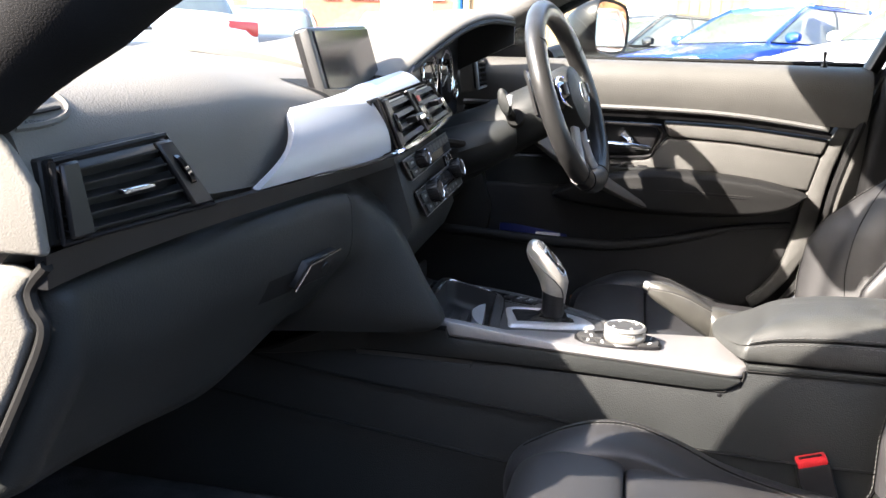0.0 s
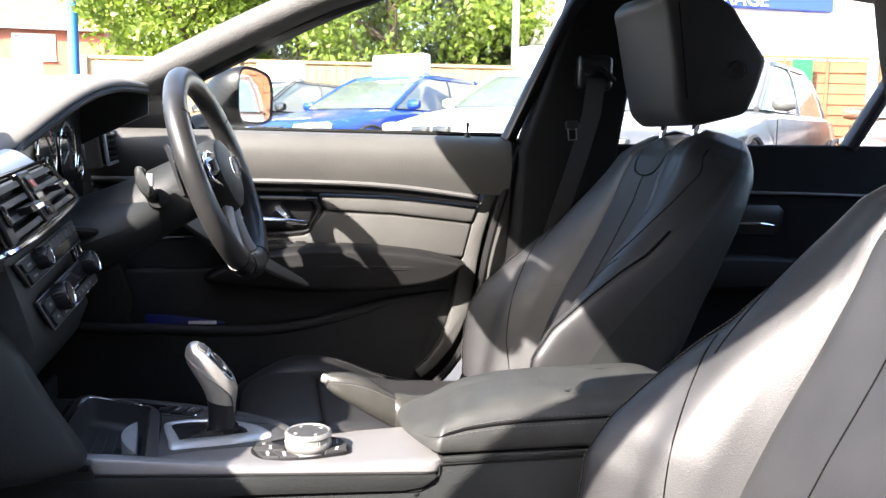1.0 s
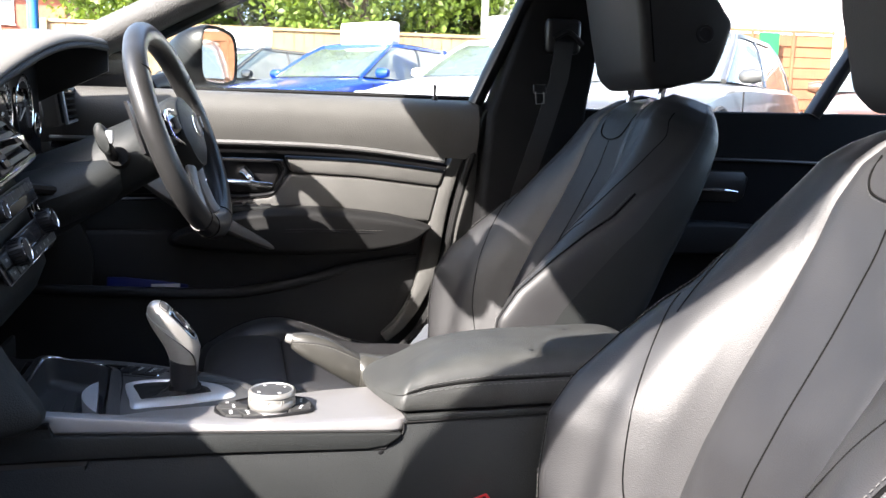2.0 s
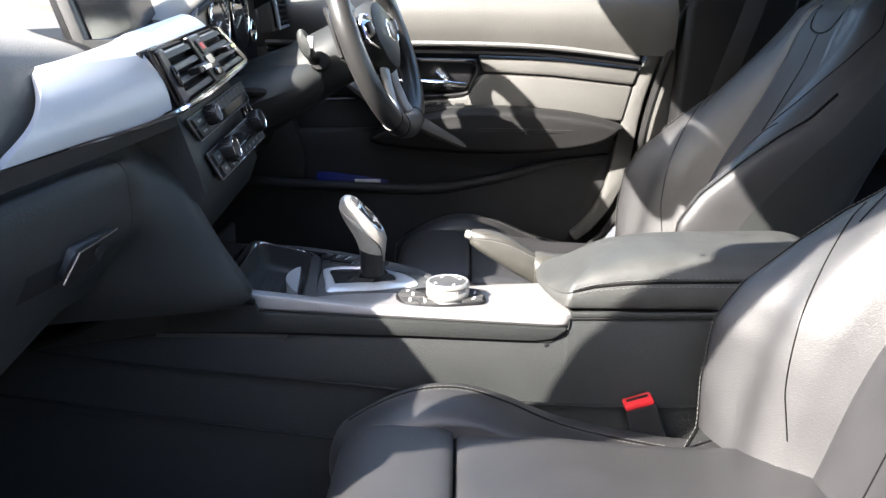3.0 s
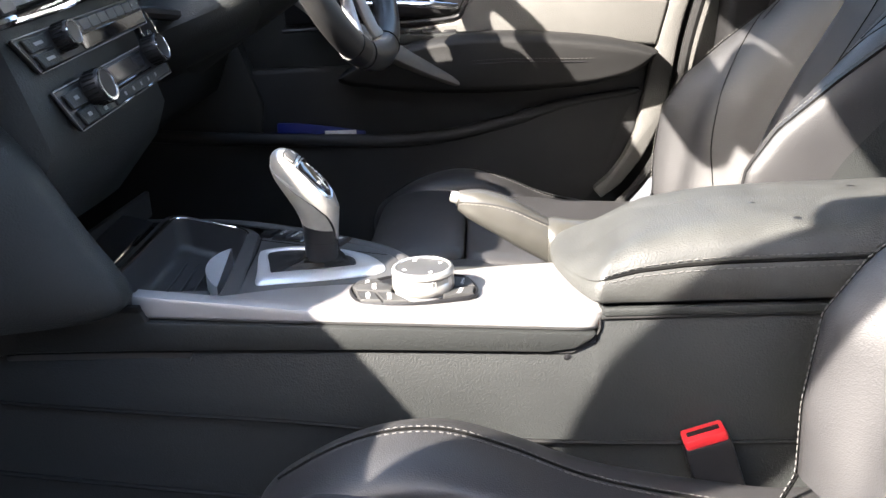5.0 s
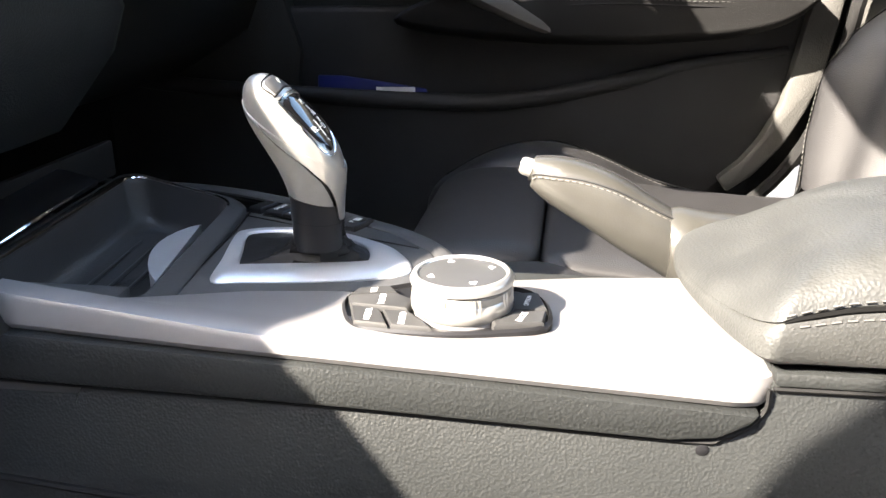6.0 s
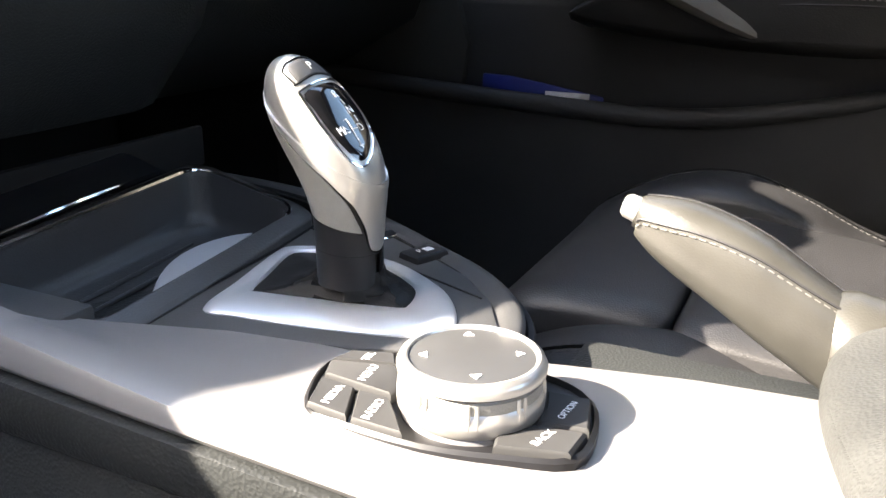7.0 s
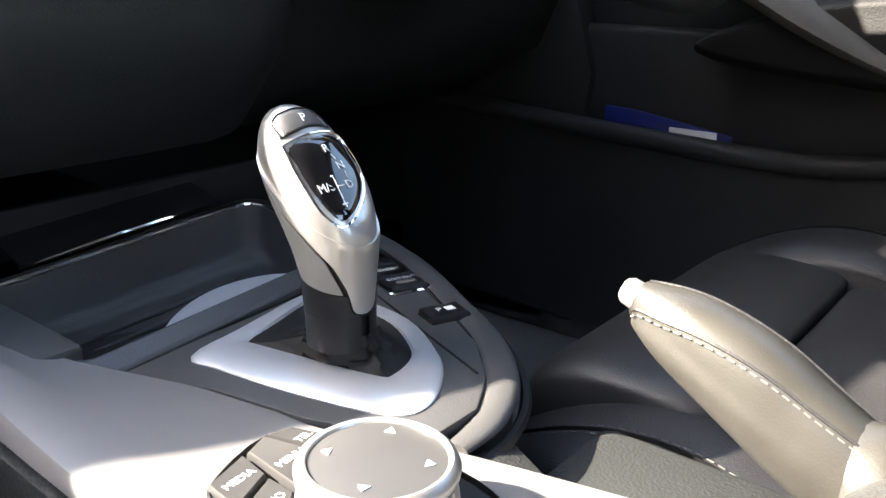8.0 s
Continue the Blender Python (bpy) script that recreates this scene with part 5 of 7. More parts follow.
# each ring: front x, z and back x, z on the lever's side view, half width, middle y
GR = [(-0.1515, 0.53, -0.118, 0.53, 0.0172, 0.046), (-0.1515, 0.545, -0.118, 0.543, 0.0174, 0.0455), (-0.1515, 0.556, -0.1175, 0.553, 0.018, 0.0448), (-0.152, 0.57, -0.1165, 0.562, 0.0186, 0.044),
      (-0.1567, 0.586, -0.1154, 0.57, 0.0196, 0.043), (-0.1639, 0.6, -0.1144, 0.577, 0.0211, 0.0429), (-0.1715, 0.613, -0.114, 0.5825, 0.0225, 0.0428), (-0.1777, 0.625, -0.1134, 0.587, 0.0238, 0.043),
      (-0.1808, 0.636, -0.1137, 0.5905, 0.024, 0.0428), (-0.1799, 0.645, -0.1142, 0.594, 0.0237, 0.0428), (-0.1759, 0.651, -0.1151, 0.5975, 0.0227, 0.0428), (-0.1692, 0.6535, -0.1171, 0.6025, 0.0205, 0.0428),
      (-0.1623, 0.652, -0.1215, 0.6088, 0.0162, 0.0428), (-0.154, 0.6462, -0.13, 0.6198, 0.0096, 0.0428), (-0.1471, 0.6396, -0.138, 0.63, 0.003, 0.0428)]


def grip_point(t, a, lift=0.0, sq=2.1):
    """t: 0 at the neck to 1 at the top; a: degrees round from the back, over the driver's side."""
    k = t * (len(GR) - 1)
    i = min(int(k), len(GR) - 2)
    f = k - i
    p = [GR[max(i - 1, 0)], GR[i], GR[i + 1], GR[min(i + 2, len(GR) - 1)]]
    g = [0.5 * (2 * p[1][j] + (p[2][j] - p[0][j]) * f + (2 * p[0][j] - 5 * p[1][j] + 4 * p[2][j] - p[3][j]) * f * f + (3 * p[1][j] - p[0][j] - 3 * p[2][j] + p[3][j]) * f ** 3) for j in range(6)]
    c, s_ = math.cos(radians(a)), math.sin(radians(a))
    ex = abs(c) ** (2 / sq) * (1 if c > 0 else -1)
    ey = abs(s_) ** (2 / sq) * (1 if s_ > 0 else -1)
    mx, mz = (g[0] + g[2]) / 2, (g[1] + g[3]) / 2
    hx, hz = (g[2] - g[0]) / 2, (g[3] - g[1]) / 2
    k = 1 + lift / max(0.006, math.hypot(hx, hz))
    ky = 1 + lift / max(0.006, g[4])
    return Vector((mx + hx * ex * k, g[5] + g[4] * ey * ky, mz + hz * ex * k))


def grip_shell(t0, t1, a0, a1, lift, nt=40, na=48, thick=0.0012):
    """A skin on the grip between two lines that wander with t."""
    return sheet(lambda u, v: (lambda t: grip_point(t, a0(t) + (a1(t) - a0(t)) * v, lift))(t0 + (t1 - t0) * u), nt, na, -thick)


GRIP = [BVHTree.FromBMesh(loft([[grip_point(k / 56, 360 * i / 48, 0.0007) for i in range(48)] for k in range(57)]))]
part("grip_core", loft([[grip_point(k / 48, 360 * i / 40, -0.0012) for i in range(40)] for k in range(49)]), SATIN_BLACK, lever, "black grip core")
tongue = lambda t: float(np.interp(t, [0.0, 0.128, 0.132, 0.145, 0.165, 0.25, 0.36, 0.45, 0.54, 0.60], [5, 6, 12, 19, 23, 30, 46, 70, 120, 178]))
side = lambda t: min(180.0, tongue(t) + 5 + 4 * math.sin(math.pi * min(1, t / 0.55)))
part("grip", grip_shell(0.128, 0.56, lambda t: -tongue(t), tongue, 0.0007), SILVER_GRIP, lever, "satin silver tongue")
part("grip_top", loft([[grip_point(0.558 + 0.442 * k / 40, 360 * i / 56, 0.0007) for i in range(56)] for k in range(41)]), SILVER_GRIP, lever, "satin silver top")
part("grip_side", grip_shell(0.225, 0.575, lambda t: side(t), lambda t: 360 - side(t), 0.0004), GRIP_TEX, lever, "grained silver side")
part("neck", grip_shell(0.0, 0.222, lambda t: tongue(t) + 4, lambda t: 356 - tongue(t), 0.0006), SATIN_BLACK, lever, "black lower sleeve")
part("neck_ring", tube([grip_point(0.118, 360 * i / 40, 0.0012) for i in range(41)], 0.0007, 6), RUBBER, lever)

# black window with gate letters, and the P key: laid on the sloping top
ALONG = Vector((0.68, 0.0, -0.733)).normalized()
ACROSS = Vector((0.0, 1.0, 0.0))
TOPN = ALONG.cross(ACROSS).normalized()
if TOPN.z < 0:
    TOPN = -TOPN
TOPC = Vector((-0.1425, 0.0420, 0.6340))
GATE = [(-0.0075, -0.0175), (-0.0095, 0.0), (-0.0075, 0.0160), (0.004, 0.0185), (0.016, 0.0178), (0.027, 0.0120), (0.0360, 0.0015), (0.0405, -0.0085), (0.0370, -0.0135), (0.028, -0.0172), (0.016, -0.0188), (0.004, -0.0188)]


def top_patch(pts, lift):
    out = []
    for a, b in pts:
        p = TOPC + ALONG * a + ACROSS * b
        h = GRIP[0].ray_cast(p + TOPN * 0.05, -TOPN)
        out.append((h[0] if h[0] is not None else p) + TOPN * lift)
    return out


def patch(pts, lift, rows=7):
    cen = Vector((sum(a for a, b in pts) / len(pts), sum(b for a, b in pts) / len(pts)))
    line = smooth_line([(a, b, 0) for a, b in pts], 4, True)
    rings = []
    for k in range(rows + 1):
        f = 1 - k / rows * 0.98
        rings.append(top_patch([(cen.x + (p.x - cen.x) * f, cen.y + (p.y - cen.y) * f) for p in line], lift if k else lift - 0.0015))
    return loft(rings, cap=True)


win = part("gate_window", patch(GATE, 0.0009), GLOSS_BLACK, lever, "gloss black gear display")
part("window_rim", tube(top_patch([(p.x, p.y) for p in smooth_line([(0.010 + (a - 0.010) * 1.035, b * 1.035, 0) for a, b in GATE + GATE[:1]], 4)], 0.0003), 0.0008, 6), CHROME, lever, "bright rim of the display")
PKEY = [(-0.0265, -0.0105), (-0.0275, 0.0), (-0.0265, 0.0095), (-0.0225, 0.0135), (-0.0145, 0.0150), (-0.0130, 0.0140), (-0.0145, 0.0), (-0.0125, -0.0155), (-0.0140, -0.0165), (-0.0225, -0.0150)]
pk = part("park_key", patch(PKEY, 0.0006, 5), TOUCH_GREY, lever, "grey park key")
part("key_gap", tube(top_patch([(p.x, p.y) for p in smooth_line([(a, b, 0) for a, b in PKEY + PKEY[:1]], 4)], 0.0002), 0.0006, 5), RUBBER, lever)
for word, a, b, size in (("P", -0.0200, 0.0, 0.0068), ("R", 0.0004, 0.0012, 0.0066), ("N", 0.0110, 0.0045, 0.0066), ("D", 0.0220, 0.0040, 0.0066), ("M/S", 0.0210, -0.0110, 0.0070), ("+", 0.0318, -0.0047, 0.0080), ("-", 0.0150, -0.0045, 0.0080)):
    p = top_patch([(a, b)], 0.0013)[0]
    lettering(word, size, p, ACROSS, -ALONG, WHITE, pk if word == "P" else win)
for a, b in (((0.0040, 0.0022), (0.0075, 0.0033)), ((0.0145, 0.0052), (0.0185, 0.0050)), ((0.0215, -0.0045), (0.0218, 0.0005)), ((0.0165, -0.0040), (0.0290, -0.0046))):
    part("gate_line", tube(top_patch([a, b], 0.0013), 0.00035, 4), WHITE, win)

# ---------- handbrake ----------
brake = thing("handbrake", "leather wrapped handbrake lever with stitched seam", "handbrake", (0.12, 0.085, 0.50))
BRAKE_LEATHER = material("polished_grey_leather", (0.036, 0.035, 0.031), 0.36, grain=0.16, grain_size=0.0012, vary=0.14, vary_size=0.03, spec=0.5)
HB = [(0.0165, 0.5790, 0.0095), (0.0195, 0.5782, 0.0118), (0.0330, 0.5728, 0.0170), (0.0490, 0.5660, 0.0202), (0.0710, 0.5550, 0.0222), (0.0940, 0.5405, 0.0225), (0.1135, 0.5290, 0.0225), (0.1300, 0.5190, 0.0225)]
SLEEVE = smooth_line([(-0.45, 1.0, 0), (0.30, 1.0, 0), (0.80, 0.72, 0), (0.95, 0.0, 0), (0.70, -0.75, 0), (0.0, -1.0, 0), (-0.72, -0.72, 0), (-0.98, 0.0, 0), (-0.88, 0.62, 0)], 4, True)
hb_axis = smooth_line([(x, z, r) for x, z, r in HB], 4)


def sleeve_point(i, p, lift=0.0):
    a, b = hb_axis[max(i - 1, 0)], hb_axis[min(i + 1, len(hb_axis) - 1)]
    d = Vector((b.x - a.x, 0, b.y - a.y)).normalized()
    up = Vector((-d.z, 0, d.x))
    c = hb_axis[i]
    k = c.z + lift
    return Vector((c.x, 0.0885, c.y)) + up * (p.y * k) + Vector((0, p.x * k * 0.95, 0))


bm = loft([[sleeve_point(i, p) for p in SLEEVE] for i in range(len(hb_axis))])
HBT = tree_of([bm])
part("grip", bm, BRAKE_LEATHER, brake, "grey leather sleeve")
part("release_button", tube([(0.0075, 0.0885, 0.5838), (0.0095, 0.0885, 0.5832), (0.0160, 0.0885, 0.5810), (0.0250, 0.0885, 0.5785)], [0.0050, 0.0066, 0.0070, 0.0072], 16), SILVER_GRIP, brake, "silver release button")
part("button_collar", tube([(0.0160, 0.0885, 0.5812), (0.0182, 0.0885, 0.5804)], 0.0092, 16), BRAKE_LEATHER, brake)
n_ax = len(hb_axis)
for s0, s1 in ((Vector((-0.98, -0.10, 0)), Vector((-0.55, 0.97, 0))), (Vector((0.10, 1.0, 0)), Vector((0.62, 0.90, 0)))):
    path = []
    for i in range(2, n_ax):
        f = (i - 2) / (n_ax - 3)
        e = s0.lerp(s1, f ** 0.6)
        w = sleeve_point(i, e.normalized() * 1.6)
        c = Vector((hb_axis[i].x, 0.0885, hb_axis[i].y))
        h = HBT[0].ray_cast(w, (c - w).normalized())
        if h[0] is not None:
            path.append(h[0] + (w - c).normalized() * 0.0003)
    part("seam", tube(path, 0.0008, 5), LEATHER, brake)
    part("stitching", stitches([p + Vector((0, -0.0012, -0.0022)) for p in path], 0.0032, 0.0018, 0.0005), STITCH_PALE, brake, "pale stitching")
part("boot", loft([[Vector((x, 0.086 + ry * math.cos(a), z + rz * math.sin(a))) for a in [2 * math.pi * k / 20 for k in range(20)]] for x, z, ry, rz in ((0.116, 0.528, 0.0235, 0.0260), (0.124, 0.524, 0.029, 0.0315), (0.131, 0.520, 0.0285, 0.0345), (0.145, 0.512, 0.033, 0.040), (0.185, 0.50, 0.040, 0.050))]), BRAKE_LEATHER, brake, "gathered leather boot")
part("base_plate", rbox((-0.02, 0.05, 0.40), (0.20, 0.135, 0.485), 0.01, 2), DASH_DARK, brake)

# ---------- armrest lid ----------
armrest = thing("armrest", "padded grey-black leather armrest lid on the console", "armrest", (0.3, -0.03, 0.533))
AR = [(0.140, -0.118), (0.122, -0.060), (0.113, 0.000), (0.119, 0.055), (0.138, 0.084), (0.180, 0.078), (0.25, 0.066), (0.42, 0.064), (0.50, 0.055), (0.515, -0.03), (0.51, -0.118), (0.42, -0.122), (0.25, -0.122), (0.165, -0.122)]
al = smooth_line([(a, b, 0) for a, b in AR], 5, True)
amid = Vector((0.315, -0.03, 0))


def lid_z(x, y, z):
    """The lid falls away towards its tip by the handbrake."""
    e = x - 0.045 * max(0.0, (y + 0.12) / 0.2)
    k = float(np.interp(e, [0.07, 0.113, 0.133, 0.155, 0.18, 0.22, 0.26], [0.12, 0.32, 0.47, 0.68, 0.84, 0.95, 1.0]))
    return 0.535 + (z - 0.535) * k * (1 + 0.30 * max(0.0, x - 0.15))


def arm_ring(z, ins):
    out = []
    for p in al:
        x, y = amid.x + (p.x - amid.x) * (1 - ins / 0.19), amid.y + (p.y - amid.y) * (1 - ins / 0.092)
        out.append(Vector((x, y, lid_z(x, y, z))))
    return out


bm = loft([arm_ring(z, i) for z, i in ((0.535, 0.010), (0.536, 0.003), (0.542, 0.0), (0.555, 0.0), (0.568, 0.0015), (0.571, 0.0035), (0.574, 0.0020), (0.584, 0.005), (0.592, 0.012), (0.597, 0.022), (0.600, 0.036), (0.6015, 0.055), (0.6020, 0.080))])
ART = tree_of([bm])
part("lid", bm, LEATHER_GREY, armrest, "padded leather lid")
xs = [0.150 + 0.35 * k / 40 for k in range(41)]
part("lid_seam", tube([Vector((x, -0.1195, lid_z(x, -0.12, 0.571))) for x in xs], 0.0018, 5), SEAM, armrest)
for z in (0.5765, 0.5655):
    part("stitching", stitches([Vector((x, -0.1213, lid_z(x, -0.12, z))) for x in xs], 0.0045, 0.0028, 0.0006), STITCH, armrest)
part("lid_base", prism([(0.150, -0.110), (0.19, 0.045), (0.50, 0.05), (0.50, -0.110)], "z", 0.5295, 0.537, 0.002), SATIN_BLACK, armrest)
for x, y, r in ((0.327, -0.09, 0.004), (0.41, -0.002, 0.0042), (0.30, -0.045, 0.0032), (0.385, -0.085, 0.003), (0.255, -0.06, 0.002)):
    p = onto(ART, [(x, y, 0.65)], (0, 0, -1), 0.0)
    part("stain", lathe([(r, 0), (r * 0.5, 0.0005)], p[0], (0, 0, 1), 12), SATIN_BLACK, armrest, "dark worn spot")

# ---------- steering wheel ----------
wheel = thing("steering_wheel", "black leather steering wheel with silver spoke", "steering wheel", (-0.15, 0.37, 0.874))
WC = Vector((-0.152, 0.37, 0.874))
WAX = Vector((0.925, -0.15, 0.335)).normalized()
WUP = (Vector((0, 0, 1)) - WAX * WAX.z).normalized()
WR = WUP.cross(WAX)


def wheel_point(a, r, h=0.0):
    """a: degrees from the driver's right, over the top."""
    return WC + r * (math.cos(radians(a)) * WR + math.sin(radians(a)) * WUP) + h * WAX


def wheel_part(y, z, h=0.0):
    return WC + WR * y + WUP * z + WAX * h


n = 16
bm = loft([[wheel_point(a, 0.170 + (0.0205 + (0.003 if 20 < a < 50 or 130 < a < 160 else 0)) * math.cos(t), 0.0185 * math.sin(t)) for t in [2 * math.pi * k / n for k in range(n)]] for a in range(0, 360, 5)], cap=False)
bm.verts.ensure_lookup_table()
for i in range(n):
    j = (i + 1) % n
    bm.faces.new((bm.verts[71 * n + i], bm.verts[71 * n + j], bm.verts[j], bm.verts[i]))
bmesh.ops.recalc_face_normals(bm, faces=bm.faces)
rim = part("rim", bm, RIM_LEATHER, wheel, "black leather rim")
for a in (35, 145, 250, 290):
    part("rim_seam", tube([wheel_point(a, 0.170 + 0.0212 * math.cos(t), 0.0192 * math.sin(t)) for t in [2 * math.pi * k / 16 for k in range(17)]], 0.0010, 5), RUBBER, rim)
part("rim_stitching", stitches([wheel_point(a, 0.1502, 0.004) for a in range(0, 361, 4)], 0.003, 0.003, 0.0007), STITCH, rim)
hub = part("hub_pad", loft([[wheel_part(wy * math.cos(a) * (1 if math.sin(a) > -0.2 else 0.9), -0.004 + wz * math.sin(a), h) for a in [2 * math.pi * k / 36 for k in range(36)]] for wy, wz, h in ((0.050, 0.048, -0.045), (0.064, 0.062, -0.02), (0.068, 0.066, 0.004), (0.062, 0.060, 0.018), (0.045, 0.044, 0.025), (0.02, 0.02, 0.027))]), DASH_DARK, wheel, "dark grey airbag hub")
logo = part("badge", lathe([(0.020, 0.0), (0.020, 0.003), (0.018, 0.0038)], wheel_part(0, 0.002, 0.025), WAX, 32), CHROME, wheel, "round chrome badge")
part("badge_face", lathe([(0.0175, 0), (0.0165, 0.0012)], wheel_part(0, 0.002, 0.0285), WAX, 32), SATIN_BLACK, logo)
part("badge_centre", lathe([(0.0105, 0), (0.0100, 0.0012)], wheel_part(0, 0.002, 0.0295), WAX, 24), SILVER, logo, "pale badge centre")
for s in (-1, 1):
    sp = part("side_spoke", loft([[wheel_part(s * y, z + w * math.cos(a), h + d * math.sin(a)) for a in [2 * math.pi * k / 12 for k in range(12)]] for y, z, w, h, d in ((0.045, 0.010, 0.032, 0.0, 0.016), (0.085, 0.008, 0.026, -0.006, 0.014), (0.120, 0.004, 0.022, -0.008, 0.011), (0.155, 0.002, 0.020, -0.004, 0.010))]), SATIN_BLACK, wheel)
    part("switch_pod", loft([[wheel_part(s * y, z + w * math.cos(a), h + d * math.sin(a)) for a in [2 * math.pi * k / 12 for k in range(12)]] for y, z, w, h, d in ((0.066, 0.012, 0.020, 0.006, 0.012), (0.085, 0.012, 0.021, 0.004, 0.012), (0.108, 0.012, 0.017, 0.002, 0.010))]), GLOSS_BLACK, sp)
    part("switch_trim", tube([wheel_part(s * 0.064, 0.034, 0.012), wheel_part(s * 0.090, 0.036, 0.010), wheel_part(s * 0.112, 0.022, 0.010), wheel_part(s * 0.110, -0.004, 0.010), wheel_part(s * 0.088, -0.016, 0.012), wheel_part(s * 0.062, -0.024, 0.012)], 0.0028, 8, smooth=4), CHROME, sp, "bright switch surround")
    part("rocker", tube([wheel_part(s * 0.086, 0.022, 0.017), wheel_part(s * 0.086, 0.002, 0.017)], 0.005, 8), SILVER, sp)
    part("lower_spoke", loft([[wheel_part(s * y + w * math.cos(a), z, h + d * math.sin(a)) for a in [2 * math.pi * k / 12 for k in range(12)]] for y, z, w, h, d in ((0.024, -0.050, 0.014, 0.0, 0.009), (0.028, -0.090, 0.011, -0.004, 0.008), (0.040, -0.130, 0.013, -0.004, 0.008), (0.056, -0.158, 0.016, 0.0, 0.009))]), SILVER_PAINT, wheel, "satin silver lower spoke")
    part("paddle", loft([[wheel_part(s * y, z, h) for y, z, h in ((0.070, 0.045, -0.030), (0.125, 0.065, -0.034), (0.130, -0.02, -0.034), (0.075, -0.035, -0.030))], [wheel_part(s * y, z, h - 0.005) for y, z, h in ((0.070, 0.045, -0.030), (0.125, 0.065, -0.034), (0.130, -0.02, -0.034), (0.075, -0.035, -0.030))]]), SATIN_BLACK, wheel, "black shift paddle")
part("lower_cap", loft([[wheel_point(a, 0.170 + 0.0218 * math.cos(t), 0.0198 * math.sin(t)) for t in [2 * math.pi * k / 14 for k in range(14)]] for a in (238, 242, 246)]), SATIN_BLACK, wheel)

column = thing("steering_column", "dark grey steering column shroud with stalks", "column", (-0.35, 0.36, 0.78))
part("shroud", loft([[WC - WAX * d + Vector((0, 1, 0)) * (w * math.cos(a)) + WUP * (up + hgt * math.sin(a)) for a in [2 * math.pi * k / 24 for k in range(24)]] for d, w, hgt, up in ((0.050, 0.060, 0.050, 0.0), (0.055, 0.066, 0.054, -0.004), (0.10, 0.074, 0.056, -0.010), (0.17, 0.078, 0.060, -0.020), (0.26, 0.090, 0.070, -0.03))]), DASH_DARK, column, "dark grey column shroud")
part("collar", loft([[WC - WAX * d + Vector((0, 1, 0)) * (w * math.cos(a)) + WUP * (w * 0.95 * math.sin(a)) for a in [2 * math.pi * k / 28 for k in range(28)]] for d, w in ((0.022, 0.060), (0.026, 0.074), (0.048, 0.078), (0.052, 0.070))]), SILVER_PAINT, column, "satin collar behind the wheel")
for s, nm in ((-1, "stalk"), (1, "stalk")):
    st = part(nm, tube([WC - WAX * 0.10 + Vector((0, s * 0.06, -0.008)), WC - WAX * 0.098 + Vector((-0.01, s * 0.09, -0.006)), Vector((-0.262, 0.268, 0.860)) if s < 0 else WC - WAX * 0.085 + Vector((0, s * 0.150, 0.012))], [0.009, 0.010, 0.008], 12), SATIN_BLACK, column)
    c = Vector((-0.262, 0.262, 0.864)) if s < 0 else WC - WAX * 0.078 + Vector((0, s * 0.148, 0.014))
    part("stalk_paddle", loft([[c + WUP * (hh * math.cos(a)) + (WAX * (ww * math.sin(a))) + Vector((0, s * (k - 0.5) * 0.022, 0)) for a in [2 * math.pi * i / 16 for i in range(16)]] for k, hh, ww in ((0.0, 0.020, 0.008), (0.2, 0.026, 0.011), (0.8, 0.026, 0.011), (1.0, 0.020, 0.008))]), DASH_DARK, st, "dark stalk end")
    part("stalk_switch", rbox((-0.004, -0.006, -0.010), (0.006, 0.006, 0.010), 0.002, 2, Matrix.Translation(c + WAX * 0.010 + Vector((0, s * 0.004, 0)))), SILVER_PAINT, st)
    part("stalk_socket", tube([WC - WAX * 0.10 + Vector((0, s * 0.080, -0.008)), WC - WAX * 0.10 + Vector((0, s * 0.094, -0.004))], [0.018, 0.016], 14), RUBBER, st)
part("lower_cover", loft([[Vector((x, 0.37 + w * math.cos(a), z + h * math.sin(a))) for a in [2 * math.pi * k / 16 for k in range(16)]] for x, z, w, h in ((-0.245, 0.805, 0.06, 0.03), (-0.27, 0.795, 0.085, 0.045), (-0.34, 0.77, 0.10, 0.055), (-0.42, 0.74, 0.12, 0.06))]), DASH_DARK, column)

# ---------- seats ----------
BASE = Vector((0.450, 0, 0.460))
BU = Vector((0.40, 0, 0.917)).normalized()
BN = Vector((-0.917, 0, 0.40)).normalized()


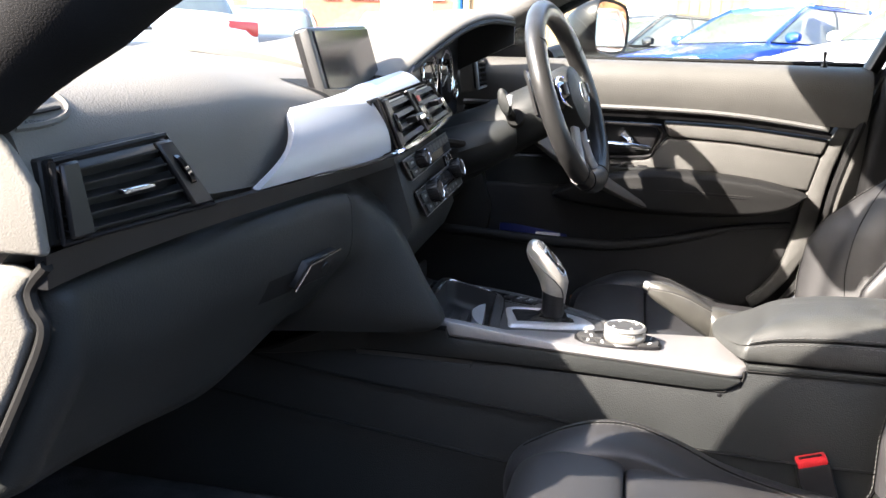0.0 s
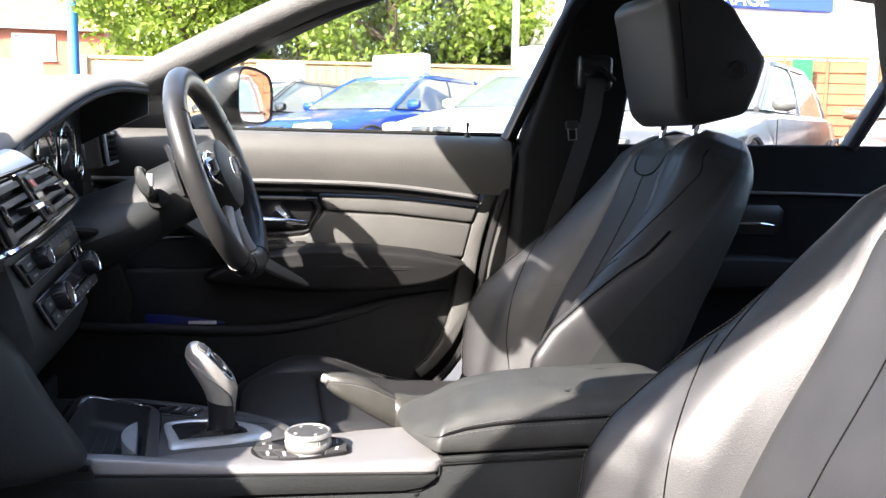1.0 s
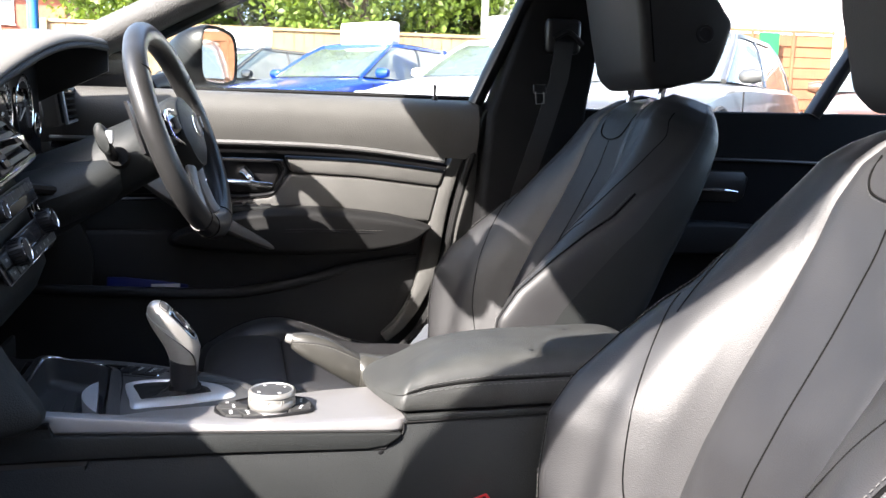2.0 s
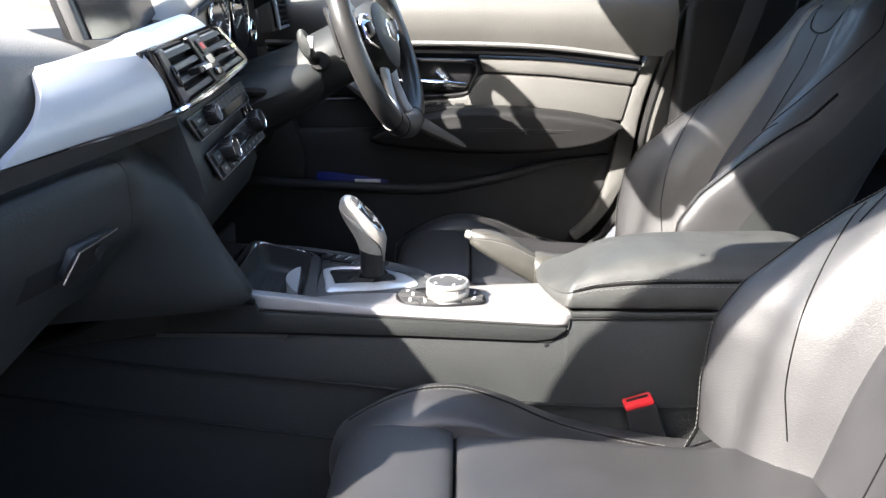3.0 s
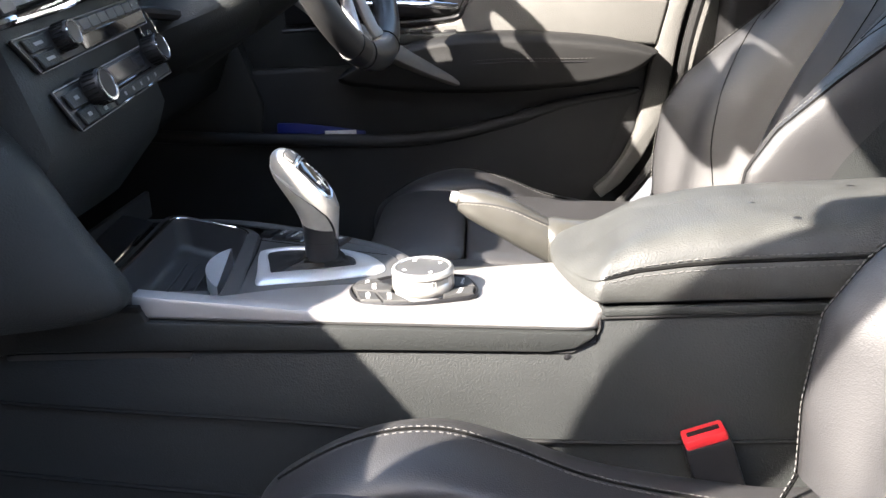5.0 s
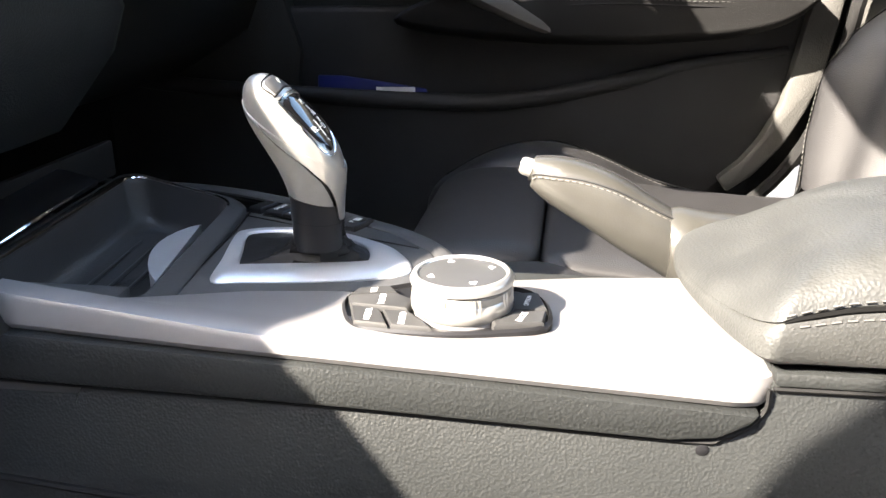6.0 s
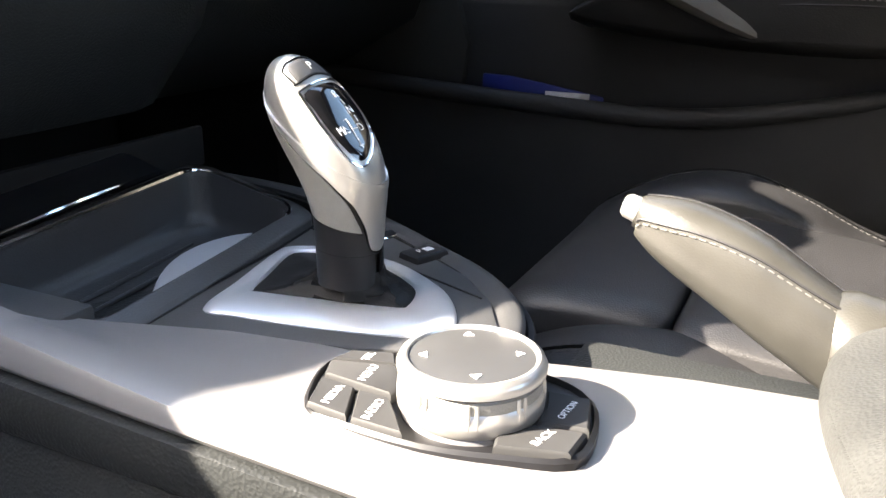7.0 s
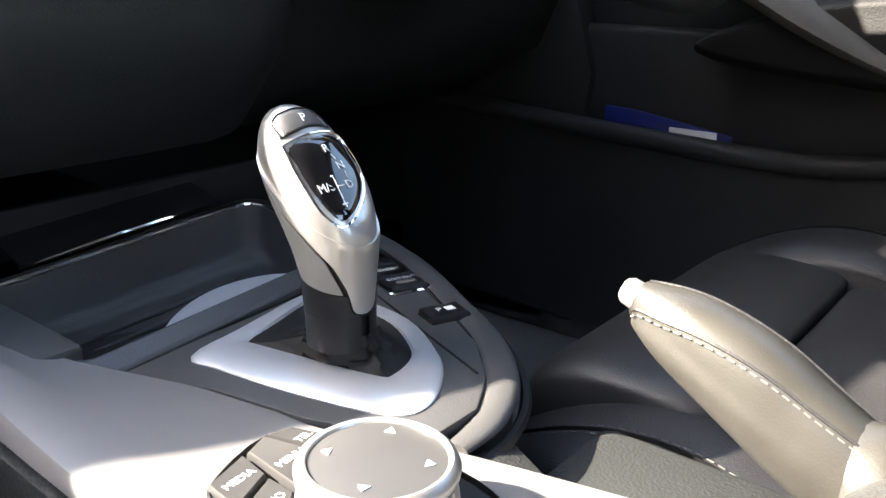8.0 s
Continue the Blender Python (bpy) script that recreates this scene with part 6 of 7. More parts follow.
def build_seat(dx, yc, dz, inner, label):
    """inner: +1 or -1, the side of the console in y."""
    seat = thing("car_seat", label, "seat", (0.2 + dx, yc, 0.24), group="front seats")
    off = Vector((dx, yc, dz))
    US = [-0.06, 0.0, 0.08, 0.135, 0.21, 0.267, 0.31, 0.40, 0.45, 0.50, 0.525, 0.55, 0.575]
    CREST = [0.065, 0.080, 0.097, 0.100, 0.084, 0.066, 0.051, 0.021, 0.008, 0.0, -0.012, -0.030, -0.064]
    OUTER = [0.098, 0.122, 0.144, 0.134, 0.098, 0.066, 0.036, -0.002, -0.022, -0.042, -0.054, -0.066, -0.085]
    WID = [0.235, 0.245, 0.250, 0.250, 0.250, 0.249, 0.247, 0.238, 0.226, 0.204, 0.184, 0.156, 0.115]
    THK = [0.090, 0.090, 0.092, 0.095, 0.100, 0.100, 0.102, 0.106, 0.110, 0.116, 0.118, 0.118, 0.116]
    FIELD = [0.000, 0.004, 0.012, 0.014, 0.010, 0.004, 0.0, -0.004, 0.0, -0.004, -0.014, -0.032, -0.068]

    def prof(u):
        cr, o, w, t, c = (float(np.interp(u, US, col)) for col in (CREST, OUTER, WID, THK, FIELD))
        k = w / 0.25
        return [(0, c), (0.05 * k, c + 0.002), (0.098 * k, c + 0.008), (0.122 * k, c * 0.5 + 0.008 + 0.42 * cr), (0.148 * k, 0.84 * cr + 0.004), (0.174 * k, cr + 0.004), (0.202 * k, (cr + o) / 2 + 0.008), (0.228 * k, o), (0.244 * k, o - 0.014),
                (w, 0.65 * o - 0.35 * t), (w - 0.003, 0.3 * o - 0.7 * t), (w - 0.03, -t), (0.08, -t - 0.005), (0, -t - 0.006)]

    def place(u, y, d):
        return BASE + off + BU * u + BN * d + Vector((0, y, 0))

    def line(u, s, i0, i1, n=4):
        pts = prof(u)
        sm = smooth_line([(a, b, 0) for a, b in pts], n)
        return [place(u, s * p.x, p.y) for p in sm[i0 * n:i1 * n + 1]]
    us = list(np.linspace(-0.06, 0.48, 44)) + list(np.linspace(0.486, 0.575, 18))
    # centre panel
    rows = []
    for u in us:
        left, right = line(u, -1, 0, 2), line(u, 1, 0, 2)
        row = list(reversed(left)) + right[1:]
        row[0] = row[0] - BN * 0.006
        row[-1] = row[-1] - BN * 0.006
        rows.append([Vector(p) for p in row])
    bm = loft(rows, cap=False, closed=False)
    trees = [BVHTree.FromBMesh(bm)]
    part("centre_panel", bm, LEATHER, seat, "smooth leather centre panel")
    for s in (-1, 1):
        bm = loft([(lambda r: [r[0] - BN * 0.006] + r[1:])([Vector(p) for p in line(u, s, 2, 9)]) for u in us], cap=False, closed=False)
        t = BVHTree.FromBMesh(bm)
        bol = part("back_bolster", bm, LEATHER, seat, "raised leather side bolster")
        trees.append(t)
        # outer seam with double stitching, and the inner panel seam
        ul = list(np.linspace(-0.10, 0.36, 50))
        seam = [place(u, s * (prof(u)[7][0] + 0.004), prof(u)[7][1] - 0.002) for u in ul]
        seam = [p + (BN * 0.3 + Vector((0, s, 0))).normalized() * 0.0012 for p in seam]
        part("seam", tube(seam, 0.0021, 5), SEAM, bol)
        for d in (0.0045, -0.0045):
            part("stitching", stitches([p + BN * d + Vector((0, -s * d * 0.8, 0)) for p in seam], 0.0042, 0.0026, 0.0006), STITCH, bol)
        for us_, ss_ in (((0.0, 0.05, 0.14, 0.22, 0.285), (0.118, 0.134, 0.150, 0.174, 0.200)), ((0.285, 0.270, 0.255), (0.200, 0.220, 0.238)), ((0.262, 0.32, 0.40, 0.47, 0.525), (0.176, 0.186, 0.192, 0.186, 0.150)))[::2 if s == inner else 1]:
            grid = [(float(np.interp(f, np.linspace(0, 1, len(us_)), us_)), float(np.interp(f, np.linspace(0, 1, len(us_)), ss_))) for f in np.linspace(0, 1, 24)]
            q0 = onto([t], [place(u, s * y, 0.30) for u, y in grid], -BN, 0.0002)
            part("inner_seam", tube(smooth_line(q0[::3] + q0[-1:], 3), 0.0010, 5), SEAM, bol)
    part("shell", loft([[Vector(p) for p in (line(u, 1, 9, 13) + list(reversed(line(u, -1, 9, 13)))[1:])] for u in us], cap=False, closed=False), DASH_DARK, seat, "black back shell")
    top = [place(0.575, p.x, p.y) for p in smooth_line([(a, b, 0) for a, b in prof(0.575)], 4)]
    topl = [place(0.575, -p.x, p.y) for p in smooth_line([(a, b, 0) for a, b in prof(0.575)], 4)]
    bm = bmesh.new()
    ring = [bm.verts.new(p) for p in top[:-1] + list(reversed(topl))[:-1]]
    bm.faces.new(ring)
    part("top_cover", bm, LEATHER, seat)
    # vertical flutes and the rounded tab at the top of the panel
    for y0, y1 in ((0.004, 0.0),):
        pts = onto(trees[:1], [place(u, y0 + (y1 - y0) * f * f, 0.2) for f, u in zip(np.linspace(0, 1, 30), np.linspace(-0.02, 0.455, 30))], -BN, 0.0004)
        part("panel_seam", tube(pts, 0.0011, 5), SEAM, seat)
    pts = onto(trees[:1], [place(u, y, 0.2) for y, u in ((-0.058, 0.512), (-0.056, 0.487), (-0.045, 0.468), (-0.022, 0.460), (0.0, 0.458), (0.022, 0.460), (0.045, 0.468), (0.056, 0.487), (0.058, 0.512))], -BN, 0.0006)
    part("tab_seam", tube(smooth_line(pts, 4), 0.0015, 5), SEAM, seat)
    part("tab_stitching", stitches([p - BU * 0.0035 for p in smooth_line(pts, 4)], 0.0036, 0.0024, 0.0005), STITCH, seat)

    # cushion: thigh rest, seat field and bolsters
    def sh(pts):
        return [(a + dx, b + dz) for a, b in pts]
    part("thigh_rest", puff(sh([(-0.125, 0.415), (-0.118, 0.452), (-0.085, 0.474), (-0.03, 0.479), (0.012, 0.474), (0.018, 0.455), (0.015, 0.38), (-0.10, 0.37)]), "y", yc - 0.165, yc + 0.165, 0.03, inset=0.5), LEATHER, seat, "leather thigh rest")
    part("seat_field", puff(sh([(0.022, 0.44), (0.028, 0.468), (0.10, 0.464), (0.25, 0.450), (0.45, 0.440), (0.50, 0.40), (0.45, 0.35), (0.05, 0.36)]), "y", yc - 0.165, yc + 0.165, 0.03, inset=0.4), LEATHER, seat, "leather seat field")
    cb = [(-0.140, 0.425), (-0.095, 0.465), (-0.035, 0.492), (0.025, 0.497), (0.085, 0.478), (0.17, 0.442), (0.32, 0.410), (0.44, 0.40), (0.45, 0.32), (0.0, 0.30), (-0.12, 0.36)]
    for s in (-1, 1):
        cb_low = 0.030 if (s == inner and inner < 0) else 0.0
        bm = puff(sh([(a, b - cb_low if b > 0.37 else b) for a, b in cb]), "y", yc + s * 0.252, yc + s * 0.140, 0.045, inset=0.42)
        t = [BVHTree.FromBMesh(bm)]
        cbp = part("cushion_bolster", bm, LEATHER, seat, "leather cushion bolster")
        pts = onto(t, [(x + dx, yc + s * 0.212, 0.8) for x in np.linspace(-0.12, 0.30, 36)], (0, 0, -1), 0.0006)
        part("seam", tube(pts, 0.0016, 5), SEAM, cbp)
        for d in (0.005, -0.005):
            pts = onto(t, [(x + dx, yc + s * 0.212 + d, 0.8) for x in np.linspace(-0.12, 0.30, 36)], (0, 0, -1), 0.0004)
            part("stitching", stitches(pts, 0.0042, 0.0026, 0.0006), STITCH, cbp)
    part("seat_base", rbox((-0.08 + dx, yc - 0.22, 0.24), (0.48 + dx, yc + 0.22, 0.36 + dz), 0.02, 2), DASH_DARK, seat)
    # headrest on two posts
    hr = prism(sh([(0.602, 1.195), (0.610, 1.170), (0.6275, 1.085), (0.644, 0.995), (0.664, 0.974), (0.700, 0.974), (0.785, 0.996), (0.797, 1.040), (0.812, 1.093), (0.738, 1.186), (0.68, 1.215), (0.625, 1.218)]), "y", yc - 0.116, yc + 0.116, 0.016, 4)
    for v in hr.verts:
        v.co.y = yc + (v.co.y - yc) * (1 - 0.16 * min(1.0, max(0.0, (1.06 + dz - v.co.z) / 0.08)) ** 1.5)
    head = part("headrest", hr, LEATHER, seat, "angular leather headrest")
    part("headrest_button", lathe([(0.017, 0.0), (0.016, 0.002), (0.012, 0.002), (0.011, 0.0005)], (0.752 + dx, yc - 0.1163, 1.072 + dz), (0, -1, 0), 28), SATIN_BLACK, head)
    part("headrest_seam", tube([(0.632 + dx, yc - 0.1163, 1.185 + dz), (0.648 + dx, yc - 0.1163, 1.08 + dz), (0.660 + dx, yc - 0.110, 1.02 + dz)], 0.0013, 5), SEAM, head)
    for s in (-1, 1):
        post = part("headrest_post", tube([(0.690 + dx, yc + s * 0.065, 0.90 + dz), (0.705 + dx, yc + s * 0.065, 0.985 + dz)], 0.0065, 12), CHROME, head, "chrome post")
        part("post_collar", lathe([(0.016, 0.932), (0.015, 0.944), (0.009, 0.945)], (0.694 + dx, yc + s * 0.065, dz), n=20), SATIN_BLACK, head)
    return seat


build_seat(0.0, 0.37, 0.0, -1, "black leather driver sports seat with stitched bolsters")
build_seat(-0.025, -0.405, -0.045, 1, "black leather passenger sports seat with sunlit backrest")

# ---------- belt buckle ----------
buckle = thing("belt_buckle", "black seat belt buckle with red release button", "belt buckle", (0.27, -0.14, 0.30))
BM = Matrix.Translation((0.268, -0.140, 0.330)) @ Matrix.Rotation(radians(-18), 4, 'Y')
part("case", rbox((-0.022, -0.013, -0.05), (0.022, 0.013, 0.080), 0.004, 2, BM), SATIN_BLACK, buckle)
part("red_button", rbox((-0.020, -0.0115, 0.078), (0.020, 0.0115, 0.089), 0.003, 2, BM), RED, buckle, "red release button")
part("slot", rbox((-0.015, -0.004, 0.0885), (0.015, 0.002, 0.0898), 0.0, 1, BM), RUBBER, buckle)
part("case_mark", rbox((-0.016, -0.0137, 0.012), (0.018, -0.0128, 0.0135), 0.0, 1, BM), DASH, buckle)

# floor mats and pedals' side
single("floor_mat", rbox((-0.80, -0.62, 0.236), (-0.12, -0.17, 0.248), 0.004), CARPET, "black carpet mat in the passenger footwell", "mat", base=(-0.4, -0.4, 0.236))
MAT_GREY = material("mat_grey", (0.20, 0.20, 0.20), 0.8, grain=0.4, grain_size=0.004, vary=0.08, vary_size=0.1)
single("floor_mat", rbox((-0.60, 0.24, 0.236), (-0.08, 0.698, 0.246), 0.004), MAT_GREY, "grey protective mat in the driver footwell", "mat", base=(-0.4, 0.45, 0.236))

# ---------- unseen rear view mirror and shade pod ---
# Both stay out of view; placed to cast shade on the driver seat.
rear_mirror = thing("rear_view_mirror", "unseen black rear view mirror set to shade the driver seat", "mirror", (-0.19, -0.03, 1.18))
MB = Matrix.Translation((-0.226, 0.010, 1.182)) @ Matrix.Rotation(radians(7), 4, 'X') @ Matrix.Rotation(radians(-8), 4, "Z") @ Matrix.Rotation(radians(8), 4, "Y")


def mirror_oval(k, d):
    return [MB @ Vector((d, 0.125 * k * abs(math.cos(a)) ** 0.55 * (1 if math.cos(a) > 0 else -1), 0.066 * k * abs(math.sin(a)) ** 0.55 * (1 if math.sin(a) > 0 else -1))) for a in [2 * math.pi * i / 40 for i in range(40)]]


shell = part("housing", loft([mirror_oval(0.94, 0.010), mirror_oval(1.0, 0.006), mirror_oval(1.0, -0.010), mirror_oval(0.86, -0.026), mirror_oval(0.5, -0.034)]), SATIN_BLACK, rear_mirror, "black mirror shell")
part("mirror_glass", loft([mirror_oval(0.92, 0.0102), mirror_oval(0.92, 0.0125)]), GLOSS_BLACK, rear_mirror, "dark tinted mirror glass")
part("shade_pod", loft([[Vector((x, -0.118 + hw * abs(math.cos(a)) ** 0.6 * (1 if math.cos(a) > 0 else -1), z + hx * 0.35 * abs(math.sin(a)) ** 0.6 * (1 if math.sin(a) > 0 else -1))) + Vector((hx * math.sin(a), 0, 0)) for a in [2 * math.pi * k / 28 for k in range(28)]] for x, z, hw, hx in ((-0.246, 1.195, 0.060, 0.012), (-0.246, 1.215, 0.074, 0.020), (-0.236, 1.255, 0.080, 0.026), (-0.215, 1.300, 0.082, 0.030))]), SATIN_BLACK, rear_mirror, "unseen black pod added to shade the driver seat")

# ---------- unseen visor-shaped sun blocker ---
# Out of view; added and bent only to give the cabin's shadow edges.
def sun_block_ring(f):
    y = -0.56 + 0.44 * f
    drop = float(np.interp(y, [-0.56, -0.47, -0.39, -0.23, -0.12], [0.075, 0.040, 0.0, -0.010, -0.012]))
    e = math.sqrt(max(0.0, 1 - (2 * f - 1) ** 8))
    return [Vector((-0.135 + 0.075 * e * math.cos(a), y, 1.290 - drop + 0.016 * e * math.sin(a) + 0.10 * 0.075 * math.cos(a))) for a in [2 * math.pi * k / 20 for k in range(20)]]


visor = thing("unseen_sun_blocker", "unseen grey visor-shaped pad added to block sun", "sun visor", (-0.13, -0.34, 1.28))
part("pad", loft([sun_block_ring(0.01 + 0.98 * k / 24) for k in range(25)]), FABRIC_GREY, visor)
part("hinge", tube([(-0.195, -0.50, 1.262), (-0.200, -0.30, 1.292), (-0.200, -0.14, 1.296)], 0.006, 8, smooth=3), SATIN_BLACK, visor, "dark rod on the unseen visor shape")

# ---------- door mirror ----------
MIRROR = material("mirror_silver", (0.92, 0.92, 0.92), 0.02, metal=1.0, vary=0.0, rough_vary=0.0)
mirror = thing("door_mirror", "dark door mirror housing outside the window", "mirror", (-0.20, 0.80, 0.98))
MN = Vector((0.88, -0.45, 0.14)).normalized()
MS = Vector((0.39, 0.92, 0.0))
MO = smooth_line([(-0.075, -0.045, 0), (-0.080, 0.0, 0), (-0.072, 0.045, 0), (-0.04, 0.058, 0), (0.04, 0.056, 0), (0.085, 0.04, 0), (0.092, -0.02, 0), (0.07, -0.052, 0), (-0.04, -0.058, 0)], 4, True)


def mirror_ring(k, d):
    return [Vector((-0.105, 0.875, 1.034)) + MS * (p.x * k) + Vector((0, 0, p.y * k)) + MN * d for p in MO]


part("housing", loft([mirror_ring(1.02, 0.0), mirror_ring(1.10, 0.006), mirror_ring(1.14, -0.004), mirror_ring(1.10, -0.05), mirror_ring(0.80, -0.09), mirror_ring(0.4, -0.105)]), SATIN_BLACK, mirror, "black mirror shell")
part("mirror_glass", loft([mirror_ring(0.99, 0.001), mirror_ring(0.99, 0.003)]), MIRROR, mirror, "mirror glass")
part("mirror_foot", tube([(-0.24, 0.745, 0.955), (-0.20, 0.79, 0.975), (-0.18, 0.83, 0.99)], [0.025, 0.02, 0.02], 10), SATIN_BLACK, mirror)
single("mirror_sail", prism([(-0.44, 0.95), (-0.30, 1.025), (-0.25, 0.955)], "y", 0.715, 0.745, 0.003), SATIN_BLACK, "black mirror sail panel in the window corner", "panel", kind="structure")
# ---------- outside: the car lot ----------
PAINT_BLUE = material("blue_car_paint", (0.01, 0.06, 0.42), 0.25, metal=0.3, coat=0.8, vary=0.04)
PAINT_BLACK = material("black_car_paint", (0.02, 0.022, 0.025), 0.2, coat=0.8, vary=0.04)
PAINT_WHITE = material("white_car_paint", (0.62, 0.62, 0.62), 0.3, coat=0.6, vary=0.02)
PAINT_GREY = material("grey_car_paint", (0.085, 0.088, 0.085), 0.35, metal=0.4, coat=0.4, vary=0.03)
PAINT_BROWN = material("brown_car_paint", (0.10, 0.05, 0.03), 0.3, coat=0.6, vary=0.03)
CAR_GLASS = material("car_glass", (0.10, 0.12, 0.12), 0.06, coat=0.8, vary=0.1, rough_vary=0.02)
TYRE = material("tyre_rubber", (0.02, 0.02, 0.02), 0.85)
LAMP = material("lamp_glass", (0.75, 0.78, 0.80), 0.15, vary=0.05, coat=0.6)
TAIL = material("tail_lamp", (0.45, 0.02, 0.02), 0.2, vary=0.05)


def build_car(paint, label, front, way, sign=True, kind="saloon"):
    """front: middle of the nose on the plan; way: the direction that the car faces."""
    f = Vector((way[0], way[1], 0)).normalized()
    l = Vector((-f.y, f.x, 0))
    nose = Vector((front[0], front[1], ground_height(front[1] + 2)))

    def at(d, y, z):
        """d: metres behind the nose."""
        return nose - f * d + l * y + Vector((0, 0, z))
    mid = at(2.2, 0, 0)
    car = thing("parked_car", label, "car", tuple(mid), group="parked cars")
    st = [(0.0, 0.62, 0.45, 0.60), (0.10, 0.74, 0.28, 0.70), (0.45, 0.84, 0.22, 0.76), (0.95, 0.87, 0.20, 0.86), (1.35, 0.88, 0.20, 0.92), (1.75, 0.89, 0.20, 0.95), (2.6, 0.90, 0.20, 0.96), (3.5, 0.89, 0.20, 0.98), (4.05, 0.85, 0.25, 0.97), (4.30, 0.78, 0.30, 0.90), (4.40, 0.68, 0.42, 0.78)]
    rings = []
    for d, w, z0, z1 in st:
        half = [(0.0, z1 + 0.012), (w * 0.55, z1 + 0.008), (w * 0.84, z1 - 0.01), (w * 0.96, z1 - 0.08), (w, z1 - 0.25), (w * 0.985, (z0 + z1) / 2 - 0.08), (w * 0.96, z0 + 0.08), (w * 0.88, z0)]
        rings.append([at(d, y, z) for y, z in half] + [at(d, -y, z) for y, z in reversed(half)][:-1])
    part("body", loft(rings), paint, car, "car body")
    # cabin glass and roof
    gl = []
    for z, a, b, w in ((0.93, 1.30, 4.05, 0.79), (1.10, 1.60, 3.95, 0.745), (1.27, 1.92, 3.75, 0.69), (1.385, 2.18, 3.55, 0.62), (1.41, 2.40, 3.40, 0.52)):
        pts = []
        for k in range(36):
            t = 2 * math.pi * k / 36
            c, s = math.cos(t), math.sin(t)
            pts.append(at((a + b) / 2 - (b - a) / 2 * abs(c) ** 0.25 * (1 if c > 0 else -1), w * abs(s) ** 0.25 * (1 if s > 0 else -1), z))
        gl.append(pts)
    part("cabin_glass", loft(gl), CAR_GLASS, car, "reflective car windows")
    part("roof", loft([[at(2.85 - 0.70 * k * abs(math.cos(t)) ** 0.3 * (1 if math.cos(t) > 0 else -1), 0.645 * k * abs(math.sin(t)) ** 0.3 * (1 if math.sin(t) > 0 else -1), z) for t in [2 * math.pi * i / 36 for i in range(36)]] for z, k in ((1.36, 1.01), (1.395, 1.0), (1.425, 0.85), (1.435, 0.5))]), paint, car)
    for s in (-1, 1):
        part("windscreen_pillar", tube([at(1.414, s * 0.728, 0.93), at(1.698, s * 0.687, 1.10), at(1.996, s * 0.637, 1.27), at(2.237, s * 0.575, 1.385)], 0.026, 8), paint, car)
        part("middle_pillar", tube([at(2.62, s * 0.775, 0.93), at(2.65, s * 0.728, 1.10), at(2.68, s * 0.673, 1.27), at(2.70, s * 0.61, 1.38)], 0.028, 8), PAINT_BLACK, car)
        part("rear_pillar", tube([at(3.92, s * 0.715, 0.93), at(3.83, s * 0.675, 1.10), at(3.65, s * 0.625, 1.27), at(3.48, s * 0.565, 1.38)], 0.05, 8), paint, car)
        part("door_line", tube([at(1.45, s * 0.893, 0.45), at(1.45, s * 0.893, 0.85)], 0.006, 5), RUBBER, car)
        mr = part("wing_mirror", loft([[at(1.62 + 0.05 * c * k, s * (0.80 + off), 0.985 + 0.065 * sn * k) for c, sn in [(math.cos(2 * math.pi * i / 14), math.sin(2 * math.pi * i / 14)) for i in range(14)]] for off, k in ((0.0, 0.4), (0.03, 0.9), (0.12, 1.0), (0.19, 0.7))]), paint, car)
        part("headlamp", loft([[at(d, s * (y + 0.17 * u), z + 0.06 * v) for u, v in ((-1, -0.5), (-0.6, 0.7), (0.6, 1.0), (1, 0.6), (0.9, -0.7), (-0.2, -1))] for d, y, z in ((0.04, 0.50, 0.645), (0.26, 0.60, 0.665))]), LAMP, car, "clear headlamp")
        part("kidney_grille", rbox((-0.02, -0.105, -0.055), (0.06, 0.105, 0.055), 0.02, 3, Matrix.Translation(at(0.02, s * 0.13, 0.615)) @ f.to_track_quat("X", "Z").to_matrix().to_4x4()), PAINT_BLACK, car, "black grille")
        part("tail_lamp", rbox((-0.05, -0.16, -0.07), (0.05, 0.16, 0.07), 0.02, 2, Matrix.Translation(at(4.32, s * 0.58, 0.82)) @ f.to_track_quat("X", "Z").to_matrix().to_4x4()), TAIL, car)
        for d in (0.82, 3.62):
            wh = part("wheel", lathe([(0.315, -0.11), (0.325, -0.08), (0.325, 0.08), (0.315, 0.11), (0.22, 0.115), (0.20, 0.09)], at(d, s * 0.80, 0.325), l * s, 28), TYRE, car)
            part("rim", lathe([(0.215, 0.10), (0.20, 0.112), (0.06, 0.10), (0.02, 0.105)], at(d, s * 0.80, 0.325), l * s, 20), SILVER, wh, "alloy rim")
            part("wheel_arch", tube([at(d + 0.37 * math.cos(a), s * 0.888, 0.33 + 0.37 * math.sin(a)) for a in [math.pi * k / 12 for k in range(13)]], 0.022, 6), TYRE, car)
    part("number_plate", rbox((-0.01, -0.26, -0.055), (0.01, 0.26, 0.055), 0.004, 1, Matrix.Translation(at(-0.005, 0, 0.42)) @ f.to_track_quat("X", "Z").to_matrix().to_4x4()), WHITE, car)
    if sign:
        board = thing("roof_sign", "white price board on a parked car roof", "sign", tuple(at(2.5, 0, 1.43)), group="price boards")
        part("board", rbox((-0.10, -0.45, 0.0), (0.10, 0.45, 0.29), 0.04, 3, Matrix.Translation(at(2.5, 0, 1.43)) @ f.to_track_quat("X", "Z").to_matrix().to_4x4()), WHITE, board)
    return car


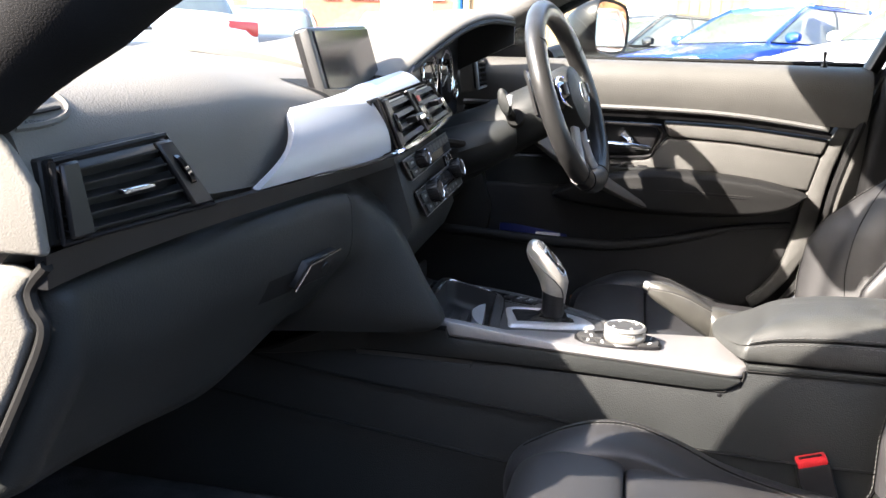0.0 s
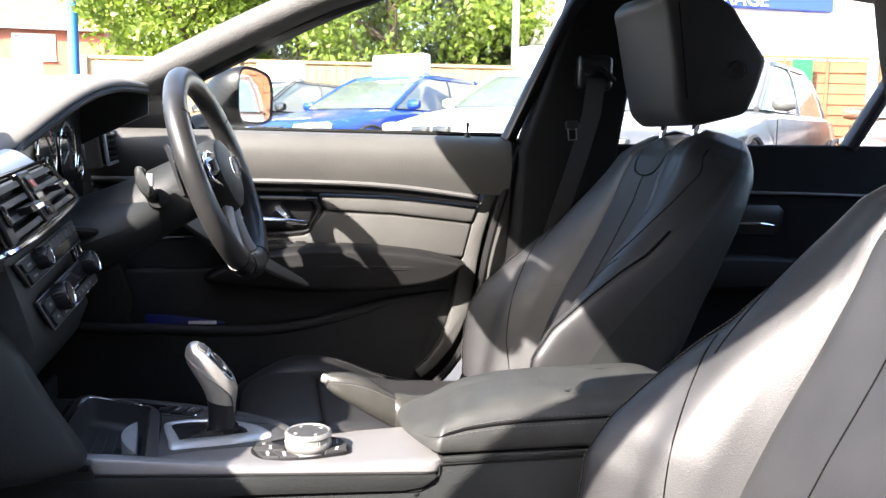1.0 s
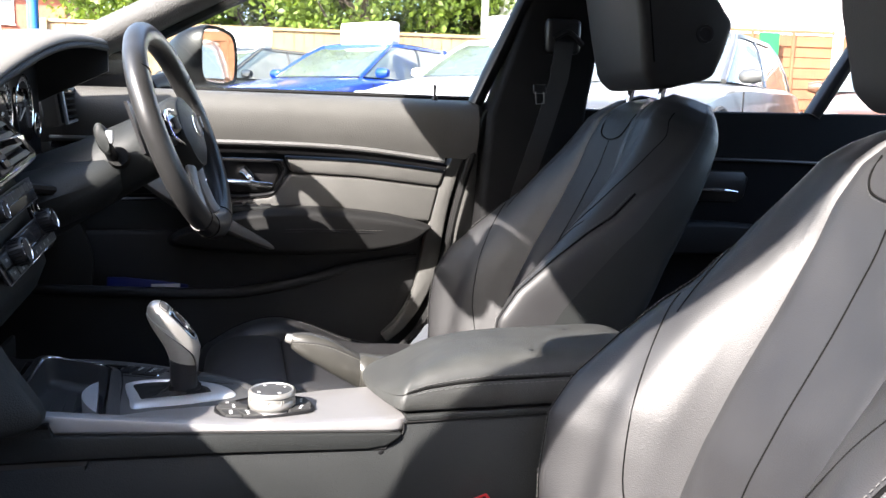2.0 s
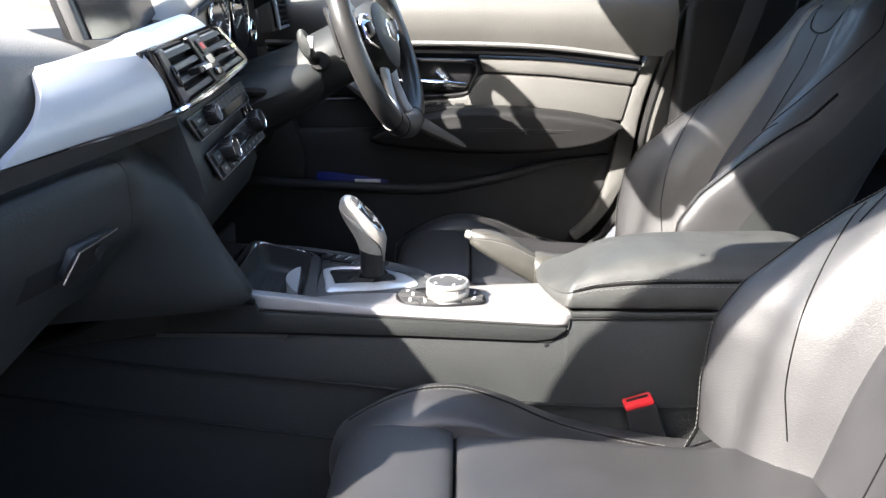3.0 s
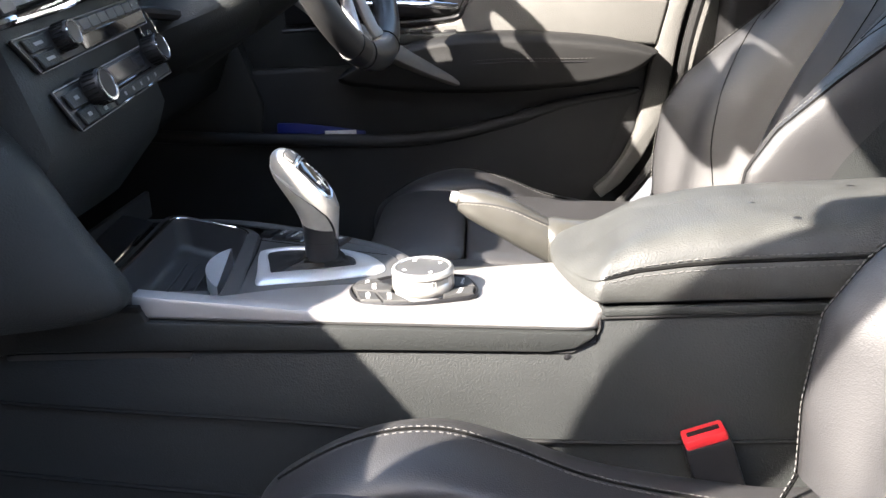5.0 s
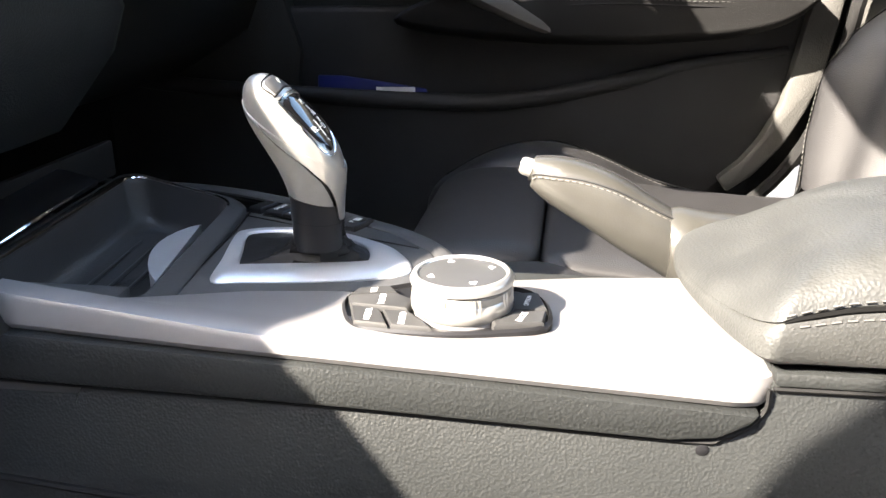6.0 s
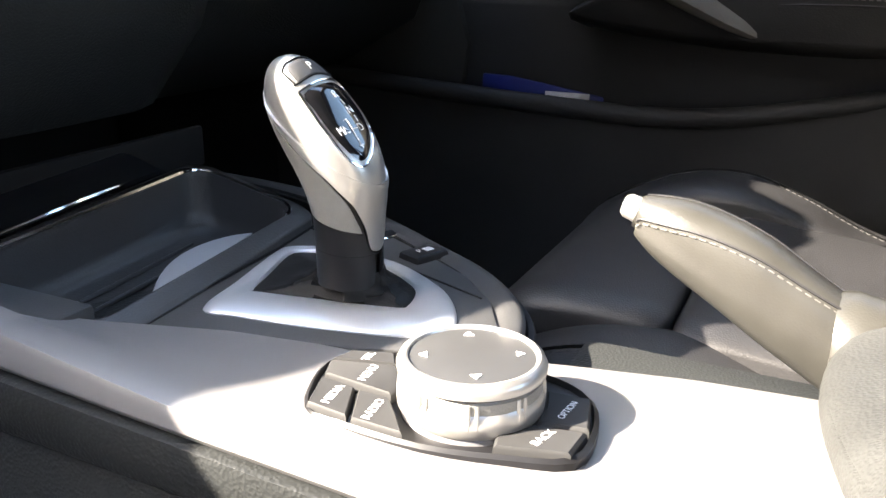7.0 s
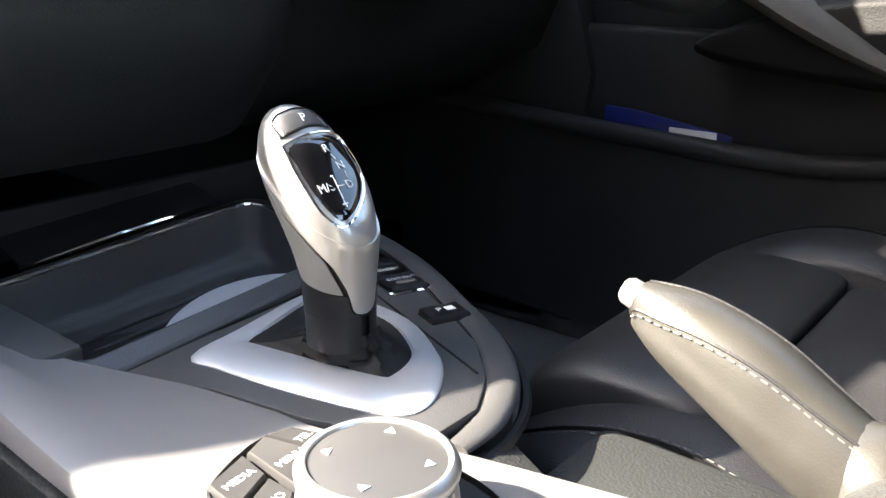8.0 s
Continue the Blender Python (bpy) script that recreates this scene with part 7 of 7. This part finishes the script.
W1 = (-0.725, -0.689)
build_car(PAINT_BLUE, "bright blue parked saloon car facing the window", (-0.12, 9.01), W1)
build_car(PAINT_BLACK, "black parked saloon car beside a blue one", (-1.75, 10.70), W1)
build_car(PAINT_WHITE, "white parked car in strong sunlight", (1.50, 7.30), W1)
build_car(PAINT_GREY, "silver grey parked car by a wooden fence", (2.28, 4.77), W1, sign=False)
build_car(PAINT_BROWN, "dark brown parked car by a wooden fence", (5.27, 4.95), W1, sign=False)
# cars ahead, beyond the windscreen
build_car(PAINT_WHITE, "white parked car seen over the dashboard", (-7.6, 8.6), (-0.8, 0.6), sign=False)
build_car(PAINT_BLACK, "dark parked car with a roof board", (-6.9, 15.0), (-0.3, 0.95))
build_car(PAINT_WHITE, "white parked car with a roof board", (-4.6, 16.0), (-0.2, 0.97))

# fences
FENCE_TAN = material("tan_fence_wood", (0.30, 0.20, 0.11), 0.8, grain=0.4, grain_size=0.03, vary=0.2, vary_size=0.3, brush=(1, 1, 0.08))
FENCE_BROWN = material("brown_fence_wood", (0.21, 0.085, 0.038), 0.8, grain=0.4, grain_size=0.03, vary=0.2, vary_size=0.3, brush=(1, 1, 0.08))
CONCRETE = material("pale_concrete", (0.48, 0.46, 0.42), 0.9, grain=0.4, grain_size=0.02, vary=0.12, vary_size=0.2)
G = 0.465


def build_fence(a, b, height, mat, label, pale=0.12, lying=False):
    a, b = Vector((a[0], a[1], G)), Vector((b[0], b[1], G))
    d = (b - a).normalized()
    nrm = Vector((-d.y, d.x, 0))
    fence = thing("fence", label, "fence", tuple(a), kind="structure")
    n = int((b - a).length / pale)
    if lying:
        # panels of overlapping horizontal boards between concrete posts
        span = 1.83
        for j in range(int((b - a).length / span)):
            p0, p1 = a + d * (span * j + 0.06), a + d * (span * (j + 1) - 0.06)
            for k in range(int(height / pale)):
                z, t = k * pale, random.uniform(0.0, 0.006)
                part("board", loft([[p + nrm * (y + t) + Vector((0, 0, z + h + random.uniform(-0.004, 0.004))) for y, h in ((0.0, 0), (0.014, 0), (0.026, pale + 0.012), (0.018, pale + 0.012))] for p in (p0, p1)]), mat, fence)
            for q in (p0.lerp(p1, 0.33), p0.lerp(p1, 0.67)):
                part("batten", loft([[q + d * x + nrm * y + Vector((0, 0, z)) for x, y in ((-0.02, -0.022), (0.02, -0.022), (0.02, -0.002), (-0.02, -0.002))] for z in (0.03, height - 0.01)]), mat, fence)
            part("cap_rail", loft([[p + nrm * y + Vector((0, 0, z)) for y, z in ((-0.025, height - 0.004), (0.045, height - 0.004), (0.045, height + 0.03), (-0.025, height + 0.03))] for p in (p0, p1)]), mat, fence)
            part("concrete_post", loft([[a + d * (span * j + x) + nrm * y + Vector((0, 0, z)) for x, y in ((-0.055, -0.05), (0.055, -0.05), (0.055, 0.06), (-0.055, 0.06))] for z in (0.0, height + 0.06)]), CONCRETE, fence, "pale concrete post")
        return fence
    for k in range(n):
        h = height + random.uniform(-0.012, 0.012)
        p = a + d * pale * k
        t = random.uniform(-0.004, 0.004)
        bm = loft([[p + nrm * t + d * (x * (pale - 0.008)) + nrm * y for x, y in ((0, 0), (1, 0.006), (1, 0.022), (0, 0.016))] for p in (p, p + Vector((0, 0, h)))])
        part("pale", bm, mat, fence)
    for k in range(0, n, 15):
        p = a + d * pale * k - nrm * 0.06
        part("post", loft([[p + d * x + nrm * y for x, y in ((-0.05, 0), (0.05, 0), (0.05, 0.06), (-0.05, 0.06))] for p in (p, p + Vector((0, 0, height + 0.05)))]), mat, fence)
    part("top_rail", loft([[p + nrm * y + Vector((0, 0, z)) for y, z in ((-0.03, height), (0.05, height), (0.05, height + 0.05), (-0.03, height + 0.05))] for p in (a, b)]), mat, fence)
    return fence


build_fence((-3.0, 13.5), (5.25, 12.55), 1.77, FENCE_TAN, "pale wooden boundary fence behind the parked cars", 0.16)
build_fence((4.2, 9.6), (13.0, 8.3), 1.72, FENCE_BROWN, "warm brown fence panels between pale concrete posts", 0.14, True)

# unseen plain wall, added on the near side to cut sky light
SKY_BLOCK_BRICK = material("sky_block_brick", (0.16, 0.12, 0.10), 0.9, grain=0.3, grain_size=0.03, vary=0.2, vary_size=0.3)
single("wall_sky_block", rbox((-16.0, -3.35, 0.0), (16.0, -3.10, 2.5), 0.01, 1), SKY_BLOCK_BRICK, "unseen plain brick-coloured wall added to cut side sky light", "wall", kind="structure")

# garage building with its fascia sign
RENDER_WHITE = material("white_cladding", (0.80, 0.80, 0.80), 0.6, vary=0.04, vary_size=1.0)
SIGN_BLUE = material("blue_sign_board", (0.02, 0.05, 0.33), 0.4, vary=0.04)
gar = thing("garage_building", "white clad garage building with a blue fascia sign", "building", (9.0, 12.5, G))
part("wall", rbox((5.3, 11.2, G), (16.0, 18.0, 6.2), 0.02, 1), RENDER_WHITE, gar, "white clad wall")
part("sign_board", rbox((5.4, 11.08, 3.14), (8.6, 11.20, 4.6), 0.01, 1), SIGN_BLUE, gar, "blue fascia sign")
lettering("GARAGE", 0.31, (6.86, 11.06, 3.26), (1, 0, 0), (0, 0, 1), RENDER_WHITE, gar)
part("sign_stripe", rbox((5.6, 11.055, 3.42), (7.9, 11.085, 3.50), 0, 1), RENDER_WHITE, gar)
part("wall_window", rbox((11.3, 11.14, 3.4), (12.2, 11.22, 4.4), 0.01, 1), CAR_GLASS, gar)
part("green_notice", rbox((6.62, 9.02, 1.7), (6.90, 9.06, 2.15), 0.0, 1), material("green_board", (0.015, 0.16, 0.05), 0.5), gar)

# brick house
BRICK = material("red_brick", (0.30, 0.10, 0.06), 0.85, grain=0.3, grain_size=0.02, vary=0.18, vary_size=0.25)
TILE = material("roof_tile", (0.20, 0.10, 0.07), 0.85, grain=0.6, grain_size=0.10, vary=0.2, vary_size=0.4)
house = thing("house", "red brick terraced house with white windows", "house", (-20.0, 44.0, G))
HX0, HX1, HY = -31.0, -7.4, 40.0
part("wall", rbox((HX0, HY, G), (HX1, HY + 8, 5.9), 0.01, 1), BRICK, house, "red brick wall")
part("roof", loft([[Vector((x, HY - 0.35, 5.78)), Vector((x, HY + 4, 8.5)), Vector((x, HY + 8.35, 5.78)), Vector((x, HY + 8.35, 5.92)), Vector((x, HY + 4, 8.65)), Vector((x, HY - 0.35, 5.92))] for x in (HX0 - 0.3, HX1 + 0.3)]), TILE, house, "brown tiled roof")
part("gutter", tube([(HX0 - 0.3, HY - 0.38, 5.8), (HX1 + 0.3, HY - 0.38, 5.8)], 0.06, 8), WHITE, house)
for x, z, w, h in ((-10.4, 4.5, 1.7, 1.05), (-13.3, 4.5, 1.7, 1.05), (-15.2, 4.5, 0.7, 0.95), (-18.0, 4.5, 1.7, 1.05), (-22.0, 4.5, 1.7, 1.05), (-10.4, 1.9, 1.8, 1.3), (-14.0, 1.9, 1.8, 1.3), (-19.5, 1.9, 1.8, 1.3), (-24.0, 1.9, 1.8, 1.3)):
    win = part("window", rbox((x - w / 2, HY - 0.03, z), (x + w / 2, HY + 0.02, z + h), 0.005, 1), CAR_GLASS, house)
    for u in (0, 0.5, 1) if w < 1 else (0, 0.3, 0.7, 1):
        part("window_frame", rbox((x - w / 2 + w * u - 0.045, HY - 0.07, z), (x - w / 2 + w * u + 0.045, HY - 0.031, z + h), 0.005, 1), WHITE, win)
    for v in (0, 0.62, 1):
        part("window_bar", rbox((x - w / 2 - 0.045, HY - 0.068, z + h * v - 0.04), (x + w / 2 + 0.045, HY - 0.032, z + h * v + 0.04), 0.005, 1), WHITE, win)
    part("window_sill", rbox((x - w / 2 - 0.1, HY - 0.14, z - 0.10), (x + w / 2 + 0.1, HY - 0.03, z - 0.042), 0.005, 1), WHITE, win)
extra = thing("house", "pale cream house end behind the parked cars", "house", (-39.0, 46.0, G))
part("wall", rbox((-44.0, 42.0, G), (-33.6, 50.0, 6.6), 0.01, 1), material("cream_render", (0.62, 0.50, 0.30), 0.8, vary=0.08), extra)
part("roof", loft([[Vector((x, 41.7, 6.5)), Vector((x, 46.0, 9.2)), Vector((x, 50.3, 6.5)), Vector((x, 50.3, 6.64)), Vector((x, 46.0, 9.35)), Vector((x, 41.7, 6.64))] for x in (-44.3, -33.3)]), TILE, extra)
for x in (-36.0, -40.0):
    part("window", rbox((x - 0.8, 41.94, 4.6), (x + 0.8, 42.02, 5.8), 0.005, 1), CAR_GLASS, extra)

# poles
single("sign_pole", tube([(-4.11, 18.0, G), (-4.11, 18.0, 9.0)], 0.11, 12), material("blue_pole_paint", (0.03, 0.16, 0.55), 0.4), "tall blue painted steel pole", "pole", base=(-4.11, 18.0, G))
single("lamp_post", tube([(3.95, 12.9, G), (3.95, 12.9, 9.0)], [0.07, 0.05], 10), material("grey_post", (0.25, 0.25, 0.25), 0.6), "thin grey lamp post behind the fence", "lamp post", base=(3.95, 12.9, G))

# trees
BARK = material("bark", (0.09, 0.065, 0.045), 0.9, grain=0.8, grain_size=0.05, vary=0.25, vary_size=0.2)


def leaf_material(name, base):
    m = material(name, base, 0.5, vary=0.35, vary_size=0.5)
    nt = m.node_tree
    b = nt.nodes["Principled BSDF"]
    geo = nt.nodes.new("ShaderNodeNewGeometry")
    mr = nt.nodes.new("ShaderNodeMapRange")
    mr.inputs["To Min"].default_value, mr.inputs["To Max"].default_value = 0.55, 1.5
    nt.links.new(geo.outputs["Random Per Island"], mr.inputs["Value"])
    mu = nt.nodes.new("ShaderNodeVectorMath")
    mu.operation = "SCALE"
    src = b.inputs["Base Color"].links[0].from_socket
    nt.links.new(src, mu.inputs[0])
    nt.links.new(mr.outputs["Result"], mu.inputs["Scale"])
    nt.links.new(mu.outputs["Vector"], b.inputs["Base Color"])
    b.inputs["Transmission Weight"].default_value = 0.0
    tr = nt.nodes.new("ShaderNodeBsdfTranslucent")
    tr.inputs["Color"].default_value = (base[0] * 1.6, base[1] * 1.5, base[2], 1)
    mix = nt.nodes.new("ShaderNodeMixShader")
    mix.inputs["Fac"].default_value = 0.4
    nt.links.new(b.outputs["BSDF"], mix.inputs[1])
    nt.links.new(tr.outputs["BSDF"], mix.inputs[2])
    nt.links.new(mix.outputs["Shader"], nt.nodes["Material Output"].inputs["Surface"])
    return m


LEAF_A = leaf_material("bright_leaves", (0.15, 0.215, 0.035))
LEAF_B = leaf_material("dark_leaves", (0.07, 0.115, 0.025))


def build_tree(x, y, height, spread, leaf, seed, low=0.25, count=3200):
    rng = random.Random(seed)
    tree = thing("tree", "broadleaf tree in full green summer leaf", "tree", (x, y, G), group="trees behind the lot")
    top = Vector((x + rng.uniform(-0.3, 0.3), y, G + height * 0.75))
    base = Vector((x, y, G))
    limbs = [tube([base, base.lerp(top, 0.35) + Vector((rng.uniform(-0.2, 0.2), 0, 0)), base.lerp(top, 0.7), top], [0.20, 0.15, 0.09, 0.03], 8, smooth=4)]
    tips = [top]
    for k in range(9):
        f = 0.25 + 0.6 * k / 9
        p = base.lerp(top, f)
        a = rng.uniform(0, 6.28)
        q = p + Vector((math.cos(a), math.sin(a), 0.7)) * spread * rng.uniform(0.5, 0.9)
        limbs.append(tube([p, p.lerp(q, 0.5) + Vector((0, 0, -0.1)), q], [0.07, 0.045, 0.015], 6, smooth=3))
        tips.append(q)
    part("trunk", joined(*limbs), BARK, tree)
    clumps = []
    for k in range(70):
        t = rng.choice(tips)
        a, r = rng.uniform(0, 6.28), spread * math.sqrt(rng.random())
        z = G + height * (low + (1 - low) * rng.random())
        k2 = math.sin(math.pi * min(1, max(0.05, (z - G - height * low * 0.6) / (height * (1.08 - low * 0.6))))) ** 0.6
        clumps.append((Vector((x + math.cos(a) * r * k2, y + math.sin(a) * r * k2, z)), rng.uniform(0.35, 0.8)))
    verts, faces = [], []
    for k in range(count):
        c, r = rng.choice(clumps)
        d = Vector((rng.gauss(0, 1), rng.gauss(0, 1), rng.gauss(0, 0.8)))
        p = c + d.normalized() * r * rng.random() ** 0.4
        n1 = Vector((rng.gauss(0, 1), rng.gauss(0, 1), rng.gauss(0, 1))).normalized()
        n2 = n1.cross(Vector((rng.gauss(0, 1), rng.gauss(0, 1), rng.gauss(0, 1)))).normalized()
        s = rng.uniform(0.05, 0.10)
        i = len(verts)
        verts += [p - n1 * s, p + n2 * s * 0.55, p + n1 * s, p - n2 * s * 0.55]
        faces.append((i, i + 1, i + 2, i + 3))
    me = bpy.data.meshes.new("crown")
    me.from_pydata([v - base for v in verts], [], faces)
    me.materials.append(leaf)
    ob = new("crown", me)
    ob.parent = tree
    ob["base"] = tuple(base)
    ob["kind"] = "stuff"
    return tree


for i, (x, y, h, sp, lf) in enumerate(((-2.6, 21.5, 8.0, 2.2, LEAF_A), (-1.6, 17.5, 7.0, 2.2, LEAF_A), (0.6, 18.5, 7.5, 2.3, LEAF_A), (2.4, 16.0, 6.5, 2.0, LEAF_A), (4.2, 18.0, 7.5, 2.3, LEAF_B),
                                       (5.9, 17.0, 7.5, 2.2, LEAF_A), (1.5, 22.0, 9.5, 2.8, LEAF_B), (-2.0, 23.0, 9.5, 2.8, LEAF_B), (4.5, 23.0, 9.5, 2.8, LEAF_B), (7.5, 22.5, 9.0, 2.6, LEAF_B), (-0.2, 20.5, 9.0, 2.5, LEAF_A), (-36.0, 36.0, 7.5, 2.0, LEAF_B), (6.6, 20.6, 8.5, 2.4, LEAF_B), (9.4, 21.2, 9.0, 2.6, LEAF_A), (7.6, 19.9, 5.5, 1.9, LEAF_A))):
    build_tree(x, y, h, sp, lf, 11 + i, 0.12, 15000)
